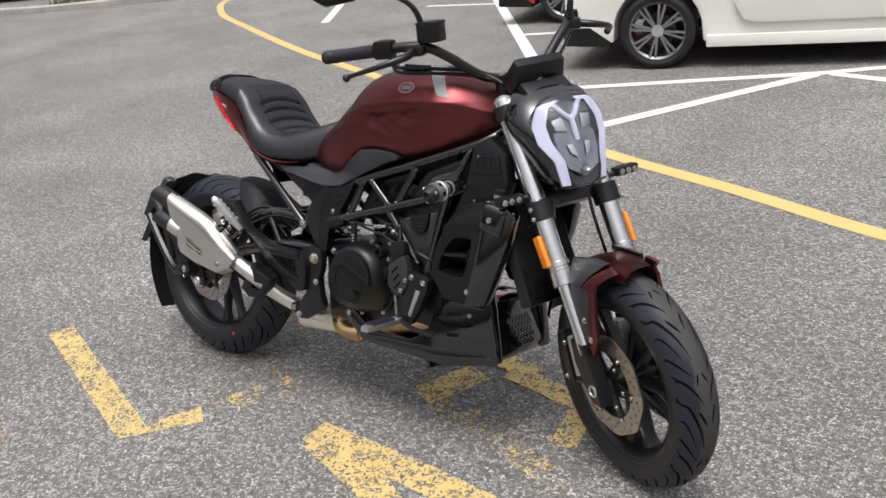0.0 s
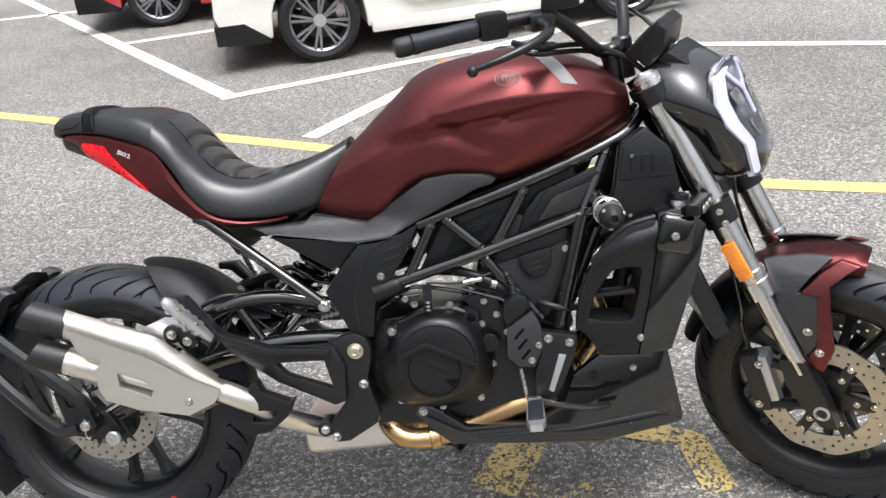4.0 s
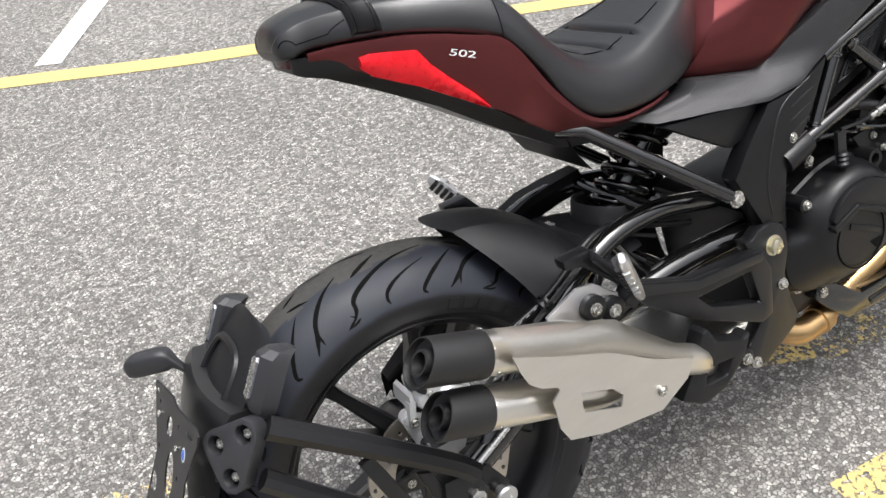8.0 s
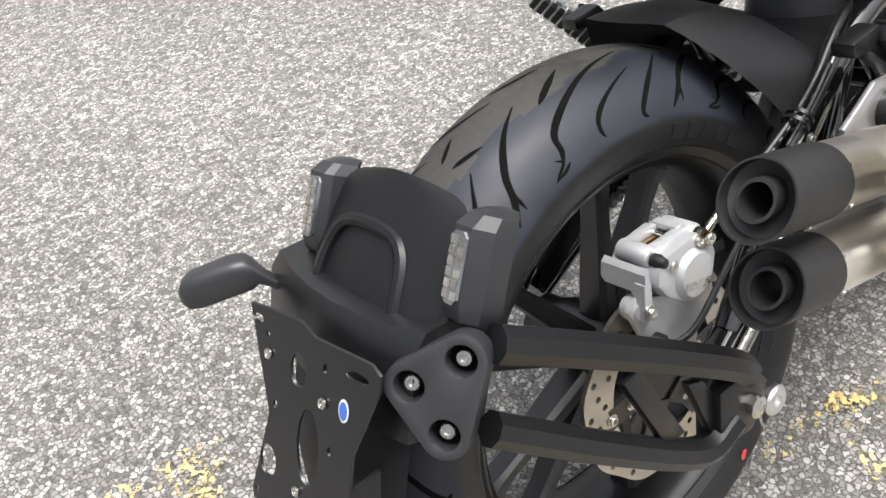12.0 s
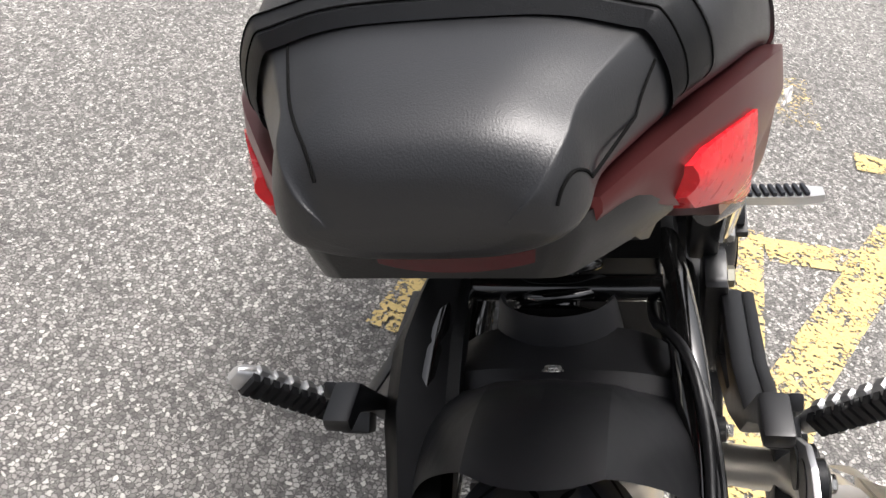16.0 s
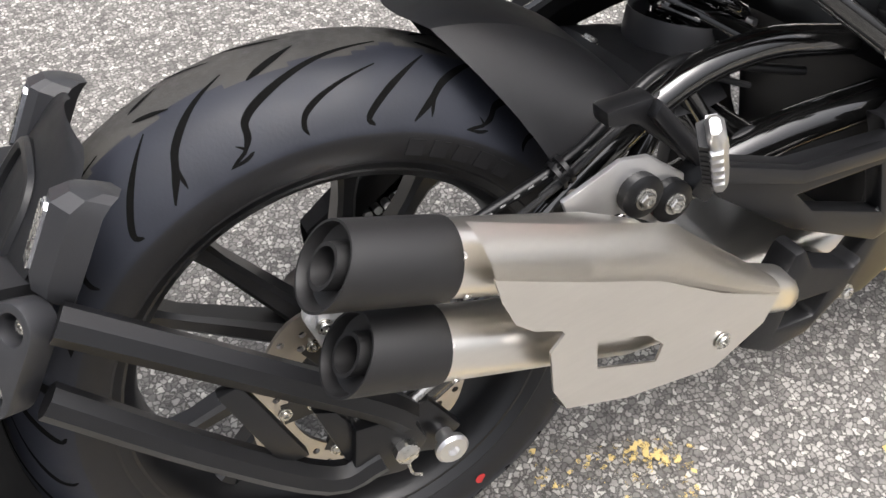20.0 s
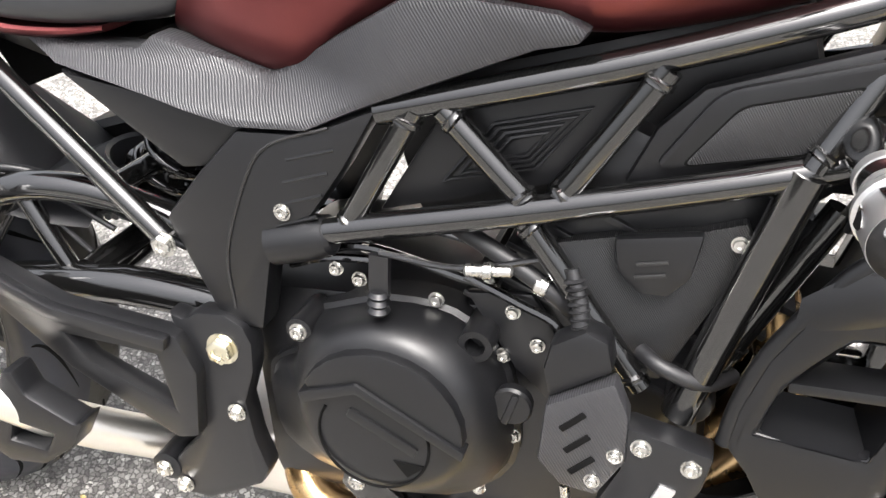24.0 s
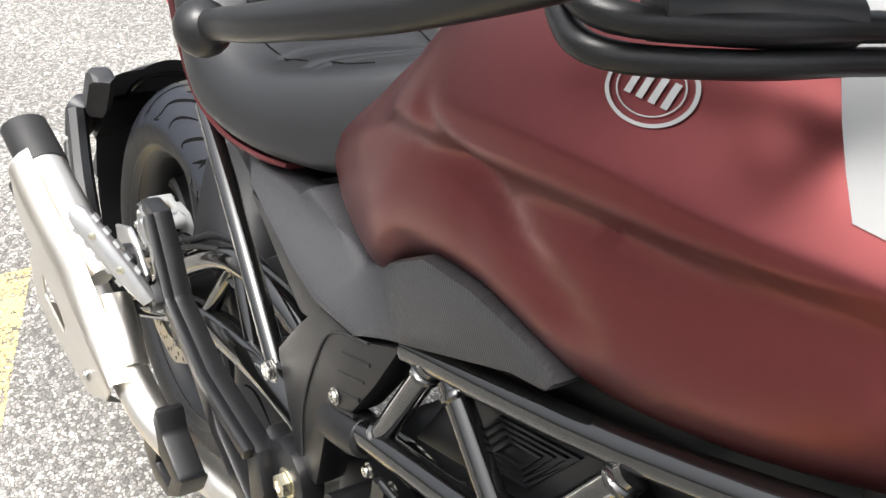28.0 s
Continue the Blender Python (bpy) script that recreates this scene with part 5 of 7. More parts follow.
# ---- frame, engine and covers ----
for s in (-1, 1):
    fr = part("frame_rail", tube([(0.78, s * 0.15, 0.735), (1.0, s * 0.148, 0.806), (1.2, s * 0.12, 0.882), (1.26, s * 0.06, 0.93)], 0.0125, 18), M_GLOSS, root, "gloss black upper frame tube")
    part("frame_rail", tube([(0.72, s * 0.155, 0.613), (0.934, s * 0.155, 0.676), (1.15, s * 0.145, 0.745), (1.25, s * 0.1, 0.785)], 0.0125, 18), M_GLOSS, root, "gloss black lower frame tube")
    for a, b in (((0.812, 0.742), (0.75, 0.62)), ((0.836, 0.745), (0.915, 0.672)), ((0.935, 0.678), (1.008, 0.8)), ((0.908, 0.664), (1.025, 0.52)), ((1.12, 0.738), (1.178, 0.866)), ((1.118, 0.735), (1.06, 0.5))):
        yb = 0.126 if a[0] == 1.12 else 0.152
        part("frame_brace", tube([(a[0], s * 0.152, a[1]), (b[0], s * yb, b[1])], 0.0155 if a[0] == 1.118 else 0.0108, 16), M_GLOSS, root, "gloss black frame brace")
        pa, pb = Vector((a[0], s * 0.152, a[1])), Vector((b[0], s * yb, b[1]))
        for p, q in ((pa, pb), (pb, pa)):
            way = (q - p).normalized()
            part("weld", lathe([(0.0105, -0.004), (0.0132, -0.002), (0.0126, 0.0), (0.0134, 0.0025), (0.0105, 0.005)], p + way * 0.0118, way + Vector((0.2, 0, 0.1)), 16), M_GLOSS, fr)
    # side panels: carbon-look band over a plain one
    bm = prism([(0.394, 0.757), (0.47, 0.75), (0.535, 0.752), (0.5526, 0.7664), (0.61, 0.757), (0.672, 0.7467), (0.738, 0.79), (0.803, 0.832), (0.86, 0.838), (0.925, 0.834), (0.95, 0.823), (0.942, 0.812), (0.91, 0.804), (0.785, 0.746), (0.72, 0.712), (0.652, 0.706), (0.56, 0.72), (0.458, 0.732)], s * 0.128, s * 0.168, 0.009)
    for axis, cuts in ((Vector((1, 0, 0)), (0.6, 0.66, 0.7, 0.73, 0.76, 0.79)), (Vector((0, 0, 1)), (0.715, 0.727, 0.74, 0.752, 0.765))):
        for c in cuts:
            bmesh.ops.bisect_plane(bm, geom=bm.verts[:] + bm.edges[:] + bm.faces[:], plane_co=axis * c, plane_no=axis)
    for v in bm.verts:  # the panel's upper edge leans in towards the seat
        k = max(0, min(1, (0.8 - v.co.x) / 0.12)) * max(0, min(1, (v.co.z - 0.708) / 0.045))
        v.co.y -= s * 0.04 * k * k * (3 - 2 * k)
    up = part("side_panel", bm, M_CARBON, root, "carbon-look black side panel", sharp=35)
    part("side_panel", prism([(0.46, 0.728), (0.56, 0.717), (0.652, 0.703), (0.61, 0.655), (0.585, 0.65), (0.52, 0.69)], s * 0.118, s * 0.146, 0.006), M_PLASTIC, root, "black plastic lower side panel")
    sp = part("side_panel", prism([(0.652, 0.703), (0.72, 0.709), (0.785, 0.742), (0.752, 0.68), (0.723, 0.634), (0.69, 0.6), (0.679, 0.575), (0.668, 0.5), (0.624, 0.503), (0.572, 0.605), (0.61, 0.655)], s * 0.128, s * 0.163, 0.007), M_PLASTIC, root, "black plastic side panel with moulded ribs")
    for k in range(4):
        z = 0.695 - 0.022 * k
        part("rib", tube([(0.7 - 0.004 * k, s * 0.1615, z - 0.012), (0.745 - 0.006 * k, s * 0.162, z + 0.004)], 0.0022, 8), M_PLASTIC, sp)
    part("panel_line", tube([(0.64, s * 0.163, 0.52), (0.636, s * 0.1635, 0.58), (0.66, s * 0.1635, 0.66), (0.685, s * 0.1635, 0.695), (0.74, s * 0.1635, 0.718)], 0.0015, 5), M_MATT, sp)
    part("rail_boss", lathe([(0.021, -0.045), (0.0215, 0.0), (0.019, 0.014), (0.0145, 0.018)], (0.722, s * 0.152, 0.608), (0.9, 0, 0.3), 20), M_PLASTIC, root)
    part("pivot_plate", prism([(0.567, 0.505), (0.585, 0.5), (0.6, 0.511), (0.63, 0.515), (0.65, 0.505), (0.659, 0.487), (0.659, 0.455), (0.648, 0.415), (0.656, 0.37), (0.67, 0.333), (0.66, 0.311), (0.596, 0.272), (0.565, 0.27), (0.552, 0.29), (0.558, 0.318), (0.592, 0.359), (0.592, 0.4), (0.578, 0.478)], s * 0.145, s * 0.172, 0.006), M_SATIN, root, "satin black pivot plate")
bolt((0.627, -0.172, 0.476), RIGHT, root, 0.0145, 0.011, M_PALEBRASS)
for p in ((0.638, -0.173, 0.402), (0.545, -0.176, 0.303), (0.567, -0.173, 0.285)):
    bolt(p, RIGHT, root, 0.0085, 0.007)
part("stay_bush", lathe([(0.008, -0.05), (0.016, -0.05), (0.017, -0.002), (0.012, 0.0), (0.004, 0.0)], (0.545, -0.175, 0.303), (0, -1, 0), 20), M_PLASTIC, root)
bolt((0.695, -0.164, 0.633), RIGHT, root, 0.007, 0.004)
bm = block((0.86, 0, 0.42), (0.46, 0.24, 0.26), (0, -6, 0), 0.03)
eng = part("engine", bm, M_SATIN, root, "black engine casing")
part("cylinder", block((1.0, 0, 0.6), (0.2, 0.25, 0.26), (0, 20, 0), 0.015), M_SATIN, eng)
for k in range(5):
    part("cylinder_rib", block((0.96 + 0.018 * k, 0, 0.53 + 0.028 * k), (0.22, 0.262, 0.006), (0, 20, 0), 0.001), M_SATIN, eng)
part("airbox", block((0.95, 0, 0.735), (0.36, 0.2, 0.13), (0, -18, 0), 0.02), M_PLASTIC, root, "black airbox")
# inner panels between the frame tubes
for s in (-1, 1):
    ip = part("inner_panel", prism([(0.775, 0.635), (0.925, 0.685), (0.995, 0.785), (0.83, 0.735)], s * 0.12, s * 0.132, 0.003), M_PLASTIC, root, "black inner panel with stepped ribs")
    for k in range(4):
        f = 0.82 - 0.17 * k
        cx, cz = 0.9, 0.716
        loop = [(cx + (x - cx) * f, s * 0.1335, cz + (z - cz) * f) for x, z in ((0.82, 0.665), (0.915, 0.695), (0.965, 0.765), (0.87, 0.735))]
        part("rib", tube(loop + [loop[0]], 0.0022, 6, smooth=False), M_PLASTIC, ip)
    rp = part("inner_panel", prism([(0.985, 0.7), (1.005, 0.75), (1.035, 0.785), (1.15, 0.83), (1.165, 0.82), (1.115, 0.735), (1.02, 0.705)], s * 0.125, s * 0.142, 0.005), M_PLASTIC, root, "black moulded panel with a textured field")
    part("panel_frame", prism(rounded([(1.004, 0.717), (1.046, 0.786), (1.163, 0.826), (1.128, 0.748)], 0.016), s * 0.128, s * 0.1475, 0.005), M_PLASTIC, rp)
    # raised near-black sheet whose rim draws a recess's shade round the field
    part("field_recess_shade", prism(rounded([(1.0255, 0.7235), (1.062, 0.7775), (1.1455, 0.804), (1.1165, 0.747)], 0.009), s * 0.14, s * 0.1482, 0.0008), M_SEAM_AND_SHADE, rp)
    part("textured_field", prism(rounded([(1.028, 0.725), (1.063, 0.776), (1.143, 0.8015), (1.1155, 0.7485)], 0.0085), s * 0.14, s * 0.1489, 0.001), M_KNURL, rp)
    tp = part("triangle_panel", prism([(0.935, 0.637), (0.985, 0.652), (1.05, 0.668), (1.085, 0.682), (1.095, 0.66), (1.04, 0.522), (1.025, 0.52)], s * 0.125, s * 0.14, 0.003), M_KNURL, root, "black textured triangular cover")
    part("cover_boss", prism([(0.985, 0.656), (1.055, 0.672), (1.05, 0.63), (1.035, 0.61), (1.01, 0.608), (0.99, 0.628)], s * 0.138, s * 0.152, 0.006), M_PLASTIC, tp)
    for k in range(2):
        part("slot", block((1.018, s * 0.1525, 0.64 - 0.012 * k), (0.026, 0.002, 0.004), (0, -15, 0), 0.001), M_MATT, tp)
part("panel_clip", lathe([(0.011, -0.004), (0.0115, 0.002), (0.009, 0.005), (0.002, 0.006)], (0.951, -0.134, 0.702), (0, -1, 0), 20), M_PLASTIC, root, "black push clip")
bolt((1.082, -0.141, 0.664), RIGHT, root, 0.006, 0.004)
# clutch cover
OUT = [(0.662, 0.43), (0.672, 0.452), (0.695, 0.47), (0.702, 0.508), (0.738, 0.527), (0.79, 0.545), (0.848, 0.543), (0.892, 0.51), (0.912, 0.45), (0.912, 0.385), (0.86, 0.338), (0.74, 0.334), (0.674, 0.366)]
oo = [Vector((p.x, 0, p.z)) for p in spline([(x, 0, z) for x, z in OUT], 3, closed=True)]
DC = Vector((0.802, 0, 0.452))


def cover_ring(mix, k, y):
    """From the cover's outline to the drum's round face."""
    ring = []
    for p in oo:
        w = p - DC
        c = DC + w.normalized() * 0.095
        q = p.lerp(c, mix)
        ring.append(DC + (q - DC) * k + Vector((0, y, 0)))
    return ring


rings = [cover_ring(*r) for r in ((0, 1.05, -0.1), (0, 1.05, -0.13), (0, 1.0, -0.134), (0.15, 1.0, -0.152), (0.6, 1.0, -0.168), (0.85, 0.98, -0.178), (1, 0.93, -0.1875), (1, 0.86, -0.193), (1, 0.76, -0.196), (1, 0.62, -0.197))]
cover = part("clutch_cover", loft(rings), M_PLASTIC, root, "black moulded clutch cover with a round drum", sharp=28)
brow = [(0.734, 0.474), (0.781, 0.488), (0.847, 0.457), (0.88, 0.441)] + [(0.802 + 0.082 * math.cos(t), 0.452 + 0.078 * math.sin(t)) for t in [radians(2 + 14 * q) for q in range(12)]]
part("cover_brow", prism(brow, -0.16, -0.205, 0.011), M_PLASTIC, cover)
part("cover_chevron", prism([(0.724, 0.474), (0.781, 0.497), (0.886, 0.447), (0.884, 0.437), (0.781, 0.486), (0.728, 0.463)], -0.19, -0.2085, 0.002), M_PLASTIC, cover)
# ring and notch are not cut in: near-black pieces carry their shade
part("cover_ring", tube([(0.795 + 0.055 * math.cos(t), -0.1975, 0.43 + 0.055 * math.sin(t)) for t in [radians(150 + 10 * q) for q in range(25)]], 0.0014, 6, smooth=False), M_SEAM_AND_SHADE, cover)
part("cover_notch_shade", prism([(0.815, 0.412), (0.848, 0.413), (0.83, 0.395)], -0.19, -0.1985, 0.001), M_SEAM_AND_SHADE, cover)
part("mount_ear", lathe([(0.013, -0.05), (0.013, 0.0), (0.008, 0.001)], (0.708, -0.168, 0.513), (0, -1, 0), 18), M_PLASTIC, cover)
part("mount_ear", lathe([(0.017, -0.05), (0.016, 0.0), (0.0095, 0.0), (0.0088, -0.016), (0.001, -0.016)], (0.878, -0.163, 0.532), (0, -1, 0), 18), M_PLASTIC, cover)
# recess drawn by a near-black prism, its shade put into the colour
part("cover_window_shade", prism([(0.727, 0.507), (0.757, 0.523), (0.761, 0.514), (0.733, 0.497)], -0.15, -0.1705, 0.002), M_SEAM_AND_SHADE, cover)
part("word_plate", prism([(0.772, 0.462), (0.84, 0.431), (0.836, 0.421), (0.768, 0.452)], -0.195, -0.1995, 0.001), M_PLASTIC, cover, "raised plain moulded lettering bar")
for x, z in ((0.71, 0.345), (0.8, 0.328), (0.885, 0.345), (0.915, 0.42), (0.899, 0.51), (0.832, 0.555), (0.756, 0.561), (0.676, 0.41)):
    bolt((x, -0.133, z), RIGHT, cover, 0.0065, 0.006)
bolt((0.708, -0.169, 0.513), RIGHT, cover, 0.0075, 0.006)
bolt((0.74, -0.15, 0.578), RIGHT, root, 0.006, 0.006)
part("clutch_arm", loft([[Vector((0.79 + dx, -0.17 + dy, z)) for dx, dy in ((-0.009, -0.004), (0.009, -0.004), (0.009, 0.004), (-0.009, 0.004))] for z in (0.572, 0.585, 0.598, 0.612)]), M_SATIN, root, "dark metal clutch arm")
part("clutch_spring", lathe([(0.008, 0), (0.011, 0.004), (0.008, 0.008), (0.011, 0.012), (0.008, 0.016), (0.011, 0.02), (0.008, 0.024)], (0.79, -0.172, 0.553), (0, 0, 1), 14), M_SATIN, root)
part("clutch_cable", tube([(0.79, -0.172, 0.615), (0.86, -0.165, 0.61), (0.93, -0.15, 0.625)], 0.003, 8), M_SATIN, root, "clutch cable")
for pts in ([(0.7, -0.13, 0.57), (0.76, -0.14, 0.6), (0.85, -0.135, 0.585), (0.93, -0.12, 0.56)], [(0.72, -0.12, 0.6), (0.8, -0.13, 0.625), (0.9, -0.12, 0.61)], [(0.86, -0.14, 0.59), (0.91, -0.145, 0.575), (0.95, -0.15, 0.56), (0.96, -0.16, 0.52)], [(0.68, -0.12, 0.555), (0.72, -0.13, 0.575), (0.77, -0.125, 0.58)]):
    part("cable", tube(pts, 0.0045, 8), M_GLOSS, root, "black cable")
part("cable_adjuster", lathe([(0.004, -0.02), (0.006, -0.018), (0.006, -0.004), (0.008, -0.003), (0.008, 0.004), (0.0055, 0.005), (0.0055, 0.02), (0.0035, 0.022)], (0.885, -0.164, 0.612), (1, 0.1, 0.12), 12), M_ZINC, root, "zinc cable adjuster")
part("hose_clamp", lathe([(0.0085, -0.006), (0.0095, -0.005), (0.0095, 0.005), (0.0085, 0.006)], (0.93, -0.15, 0.6), (1, 0, -0.3), 14), M_ZINC, root)
part("breather_hose", tube([(0.84, -0.13, 0.635), (0.89, -0.145, 0.62), (0.94, -0.15, 0.595), (0.97, -0.14, 0.565)], 0.0085, 12), M_SIDEWALL, root, "black breather hose")
part("spark_lead", tube([(1.02, -0.15, 0.555), (1.04, -0.165, 0.552), (1.075, -0.16, 0.54), (1.1, -0.13, 0.535)], 0.007, 10), M_SIDEWALL, root, "black rubber lead with a boot")
for x, z in ((0.93, 0.53), (0.95, 0.49), (0.905, 0.56), (0.88, 0.585), (0.72, 0.585), (0.765, 0.6)):
    bolt((x, -0.137, z), RIGHT, root, 0.006, 0.006)
part("engine_plate", prism([(0.86, 0.57), (0.92, 0.58), (0.955, 0.53), (0.945, 0.47), (0.91, 0.5)], -0.135, -0.126, 0.003), M_SATIN, root, "black engine side plate")
part("oil_cap", lathe([(0.019, -0.01), (0.02, 0.0), (0.018, 0.003), (0.002, 0.004)], (0.915, -0.158, 0.473), (0, -1, 0), 24), M_PLASTIC, root, "black oil filler cap")
part("oil_cap_grip", block((0.915, -0.163, 0.473), (0.007, 0.006, 0.034), (0, 15, 0), 0.002), M_PLASTIC, root)
# brake light switch cover and rider's footrest
bc = part("pedal_cover", prism([(0.951, 0.512), (0.985, 0.535), (1.006, 0.548), (1.021, 0.518), (1.024, 0.47), (1.004, 0.428), (0.972, 0.43), (0.949, 0.452)], -0.198, -0.176, 0.004), M_CARBON, root, "carbon-look cover with three slots")
part("cover_top", prism([(0.951, 0.512), (0.982, 0.535), (1.003, 0.552), (0.996, 0.578), (0.976, 0.586), (0.948, 0.566), (0.944, 0.54)], -0.188, -0.158, 0.006), M_PLASTIC, bc)
# slots are near-black bars on the uncut cover, coloured as shaded openings
for k in range(3):
    part("slot", block((0.976 + 0.006 * k, -0.1985, 0.502 - 0.022 * k), (0.028, 0.002, 0.006), (0, -48, 0), 0.001), M_SEAM_AND_SHADE, bc)
part("rubber_gaiter", tube([(0.97, -0.172, 0.578), (0.966, -0.166, 0.6), (0.955, -0.158, 0.625)], [0.008, 0.007, 0.006], 12), M_SIDEWALL, bc)
for k in range(7):
    part("gaiter_ring", lathe([(0.006, -0.0022), (0.0098, 0), (0.006, 0.0022)], Vector((0.9705, -0.171, 0.581)).lerp(Vector((0.959, -0.161, 0.616)), k / 6), (-0.3, 0.2, 0.9), 12), M_SIDEWALL, bc)
for p in ((1.015, -0.198, 0.476), (0.999, -0.198, 0.444)):
    bolt(p, RIGHT, bc, 0.006, 0.005)
fb = part("footrest_bracket", prism([(1.02, 0.505), (1.095, 0.492), (1.09, 0.455), (1.06, 0.385), (1.035, 0.345), (1.0, 0.36), (1.005, 0.42), (1.02, 0.46)], -0.195, -0.165, 0.006), M_SATIN, root, "satin black rider's footrest bracket")
part("bracket_rib", prism([(1.055, 0.455), (1.07, 0.452), (1.04, 0.372), (1.03, 0.378)], -0.194, -0.199, 0.002), M_ALU, fb)
for p in ((1.035, -0.195, 0.488), (1.078, -0.195, 0.478)):
    bolt(p, RIGHT, fb, 0.0075, 0.005)
for s in (-1, 1):
    pg = part("rider_footrest", loft([[Vector((1.0 + dx, s * y, 0.36 + dz)) for dx, dz in ((-w, -0.008), (w, -0.008), (w, 0.006), (-w, 0.006))] for y, w in ((0.2, 0.012), (0.235, 0.017), (0.32, 0.019), (0.352, 0.012))]), M_ALU, root, "aluminium rider's footrest with rubber ribs")
    for k in range(8):
        part("tread_rib", block((1.0, s * (0.24 + 0.012 * k), 0.369), (0.03, 0.007, 0.008), (0, 0, 12), 0.002), M_RUBBER, pg)
part("brake_pedal", tube([(0.985, -0.2, 0.365), (1.05, -0.215, 0.35), (1.12, -0.225, 0.345), (1.15, -0.235, 0.355)], 0.007, 8), M_SATIN, root, "black brake pedal")
part("pedal_link", tube([(0.985, -0.19, 0.36), (0.975, -0.19, 0.425)], 0.0045, 8), M_ZINC, root)
# exhaust header
for k in range(2):
    part("header_pipe", tube([(1.13, -0.04 + 0.09 * k, 0.56), (1.15, -0.06 + 0.08 * k, 0.45), (1.06, -0.09 + 0.06 * k, 0.34), (0.96, -0.105 + 0.07 * k, 0.312), (0.85, -0.1 + 0.08 * k, 0.27), (0.77, -0.118 + 0.1 * k, 0.252), (0.712, -0.12 + 0.1 * k, 0.253), (0.675, -0.1 + 0.09 * k, 0.275), (0.655, -0.05 + 0.06 * k, 0.295)], 0.0235, 18), M_BRASS, root, "heat-tinted exhaust header pipe")
part("pipe_clamp", lathe([(0.0245, -0.012), (0.0275, -0.01), (0.0275, 0.01), (0.0245, 0.012)], (0.775, -0.117, 0.2525), (1, 0.15, 0.12), 24), M_BRASS, root)
part("side_stand", tube([(0.86, 0.12, 0.29), (0.82, 0.2, 0.15), (0.79, 0.265, 0.035), (0.8, 0.28, 0.028)], [0.013, 0.012, 0.011, 0.018], 10), M_SATIN, root, "black side stand")
part("stand_foot", block((0.79, 0.281, 0.07), (0.07, 0.05, 0.008), (-14.5, 0, 0), 0.003), M_SATIN, root)
# belly pan
belly = part("belly_pan", prism([(0.82, 0.25), (1.0, 0.275), (1.1, 0.36), (1.16, 0.43), (1.258, 0.436), (1.303, 0.3), (1.295, 0.275), (1.14, 0.236)], -0.118, 0.118, 0.012), M_GLOSS, root, "gloss black belly pan with a mesh intake")
for s in (-1, 1):
    part("belly_side", prism([(0.765, 0.288), (0.738, 0.316), (0.742, 0.334), (0.765, 0.34), (0.79, 0.326), (0.85, 0.282), (1.0, 0.288), (1.06, 0.322), (1.085, 0.39), (1.14, 0.431), (1.25, 0.428), (1.268, 0.5), (1.285, 0.43), (1.312, 0.282), (1.3, 0.272), (1.135, 0.234), (0.815, 0.243)], s * 0.118, s * 0.146, 0.006), M_GLOSS, belly)
    part("belly_rib", prism([(0.87, 0.262), (1.08, 0.272), (1.25, 0.3), (1.285, 0.29), (1.15, 0.246), (0.87, 0.25)], s * 0.144, s * 0.151, 0.004), M_GLOSS, belly)
    # two near-black plates on the skin stand in for the shade of slots
    part("belly_slot_shade", prism([(1.15, 0.37), (1.185, 0.374), (1.18, 0.364), (1.148, 0.36)], s * 0.145, s * 0.1475, 0.001), M_SEAM_AND_SHADE, belly)
    part("belly_slot_shade", prism([(1.135, 0.335), (1.175, 0.34), (1.17, 0.33), (1.133, 0.325)], s * 0.145, s * 0.1475, 0.001), M_SEAM_AND_SHADE, belly)
bolt((0.757, -0.147, 0.323), RIGHT, belly, 0.008, 0.004)
bolt((1.202, -0.147, 0.283), RIGHT, belly, 0.006, 0.004)
bolt((1.21, -0.147, 0.4), RIGHT, belly, 0.006, 0.004)
bolt((1.125, -0.147, 0.388), RIGHT, belly, 0.009, 0.004, M_SATIN)
for i in range(5):
    for j in range(7):
        y, z = -0.05 + 0.017 * j + (0.0085 if i % 2 else 0), 0.31 + 0.017 * i
        if abs(y) < 0.065:
            part("mesh_cell", lathe([(0.0088, 0), (0.0088, 0.004), (0.0066, 0.004), (0.0066, 0)], (1.302 - 0.35 * (z - 0.3), y, z), (0.94, 0, 0.33), 6, False), M_GLOSS, belly)
# radiator, its shrouds and the coolant bottle
rad = part("radiator", block((1.335, 0, 0.595), (0.035, 0.3, 0.3), (0, -24, 0), 0.006), M_SATIN, root, "black radiator with fine fins")
for k in range(24):
    part("fin", block((1.354 - 0.0, 0.0 - 0.13 + 0.0113 * k, 0.603), (0.006, 0.002, 0.26), (0, -24, 0), 0), M_SATIN, rad)
SHR = [(1.1, 0.5), (1.104, 0.54), (1.118, 0.592), (1.145, 0.645), (1.17, 0.682), (1.208, 0.71), (1.262, 0.724), (1.266, 0.677), (1.245, 0.56), (1.218, 0.44), (1.14, 0.445), (1.12, 0.478)]
VENT = [(1.12, 0.52), (1.133, 0.57), (1.172, 0.622), (1.226, 0.626), (1.228, 0.6), (1.207, 0.516)]
VENT_IN = [(1.132, 0.53), (1.142, 0.572), (1.18, 0.612), (1.216, 0.614), (1.217, 0.597), (1.199, 0.527)]
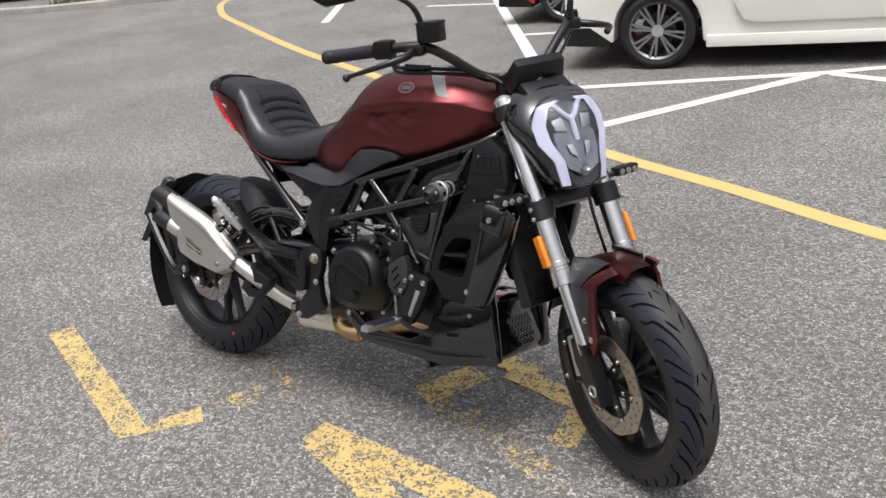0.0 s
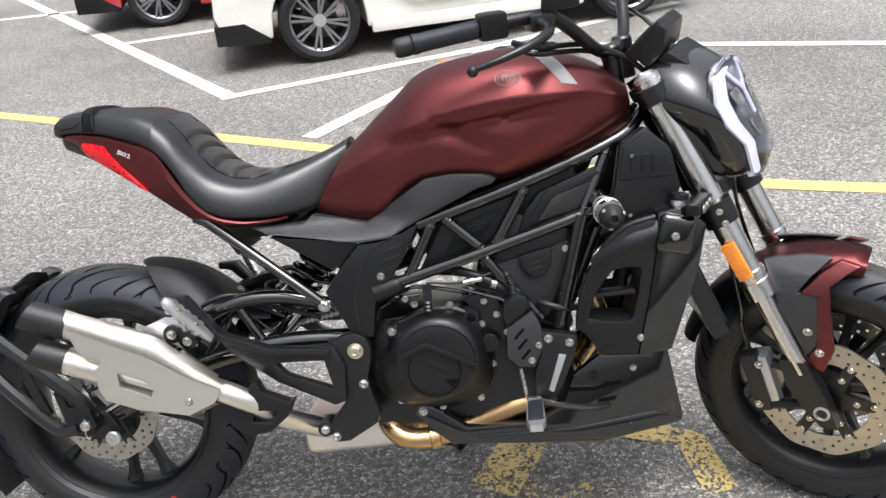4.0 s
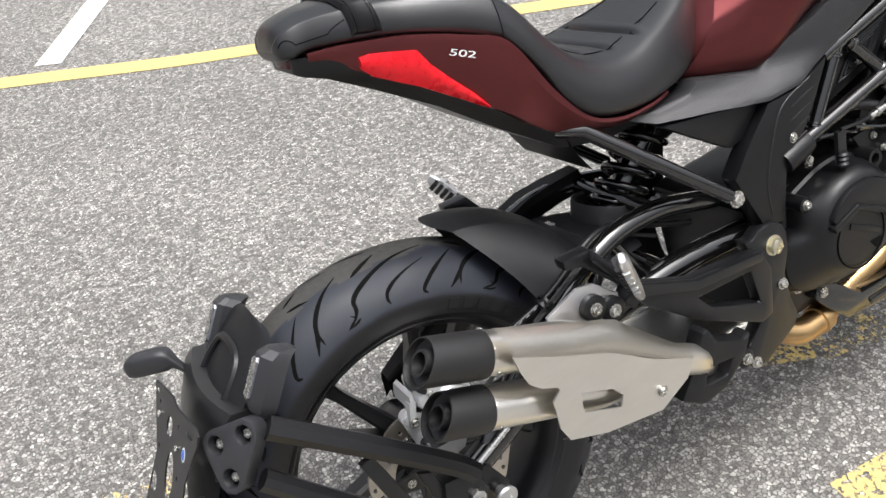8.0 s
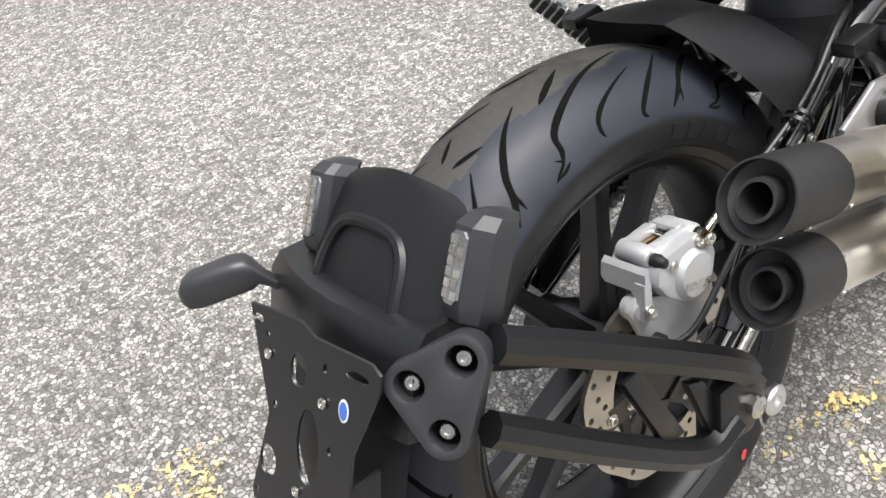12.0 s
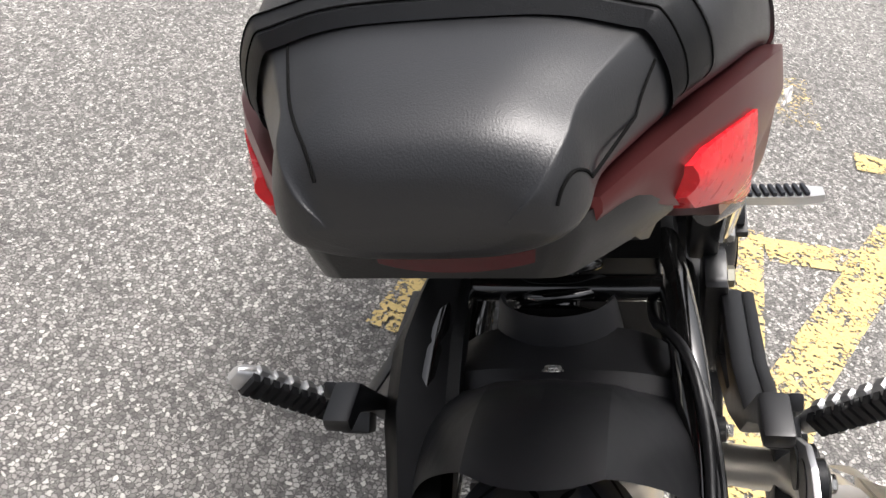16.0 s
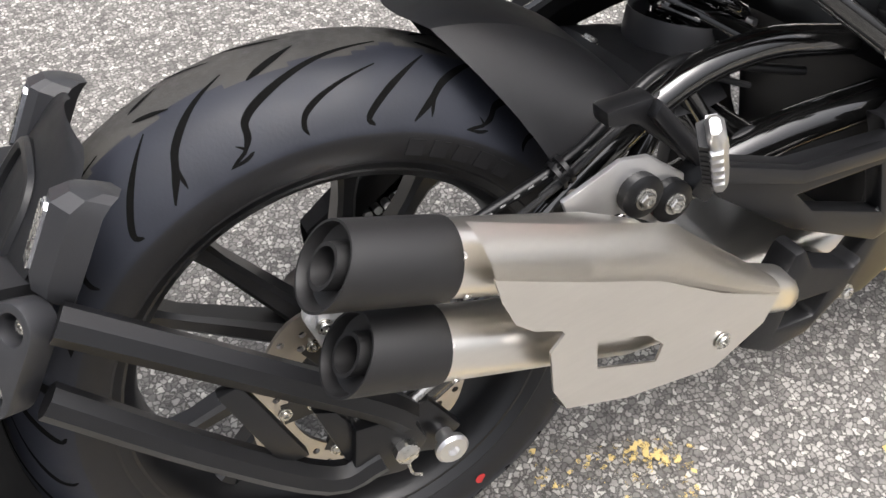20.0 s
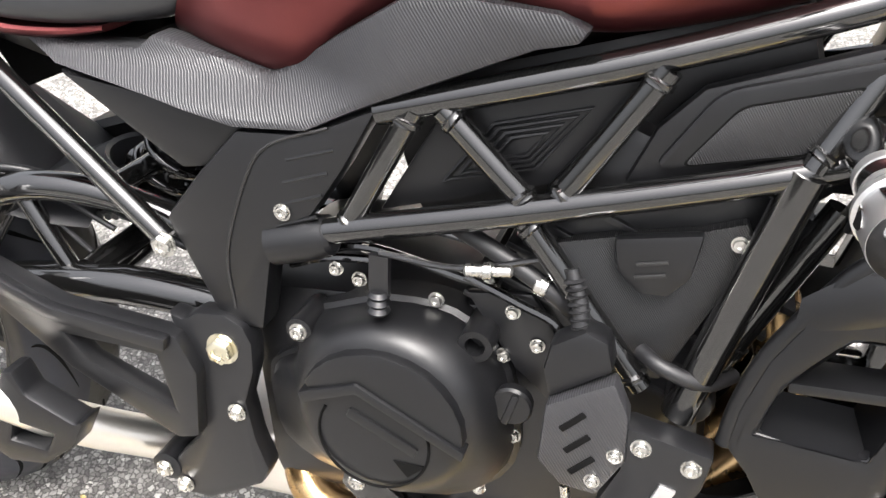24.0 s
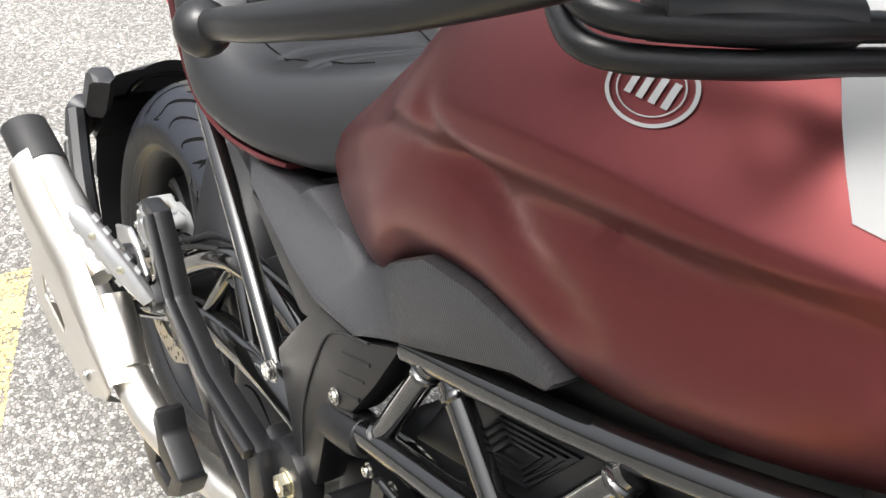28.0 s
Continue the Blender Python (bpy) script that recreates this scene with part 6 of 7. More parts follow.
for s in (-1, 1):
    sh = part("radiator_shroud", prism(SHR, s * 0.158, s * 0.188, 0.009, (VENT,)), M_PLASTIC, root, "black radiator shroud with open vents")
    # the vent's sloping inner wall and the shroud's rounded outer edge
    part("vent_wall", loft([[Vector((x, s * 0.187, z)) for x, z in VENT], [Vector((x, s * 0.182, z)) for x, z in VENT], [Vector((x, s * 0.13, z)) for x, z in VENT_IN]], True, False), M_PLASTIC, sh)
    part("shroud_lip", tube([(x, s * 0.184, z) for x, z in VENT + [VENT[0]]], 0.002, 8, 4), M_PLASTIC, sh)
    part("shroud_rim", tube([(x, s * 0.178, z) for x, z in SHR[:7]], 0.008, 10, 4), M_PLASTIC, sh)
    part("vent_bar", block((1.176, s * 0.166, 0.573), (0.08, 0.04, 0.01), (0, -4, 0), 0.003), M_PLASTIC, sh)
    part("shroud_bulge", loft([[Vector((1.13 + 0.135 * f, s * (0.182 + o), z0 + dz)) for o, dz in ((0, 0.03), (h * 0.8, 0.014), (h, -0.006), (h * 0.5, -0.022), (0, -0.03))] for f, h, z0 in ((0, 0.002, 0.618), (0.3, 0.012, 0.655), (0.65, 0.016, 0.675), (1, 0.012, 0.69))]), M_PLASTIC, sh)
    gp = part("radiator_side", prism([(1.264, 0.735), (1.318, 0.748), (1.362, 0.705), (1.345, 0.62), (1.286, 0.448), (1.215, 0.437), (1.243, 0.56), (1.264, 0.677)], s * 0.15, s * 0.192, 0.01), M_GLOSS, root, "gloss black radiator side cover")
    hc = part("head_cover", prism([(1.15, 0.69), (1.185, 0.78), (1.2, 0.872), (1.25, 0.905), (1.3, 0.86), (1.318, 0.78), (1.3, 0.735), (1.262, 0.72), (1.21, 0.706)], s * 0.11, s * 0.158, 0.008), M_PLASTIC, root, "black cover beside the steering head")
    part("head_cover_step", prism([(1.195, 0.8), (1.206, 0.866), (1.25, 0.892), (1.286, 0.855), (1.296, 0.805)], s * 0.156, s * 0.162, 0.003), M_PLASTIC, hc)
    for k in range(3):
        part("rib", tube([(1.22 + 0.022 * k, s * 0.162, 0.815), (1.222 + 0.02 * k, s * 0.163, 0.845), (1.236 + 0.02 * k, s * 0.162, 0.85)], 0.0022, 6), M_PLASTIC, hc)
bolt((1.215, -0.159, 0.728), RIGHT, root, 0.0045, 0.003, washer=False)
bolt((1.222, -0.162, 0.848), RIGHT, root, 0.0045, 0.003, washer=False)
bolt((1.224, -0.188, 0.478), RIGHT, root, 0.0065, 0.004)
bottle = part("coolant_bottle", bevel(block((1.3, -0.186, 0.69), (0.075, 0.04, 0.08), (0, 12, 0), 0.0), 0.018, 4), M_GLOSS, root, "glossy black coolant bottle")
bolt((1.296, -0.207, 0.688), RIGHT, bottle, 0.007, 0.004)
part("bottle_neck", lathe([(0.011, 0), (0.011, 0.022), (0.016, 0.024), (0.016, 0.034), (0.011, 0.037)], (1.306, -0.18, 0.722), (0.1, 0, 1), 18), M_ALU, bottle, "silver bottle neck")
part("bottle_cap", lathe([(0.012, 0.0), (0.018, 0.002), (0.018, 0.012), (0.012, 0.014)], (1.31, -0.18, 0.757), (0.1, 0, 1), 18), M_SATIN, bottle)
# crash bobbin
ce, cd = Vector((1.153, -0.151, 0.7625)), Vector((0.09, -1, -0.088)).normalized()
cb = part("crash_bobbin", lathe([(0.017, -0.01), (0.021, 0.0), (0.019, 0.01), (0.019, 0.05), (0.02, 0.052), (0.02, 0.06), (0.0185, 0.062), (0.0185, 0.085), (0.023, 0.088), (0.023, 0.095)], ce, cd, 28), M_GLOSS, root, "black and silver crash bobbin")
part("bobbin_ring", lathe([(0.018, 0.05), (0.0208, 0.051), (0.0208, 0.06), (0.018, 0.061)], ce, cd, 28), M_ALU, cb, "polished ring")
part("bobbin_ring", lathe([(0.017, 0.075), (0.0205, 0.0755), (0.0205, 0.0785), (0.017, 0.079)], ce, cd, 28), M_ALU, cb, "polished ring")
part("bobbin_cup", lathe([(0.018, 0.09), (0.0255, 0.092), (0.0282, 0.097), (0.0282, 0.102), (0.0256, 0.1035), (0.0256, 0.108), (0.0265, 0.1095), (0.0258, 0.135), (0.0254, 0.138), (0.01, 0.138)], ce, cd, 36), M_ALU, cb, "machined aluminium cup")
part("bobbin_nose", lathe([(0.025, 0.137), (0.0248, 0.14), (0.0238, 0.1425), (0.0178, 0.1535), (0.0118, 0.1645), (0.0098, 0.1665), (0.0078, 0.1662), (0.0072, 0.1645), (0.006, 0.158)], ce, cd, 32), M_MATT, cb, "black nylon nose")
for k in range(3):
    t = 2.1 * k + 0.6
    uu = cd.orthogonal().normalized()
    vvv = cd.cross(uu)
    n = uu * math.cos(t) + vvv * math.sin(t)
    bolt(ce + cd * 0.15 + n * 0.0205, (n + cd * 0.4).normalized(), cb, 0.005, 0.004, washer=False)
for k in range(6):
    t = 1.05 * k + 0.2
    n = cd.orthogonal().normalized() * math.cos(t) + cd.cross(cd.orthogonal().normalized()) * math.sin(t)
    w = n.cross(cd)
    base = ce + cd * 0.109 + n * 0.0262
    part("cup_scoop", loft([[base + cd * a + w * b + n * h for a, b in ((0, -0.0072), (0.006, -0.0066), (0.012, -0.0046), (0.0165, 0), (0.012, 0.0046), (0.006, 0.0066), (0, 0.0072))] for h in (-0.005, 0.0006)]), M_GLOSS, cb, "dark milled scoop")
part("frame_stay", tube([(1.066, -0.132, 0.505), (1.1, -0.132, 0.585), (1.15, -0.132, 0.703)], 0.0125, 18), M_GLOSS, root, "gloss black frame tube down to the engine")
part("stay_joint", lathe([(0.0125, -0.006), (0.0148, -0.005), (0.0148, 0.005), (0.0125, 0.006)], (1.092, -0.132, 0.566), (0.39, 0, 0.92), 18), M_GLOSS, root)
part("lower_knob", lathe([(0.021, -0.05), (0.0215, -0.004), (0.019, 0.002), (0.017, 0.0028), (0.003, 0.0022)], (1.068, -0.15, 0.511), (0, -1, 0), 28), M_PLASTIC, root, "black end cap")

# ---- front end, turned to the right about the steering axis ----
RAKE = radians(25.7)
AX_P, AX_K = Vector((1.38, 0, 0.765)), Vector((-math.sin(RAKE), 0, math.cos(RAKE)))
STEER = Matrix.Translation(AX_P) @ Matrix.Rotation(radians(-30), 4, AX_K) @ Matrix.Translation(-AX_P)


def st(v):
    return STEER @ Vector(v)


def spart(name, bm, mat, parent=None, label="", sharp=38):
    """A part of the front end: built straight ahead, then turned."""
    bmesh.ops.transform(bm, matrix=STEER, verts=bm.verts)
    return part(name, bm, mat, parent or root, label, sharp)


def sbolt(p, axis, parent=None, r=0.007, h=0.006, mat=None):
    return bolt(st(p), STEER.to_3x3() @ Vector(axis), parent or root, r, h, mat)


def leg(z, s, f=0.06):
    return Vector((1.38 - 0.481 * (z - 0.765) + f, s * 0.105, z))


FC = leg(0.305, 0)
front = wheel("front_wheel", FC, 0.301, 0.061, 0.05, st, 10, 0.138, (-0.072, 0.072), "satin black cast front wheel")
for s in (-1, 1):
    fk = spart("fork_leg", tube([leg(1.02, s), leg(0.58, s)], 0.027, 24), M_CHROME, label="satin silver fork leg")
    spart("fork_collar", lathe([(0.027, -0.03), (0.031, -0.028), (0.031, 0.01), (0.029, 0.012), (0.029, 0.02), (0.031, 0.022), (0.031, 0.034), (0.026, 0.036)], leg(0.585, s), leg(1, s) - leg(0.5, s), 24), M_CHROME, fk)
    spart("fork_slider", tube([leg(0.585, s), leg(0.39, s)], 0.0205, 20), M_CHROME, fk)
    spart("fork_foot", loft([[leg(z, s) + Vector((dx, dy, 0)) for dx, dy in ((-a, -0.02), (b, -0.02), (b, 0.02), (-a, 0.02))] for z, a, b in ((0.42, 0.03, 0.022), (0.36, 0.045, 0.024), (0.31, 0.035, 0.022), (0.268, 0.018, 0.016))]), M_SATIN, fk, "black cast fork foot")
    spart("fork_cap", lathe([(0.026, 0), (0.026, 0.012), (0.02, 0.016), (0.015, 0.02), (0.01, 0.02), (0.008, 0.014)], leg(1.016, s), leg(1, s) - leg(0.5, s), 24), M_ALU, fk, "machined fork cap")
    spart("axle_end", lathe([(0.006, -0.01), (0.017, -0.01), (0.017, 0.002), (0.012, 0.004), (0.01, -0.004)], leg(0.303, s) + Vector((0, s * 0.02, 0)), (0, s, 0), 20), M_ALU, fk)
    rf = spart("side_reflector", block(leg(0.648, s) + Vector((0.0, s * 0.033, 0)), (0.03, 0.012, 0.085), (0, -27.6, 0), 0.003), M_AMBER, label="amber side reflector")
    # calipers behind the legs
    cb2 = leg(0.345, s) + Vector((-0.105, -s * 0.028, 0.0))
    fc = spart("front_caliper", block(cb2, (0.05, 0.055, 0.12), (0, -16, 0), 0.008), M_CAST, label="silver and black front brake caliper")
    spart("caliper_frame", block(cb2 + Vector((-0.012, s * 0.02, 0)), (0.035, 0.035, 0.14), (0, -16, 0), 0.006), M_SATIN, fc)
    spart("caliper_lug", tube([leg(0.39, s) + Vector((-0.02, 0, 0)), cb2 + Vector((0.02, s * 0.02, 0.05))], 0.012, 8), M_SATIN, fc)
    spart("caliper_lug", tube([leg(0.31, s) + Vector((-0.02, 0, 0)), cb2 + Vector((0.02, s * 0.02, -0.055))], 0.012, 8), M_SATIN, fc)
    for dz in (-0.05, 0.05):
        sbolt(cb2 + Vector((-0.005, s * 0.038, dz)), (0, s, 0), fc, 0.0075, 0.006)
    spart("brake_hose", tube([cb2 + Vector((-0.03, 0, 0.06)), cb2 + Vector((-0.05, 0, 0.12)), leg(0.52, s) + Vector((-0.07, -s * 0.02, 0)), leg(0.68, s) + Vector((-0.03, -s * 0.04, 0)), leg(0.76, s) + Vector((0.0, -s * 0.05, 0))], 0.0048, 8), M_GLOSS, fc, "black brake hose")
# triple clamps
tc = spart("top_clamp", block((1.298, 0, 0.985), (0.075, 0.13, 0.03), (0, -25.7, 0), 0.008), M_SATIN, label="black top clamp")
for s in (-1, 1):
    spart("clamp_eye", lathe([(0.027, -0.02), (0.034, -0.019), (0.0345, 0.017), (0.027, 0.019)], leg(0.992, s), leg(1, s) - leg(0.5, s), 28), M_SATIN, tc)
    spart("clamp_arm", loft([[Vector((x + dx, s * y, z + dz)) for dx, dz in ((-w, -0.014), (w, -0.018), (w, 0.01), (-w, 0.014))] for x, y, z, w in ((1.3, 0.05, 0.985, 0.034), (1.315, 0.08, 0.986, 0.026))]), M_SATIN, tc)
for s in (-1, 1):
    lc = spart("lower_clamp", lathe([(0.028, -0.03), (0.036, -0.028), (0.037, 0.022), (0.028, 0.026)], leg(0.745, s), leg(1, s) - leg(0.5, s), 24), M_SATIN, label="black lower fork clamp")
    for dz in (-0.012, 0.012):
        sbolt(leg(0.745 + dz, s) + Vector((0.02, s * 0.035, 0)), (0.4, s, 0), lc, 0.006, 0.005)
spart("clamp_bridge", block((1.41, 0, 0.745), (0.07, 0.2, 0.035), (0, -27, 0), 0.006), M_SATIN)
spart("steering_stem", tube([(1.262, 0, 1.0), (1.4, 0, 0.735)], 0.03, 20), M_SATIN)
part("head_tube", tube([(1.29, 0, 0.95), (1.385, 0, 0.765)], 0.042, 20), M_GLOSS, root, "gloss black steering head")
# front mudguard
rings = []
for i in range(19):
    f = i / 18
    phi = radians(162 - 84 * f)
    rings.append([FC + Vector((math.cos(phi) * r, y * k, math.sin(phi) * r)) for k in (1.0 - 0.35 * max(0, f - 0.75) / 0.25 - 0.1 * (1 - f),) for y, r in ((-0.072, 0.296), (-0.07, 0.312), (-0.052, 0.327), (-0.02, 0.333), (0.02, 0.333), (0.052, 0.327), (0.07, 0.312), (0.072, 0.296))])
bm = loft(rings[:9], False, False)
bmesh.ops.solidify(bm, geom=bm.faces[:], thickness=0.003)
mud = spart("front_mudguard", bm, M_PLASTIC, label="black rear half of the front mudguard")
bm = loft(rings[8:], False, False)
bmesh.ops.solidify(bm, geom=bm.faces[:], thickness=0.003)
spart("mudguard_top", bm, M_RED, mud, "dark red satin mudguard top", 50)
WING = [(-0.129, 0.32), (-0.105, 0.325), (-0.08, 0.328), (-0.05, 0.333), (-0.024, 0.333), (0.005, 0.333), (-0.03, 0.3), (-0.056, 0.266), (-0.036, 0.267), (-0.013, 0.266), (-0.011, 0.21), (-0.01, 0.158), (-0.034, 0.125), (-0.062, 0.18), (-0.09, 0.229), (-0.1, 0.266), (-0.112, 0.293)]
SIDE = [(0.058, 0.322), (0.035, 0.308), (0.006, 0.283), (0.01, 0.235), (0.015, 0.192), (0.02, 0.146), (0.001, 0.093), (-0.022, 0.095), (-0.034, 0.115), (-0.012, 0.155), (-0.014, 0.21), (-0.016, 0.264), (-0.048, 0.268), (-0.015, 0.305), (0.02, 0.33)]


def flank(z):
    """How far out the mudguard's side stands, by its height over the axle."""
    for (z0, y0), (z1, y1) in zip(((0, 0.105), (0.2, 0.105), (0.266, 0.098), (0.3, 0.082)), ((0.2, 0.105), (0.266, 0.098), (0.3, 0.082), (0.36, 0.03))):
        if z0 <= z <= z1:
            return y0 + (y1 - y0) * (z - z0) / (z1 - z0)
    return 0.03


for s in (-1, 1):
    for name, shape, mat, lift, lab in (("mudguard_wing", WING, M_MOULDED, 0.0, "black mudguard side wing"), ("mudguard_side", SIDE, M_RED, 0.003, "dark red satin mudguard side")):
        bm = prism(shape, -0.006, 0.006, 0.0025)
        for c in (0.13, 0.2, 0.235, 0.266, 0.285, 0.3, 0.32):
            bmesh.ops.bisect_plane(bm, geom=bm.verts[:] + bm.edges[:] + bm.faces[:], plane_co=(0, 0, c), plane_no=(0, 0, 1))
        for v in bm.verts:
            v.co = FC + Vector((v.co.x, s * (flank(v.co.z) + lift - 0.002) + v.co.y, v.co.z))
        spart(name, bm, mat, mud, lab)
    for x, z in ((-0.032, 0.184), (-0.008, 0.137)):
        sbolt((FC.x + x, s * 0.111, FC.z + z), (0, s, 0), mud, 0.008, 0.004)
# headlamp: a shield-shaped shell
HEAD = [  # depth along the lamp, half width, top, foot
    (-0.085, 0.085, 1.02, 0.88), (-0.07, 0.112, 1.044, 0.835), (-0.03, 0.13, 1.056, 0.808), (0.02, 0.127, 1.05, 0.796), (0.055, 0.106, 1.026, 0.8), (0.068, 0.074, 0.99, 0.81)]


def head_ring(d, w, zt, zf, k=1.0):
    cz = (zt + zf) / 2
    pts = [(0, zt), (w * 0.62, zt - 0.012), (w * 0.95, zt - (zt - zf) * 0.22), (w, zt - (zt - zf) * 0.4), (w * 0.8, zt - (zt - zf) * 0.66), (w * 0.62, zf + 0.02), (w * 0.35, zf), (0, zf - 0.003)]
    pts += [(-y, z) for y, z in pts[-2:0:-1]]
    return [Vector((1.425 + d - 0.42 * (p.z - 0.9) - 6.0 * max(0.0, 0.87 - p.z) ** 2, p.y * k, cz + (p.z - cz) * k)) for p in spline([(0, y, z) for y, z in pts], 3, closed=True)]


hd = spart("headlamp", loft([head_ring(*r) for r in smooth_table(HEAD, 4)]), M_GLOSS, label="gloss black headlamp shell", sharp=50)
spart("headlamp_brow", prism([(1.325, 1.052), (1.35, 1.068), (1.395, 1.04), (1.36, 1.02)], -0.07, 0.07, 0.008), M_PLASTIC, hd)


def head_face(y, z, lift=0.0):
    """A place on the lamp's front."""
    y, z = y * 1.42, 0.8 + (z - 0.783) * 1.17
    k = min(1, (abs(y) / 0.14) ** 2.2)
    return Vector((1.425 + 0.07 + lift - 0.42 * (z - 0.9) - 6.0 * max(0.0, 0.87 - z) ** 2 - 0.045 * k, y, z))


spart("reflector_bowl", loft([[head_face(y * k, 0.885 + (z - 0.885) * k, lf) for y, z in ((0, 0.965), (0.04, 0.955), (0.05, 0.9), (0.03, 0.83), (0, 0.81), (-0.03, 0.83), (-0.05, 0.9), (-0.04, 0.955))] for k, lf in ((1.0, 0.003), (0.5, -0.0), (0.2, 0.001))]), M_SMOKE, hd, "smoked lamp reflector")
for s in (-1, 1):
    spart("light_guide", loft([[head_face(s * (y + dy), z, lf) for dy, lf in ((-w, 0.008), (w, 0.007), (w, 0.013), (-w, 0.014))] for y, z, w in ((0.022, 0.972, 0.006), (0.048, 0.964, 0.01), (0.064, 0.925, 0.011), (0.062, 0.89, 0.011), (0.046, 0.85, 0.009), (0.04, 0.795, 0.007))]), M_LED, hd, "white daytime light guide")
    spart("light_guide", tube([head_face(s * 0.03, 0.968, 0.006), head_face(s * 0.012, 0.942, 0.007), head_face(0, 0.925, 0.007), head_face(0, 0.885, 0.007)], 0.0068, 8), M_LED, hd)
for s in (-1, 1):
    spart("lamp_facet", prism([(0, 0), (0.022, 0.006), (0.026, 0.028), (0.006, 0.032)], 0, 0.004, 0.001, at=lambda x, y, z: head_face(s * (0.014 + x), 0.905 + z, 0.005 + y)), M_CHROME, hd, "bright lamp facet")
    spart("lamp_facet", prism([(0, 0), (0.012, 0.01), (0.016, 0.03), (0.004, 0.03)], 0, 0.004, 0.001, at=lambda x, y, z: head_face(s * (0.008 + x), 0.85 + z, 0.005 + y)), M_CHROME, hd, "bright lamp facet")
spart("projector_lens", lathe([(0.012, -0.01), (0.013, 0.004), (0.009, 0.009), (0.002, 0.011)], head_face(0, 0.825, 0.0), (1, 0, 0.3), 20), M_CLEAR, hd, "small round projector lens")
bm = loft([[head_face(y * k, 0.88 + (z - 0.88) * k, lf) for y, z in ((0, 0.985), (0.045, 0.978), (0.074, 0.94), (0.07, 0.89), (0.052, 0.845), (0.045, 0.79), (0, 0.783), (-0.045, 0.79), (-0.052, 0.845), (-0.07, 0.89), (-0.074, 0.94), (-0.045, 0.978))] for k, lf in ((1.02, 0.002), (1.0, 0.017), (0.6, 0.021), (0.2, 0.023))])
cl = spart("headlamp_glass", bm, M_CLEAR, hd, "clear headlamp cover", 60)
cl.visible_shadow = False
for s in (-1, 1):
    stalk = spart("front_indicator", tube([(1.43, s * 0.075, 0.775), (1.435, s * 0.15, 0.785)], 0.008, 10), M_PLASTIC, label="slim black front indicator")
    spart("indicator_body", block((1.437, s * 0.185, 0.79), (0.03, 0.075, 0.024), (0, 0, s * 4), 0.006), M_PLASTIC, stalk)
    for k in range(3):
        spart("indicator_cell", lathe([(0.002, 0), (0.0085, 0), (0.0085, 0.003), (0.004, 0.005)], (1.452, s * (0.165 + 0.021 * k), 0.79), (1, 0, 0), 14), M_ZINC, stalk)
# instrument and handlebar, set a little straighter in their clamps
BAR_P, BAR_K = Vector((1.385, 0, 0.765)), Vector((-math.sin(radians(27.6)), 0, math.cos(radians(27.6))))
STEER = Matrix.Translation(BAR_P) @ Matrix.Rotation(radians(-25), 4, BAR_K) @ Matrix.Translation(-BAR_P)
dash = spart("instrument", block((1.3, 0, 1.085), (0.03, 0.15, 0.095), (0, 48, 0), 0.008), M_PLASTIC, label="black digital instrument")
spart("screen", block((1.288, 0, 1.095), (0.004, 0.13, 0.07), (0, 48, 0), 0.001), M_GLOSS, dash)
spart("instrument_hood", prism([(1.27, 1.06), (1.325, 1.125), (1.345, 1.11), (1.335, 1.06), (1.3, 1.03)], -0.08, 0.08, 0.01), M_PLASTIC, dash)
spart("instrument_stay", tube([(1.32, 0, 1.06), (1.35, 0, 1.02)], 0.02, 10), M_SATIN, dash)
BAR = [(1.215, 0.0, 1.065), (1.215, 0.05, 1.066), (1.205, 0.11, 1.085), (1.18, 0.19, 1.145), (1.155, 0.245, 1.177), (1.1, 0.303, 1.18), (1.02, 0.367, 1.174), (0.95, 0.425, 1.168)]
bar = spart("handlebar", tube([(x, -y, z) for x, y, z in BAR[::-1]] + BAR[1:], 0.0135, 14), M_SATIN, label="satin black handlebar")
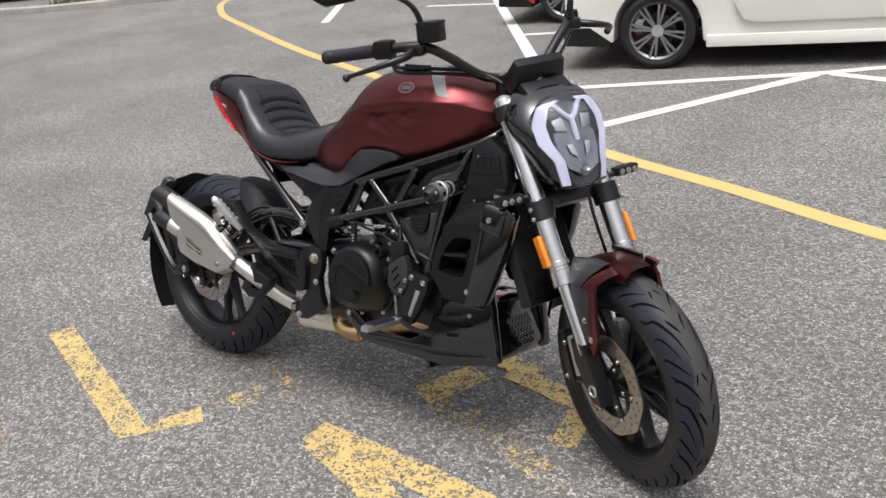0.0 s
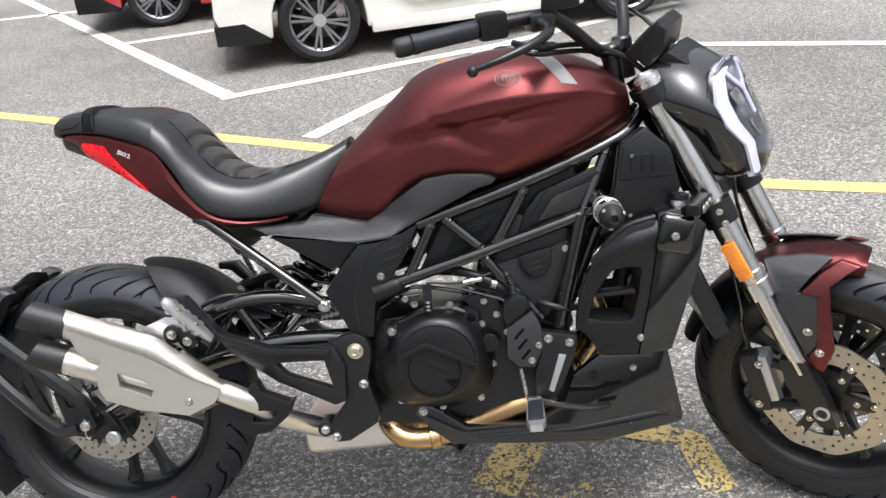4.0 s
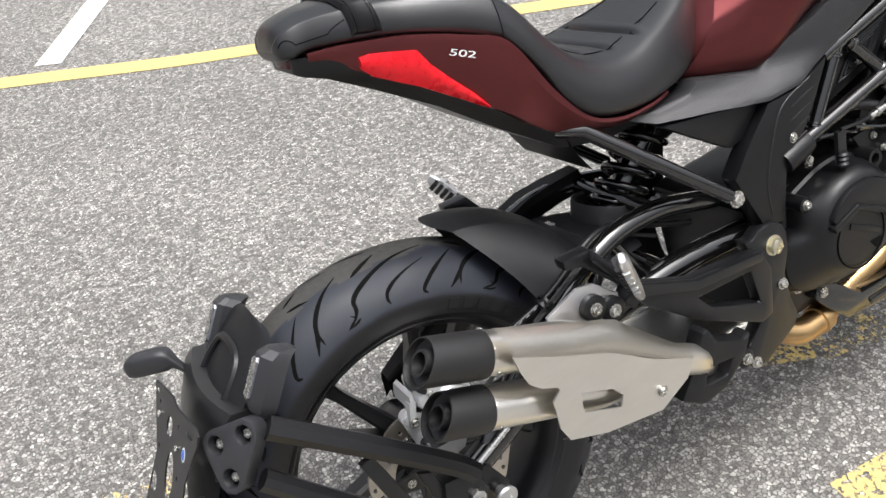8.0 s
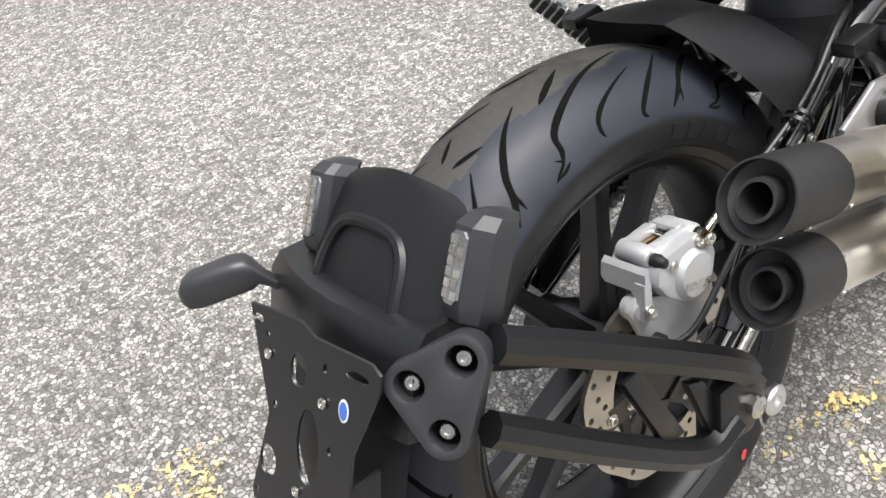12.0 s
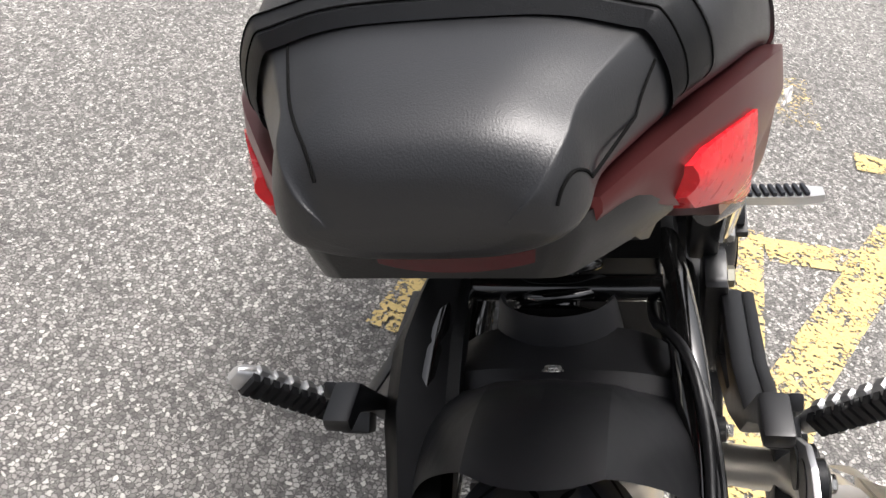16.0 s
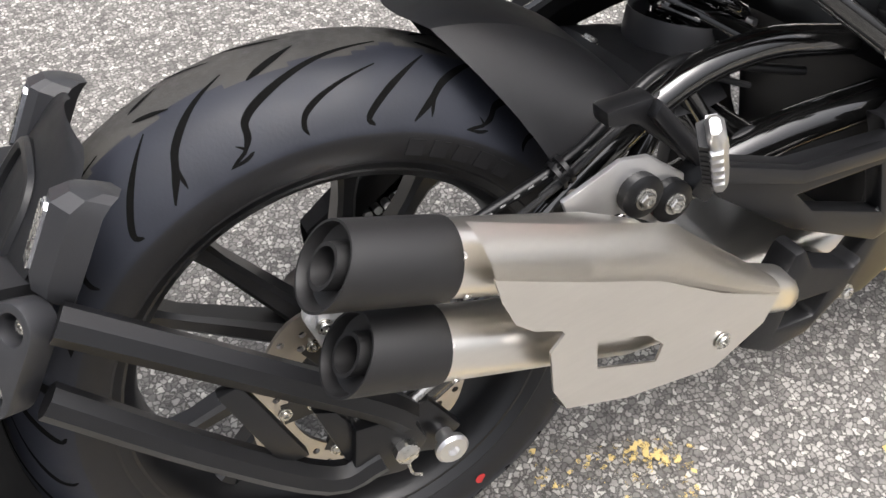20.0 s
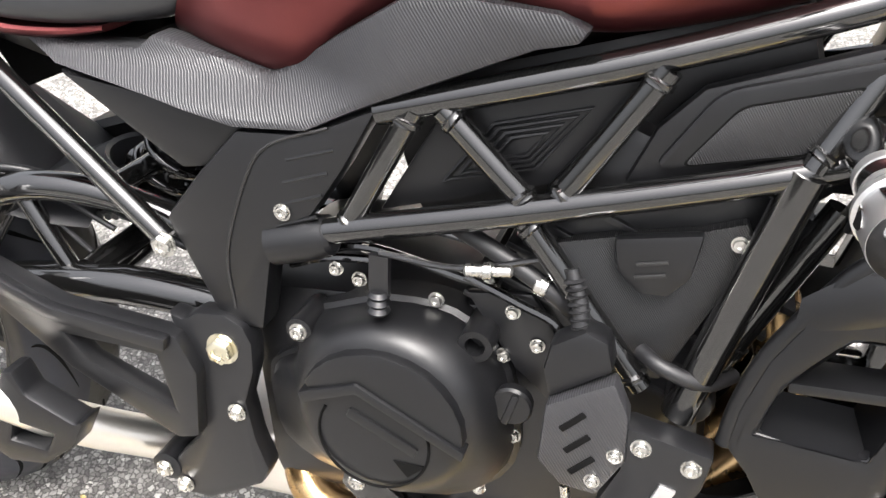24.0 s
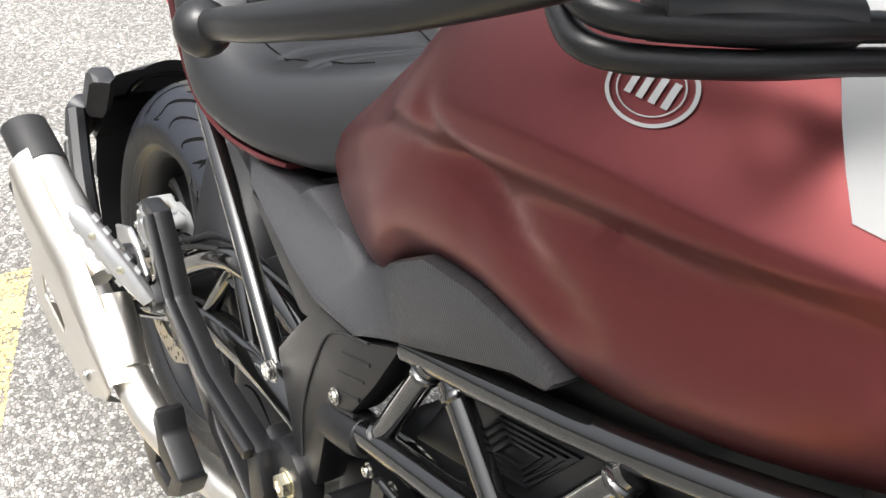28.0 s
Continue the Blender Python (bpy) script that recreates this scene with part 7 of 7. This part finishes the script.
for s in (-1, 1):
    spart("bar_riser", lathe([(0.02, 0), (0.02, 0.06), (0.022, 0.062), (0.022, 0.085), (0.018, 0.09)], (1.225, s * 0.045, 0.99), (-0.1, 0, 1), 18), M_SATIN, bar)
    d = (Vector((0.95, s * 0.425, 1.168)) - Vector((1.1, s * 0.303, 1.18))).normalized()
    g = spart("grip", lathe([(0.017, 0.0), (0.0185, 0.002)] + [(0.0182 if k % 2 else 0.0172, 0.006 + 0.005 * k) for k in range(22)] + [(0.0195, 0.12), (0.0195, 0.124), (0.0165, 0.126)], Vector((1.1, s * 0.303, 1.18)) + d * 0.06, d, 20), M_RUBBER, label="black rubber grip")
    spart("bar_end", lathe([(0.0165, 0.186), (0.0185, 0.19), (0.0185, 0.212), (0.015, 0.218), (0.008, 0.218)], Vector((1.1, s * 0.303, 1.18)), d, 20), M_MATT, g, "black bar end weight")
    sw = spart("switch_housing", block(Vector((1.1, s * 0.303, 1.18)) + d * 0.03, (0.055, 0.042, 0.05), (0, 0, s * -38), 0.008), M_PLASTIC, label="black switch housing")
    for k in range(3):
        spart("switch", block(Vector((1.085 - 0.0 * k, s * (0.308 + 0.012 * k), 1.192 - 0.014 * k)), (0.012, 0.014, 0.008), (0, 0, s * -38), 0.002), M_MATT, sw)
    lp = Vector((1.145, s * 0.275, 1.172))
    lv = spart("brake_lever" if s < 0 else "clutch_lever", tube([lp, (1.188, s * 0.318, 1.164), (1.176, s * 0.38, 1.151), (1.135, s * 0.425, 1.137), (1.095, s * 0.448, 1.126)], [0.012, 0.0105, 0.0085, 0.0068, 0.0058], 14), M_SATIN, label="black hand lever with a ball end")
    spart("lever_ball", lathe([(0.011 * math.sin(math.pi * q / 8), -0.011 * math.cos(math.pi * q / 8)) for q in range(9)], (1.088, s * 0.452, 1.123), (0, 1, 0), 20), M_SATIN, lv)
    spart("lever_perch", block(lp + Vector((0.005, -s * 0.01, 0.0)), (0.05, 0.05, 0.032), (0, 0, s * -38), 0.008), M_SATIN, lv)
    mir = spart("mirror", tube([(1.16, s * 0.25, 1.19), (1.165, s * 0.252, 1.24), (1.16, s * 0.275, 1.29), (1.14, s * 0.33, 1.325), (1.12, s * 0.4, 1.34)], [0.011, 0.009, 0.007, 0.006, 0.006], 10), M_SATIN, label="black rear view mirror on a stem")
    spart("mirror_head", loft([[Vector((1.11 + dx, s * (0.45 + y * k), 1.345 + z * k)) for y, z in ((-0.075, 0.0), (-0.05, 0.032), (0.02, 0.038), (0.07, 0.02), (0.078, -0.01), (0.04, -0.035), (-0.04, -0.03))] for dx, k in ((0.022, 0.5), (0.012, 0.9), (-0.006, 1.0), (-0.008, 0.94))]), M_PLASTIC, mir)
res = spart("brake_reservoir", block((1.185, -0.235, 1.215), (0.06, 0.058, 0.05), (0, 0, 30), 0.006), M_PLASTIC, label="black brake fluid reservoir")
spart("reservoir_cap", block((1.185, -0.235, 1.241), (0.062, 0.06, 0.006), (0, 0, 30), 0.002), M_SATIN, res)
for pts in (
            [(1.11, 0.3, 1.16), (1.17, 0.22, 1.12), (1.26, 0.12, 1.09), (1.32, 0.06, 1.02), (1.33, 0.05, 0.86)],):
    spart("control_cable", tube(pts, 0.0052, 8), M_GLOSS, label="black control cable")

for dz, r in ((0.0, 0.0052), (0.012, 0.0056)):
    part("control_cable", tube([(1.0, -0.27, 1.085), (1.022, -0.282, 1.066 + dz), (1.046, -0.283, 1.06 + dz), (1.068, -0.24, 1.06 + dz), (1.09, -0.17, 1.062 + dz), (1.15, -0.1, 1.06 + dz), (1.23, -0.07, 1.04), (1.3, -0.06, 0.97), (1.33, -0.06, 0.88)], r, 12), M_PLASTIC, root, "black control cable")
part("cable_sleeve", tube([(1.05, -0.27, 1.074), (1.062, -0.235, 1.073), (1.074, -0.2, 1.074)], 0.0095, 14), M_SIDEWALL, root, "black rubber cable sleeve")

# ---- marks on the tank ----


def surface_hit(x, y, z, lift):
    """The tank's skin straight out from its core through a place."""
    from_p = Vector((x, 0, 0.92))
    way = (Vector((x, y, z)) - from_p).normalized()
    ok, loc, nor, _ = tank.ray_cast(from_p, way)
    if not ok:
        return Vector((x, y, z))
    if nor.dot(way) < 0:
        nor = -nor
    return loc + nor * lift


bc0 = Vector((0.986, -0.187, 1.019))
for r0, r1, name in ((0.0235, 0.026, "badge_ring"), (0.0185, 0.0194, "badge_ring")):
    bm = bmesh.new()
    n = 48
    rr = [[surface_hit(bc0.x + math.cos(t) * r, bc0.y + 0.36 * math.sin(t) * r, bc0.z + 0.58 * math.sin(t) * r, 0.0012) for r in (r0, r1)] for t in (2 * math.pi * i / n for i in range(n + 1))]
    add_loft(bm, rr, False, False)
    part(name, bm, M_DECAL, tank, "pale printed ring of a badge")
bm = bmesh.new()
for i in range(4):
    a = -0.012 + 0.0075 * i
    add_loft(bm, [[surface_hit(bc0.x + a + dx, bc0.y + 0.36 * v, bc0.z + 0.58 * v, 0.0012) for dx in (0, 0.004)] for v in (-0.009, -0.003, 0.003, 0.009)], False, False)
part("badge_bars", bm, M_DECAL, tank, "plain pale bars in the badge")
for s in (-1, 1):
    bm = bmesh.new()
    add_loft(bm, [[surface_hit(0.97 + 0.12 * f ** 1.4 + (0.06 - 0.028 * f) * j / 4, s * (0.02 + 0.158 * f ** 0.8), 1.09 - 0.09 * f * f, 0.0012) for j in range(5)] for f in [i / 14 for i in range(15)]], False, False)
    part("tank_stripe", bm, M_DECAL, tank, "silver grey band across the tank")
bm = bmesh.new()
add_loft(bm, [[surface_hit(0.72 + 0.2 * f, -0.075 - 0.028 * f + dy, 1.03 + 0.04 * f, 0.0012) for dy in (0, 0.003)] for f in [i / 10 for i in range(11)]], False, False)
part("tank_pinstripe", bm, M_PALE, tank, "fine pale pinstripe")
part("warning_label", block(surface_hit(0.86, 0.06, 1.07, 0.0005), (0.05, 0.03, 0.001), (12, 4, 0), 0), M_AMBER, tank, "small orange and white warning label")
part("filler_cap", lathe([(0.042, -0.01), (0.042, 0.003), (0.036, 0.006), (0.01, 0.007)], (1.0, 0, 1.079), (0, 0, 1), 32), M_SATIN, root, "black fuel filler cap")

# ---- parked cars behind ----
def car(name, paint, m, label, rim_mat, front_over=0.72, base=2.3, length=3.65):
    """A small hatchback; its front is at -x, the side towards the viewer at y = 0."""
    body_root = tagged(new(name), label, "car")
    body_root.matrix_world = m
    xf, xr = 0.0, base
    def arch(cx):
        return [(cx + 0.33 * math.cos(t), 0.3 + 0.33 * math.sin(t)) for t in (math.pi - math.pi * i / 14 for i in range(15)) if 0.3 + 0.33 * math.sin(t) > 0.21]
    x0, x1 = -front_over, length - front_over
    lower = [(x0 + 0.06, 0.22), (xf - 0.335, 0.21)] + arch(xf) + [(xf + 0.335, 0.2), (xr - 0.335, 0.2)] + arch(xr) + [(xr + 0.335, 0.22), (x1 - 0.05, 0.26), (x1, 0.5), (x1 - 0.03, 0.85)]
    upper = [(x1 - 0.25, 1.4), (x1 - 0.9, 1.48), (xf + 0.85, 1.46), (xf + 0.25, 0.98), (x0 + 0.25, 0.86), (x0 + 0.02, 0.62), (x0, 0.4)]
    bm = prism(lower + upper, 0.0, 1.6, 0.02)
    for v in bm.verts:  # the cabin leans in, the flanks are slightly rounded
        if v.co.z > 0.85:
            k = (v.co.z - 0.85) * 0.28
            v.co.y = k + v.co.y * (1.6 - 2 * k) / 1.6
        v.co.y += 0.025 * (1 - min(1, abs(v.co.z - 0.6) / 0.4)) * (-1 if v.co.y < 0.8 else 1)
    body = part("body", bm, paint, body_root)
    part("sill", prism([(xf + 0.36, 0.16), (xf + 0.36, 0.25), (xr - 0.36, 0.25), (xr - 0.36, 0.16)], -0.035, 0.03, 0.015), paint, body)
    dr = part("door", prism([(xf + 0.6, 0.95), (xf + 0.55, 0.5), (xf + 0.62, 0.36), (xf + 0.72, 0.33), (xf + 1.7, 0.33), (xf + 1.78, 0.45), (xf + 1.8, 0.95)], -0.038, -0.02, 0.008), paint, body)
    part("window", prism([(xf + 0.78, 1.0), (xf + 1.0, 1.38), (xf + 1.75, 1.4), (xf + 1.8, 1.0)], 0.06, 0.075, 0.006), M_GLOSS, body)
    part("bumper_trim", prism([(x0 - 0.01, 0.2), (x0 - 0.01, 0.34), (x0 + 0.2, 0.34), (xf - 0.36, 0.22), (xf - 0.36, 0.18)], -0.012, 1.6, 0.01), M_PLASTIC, body)
    part("underside", block((base / 2, 0.8, 0.24), (base - 0.7, 1.4, 0.12), bev=0.02), M_CARDARK, body)
    for cx in (xf, xr):
        for yy, s in ((0.08, -1), (1.52, 1)):
            c = Vector((cx, yy, 0.29))
            w = part("wheel", lathe([(0.2, -0.07), (0.215, -0.085), (0.225, -0.08), (0.225, 0.08), (0.2, 0.07)], c, (0, 1, 0), 40, False), rim_mat, body_root)
            part("tyre", lathe([(0.215, -0.085), (0.25, -0.098), (0.28, -0.085), (0.29, -0.05), (0.29, 0.05), (0.28, 0.085), (0.25, 0.098), (0.215, 0.085)], c, (0, 1, 0), 48, False), M_SIDEWALL, w)
            part("hub_cap", lathe([(0.045, 0), (0.05, 0.005), (0.045, 0.015), (0.004, 0.02)], c + Vector((0, s * 0.06, 0)), (0, s, 0), 20), M_ALU, w)
            part("brake_drum", lathe([(0.13, 0), (0.13, 0.03), (0.05, 0.03)], c + Vector((0, s * 0.0, 0)), (0, s, 0), 24), M_SATIN, w)
            for k in range(16):
                t = 2 * math.pi * (k + (0.22 if k % 2 else -0.22)) / 16
                d, q = Vector((math.cos(t), 0, math.sin(t))), Vector((-math.sin(t), 0, math.cos(t)))
                part("spoke", loft([[c + d * r + q * a * 0.009 + Vector((0, s * (yy2 + b * 0.012), 0)) for a, b in ((-1, -1), (1, -1), (1, 1), (-1, 1))] for r, yy2 in ((0.045, 0.062), (0.12, 0.068), (0.205, 0.072))]), rim_mat, w)
    return body_root


car("parked_car", M_CARPAINT, pose(-0.18, 4.82, 0, 0, 0, 13), "white small hatchback parked behind the bays", M_RIMGREY)
car("parked_car", M_CARRED, pose(-1.95, 6.75, 0, 0, 0, 13), "red small hatchback parked beside the white car", M_RIMGREY)
car("parked_car", M_CARDARK, pose(-17.2, 9.2, 0, 0, 0, 22), "dark car parked far off by the kerb", M_RIMGREY, length=4.2, base=2.6)
# verge at the far edge
verge = [(-30, 4.0), (-13.2, 7.9), (-11.2, 8.9), (-8.5, 9.6), (-4.0, 14.0), (5, 20)]
bm = bmesh.new()
for a, b in zip(verge, verge[1:]):
    va, vb = Vector((*a, 0)), Vector((*b, 0))
    nrm = Vector((-(vb - va).y, (vb - va).x, 0)).normalized()
    add_loft(bm, [[p + nrm * dx + Vector((0, 0, dz)) for dx, dz in ((0, 0), (0.0, 0.1), (0.02, 0.12), (0.15, 0.12), (0.15, 0))] for p in (va, vb)])
tagged(part("kerb", bm, M_KERB, None), "grey concrete kerb at the car park's edge", "kerb", kind="structure")
bm = bmesh.new()
rng = random.Random(4)
for i in range(5000):
    k = rng.randrange(1, len(verge) - 1)
    a, b = Vector((*verge[k], 0)), Vector((*verge[k + 1], 0))
    nrm = Vector((-(b - a).y, (b - a).x, 0)).normalized()
    p = a.lerp(b, rng.random()) + nrm * rng.uniform(0.2, 2.5) + Vector((0, 0, 0.1))
    w = Vector((rng.uniform(-1, 1), rng.uniform(-1, 1), 0)) * 0.02
    h = rng.uniform(0.06, 0.2)
    bm.faces.new([bm.verts.new(q) for q in (p - w, p + w, p + Vector((rng.uniform(-0.05, 0.05), rng.uniform(-0.05, 0.05), h)))])
tagged(part("grass", bm, M_GRASS, None), "rough green grass on the verge behind the kerb", "grass", kind="stuff")
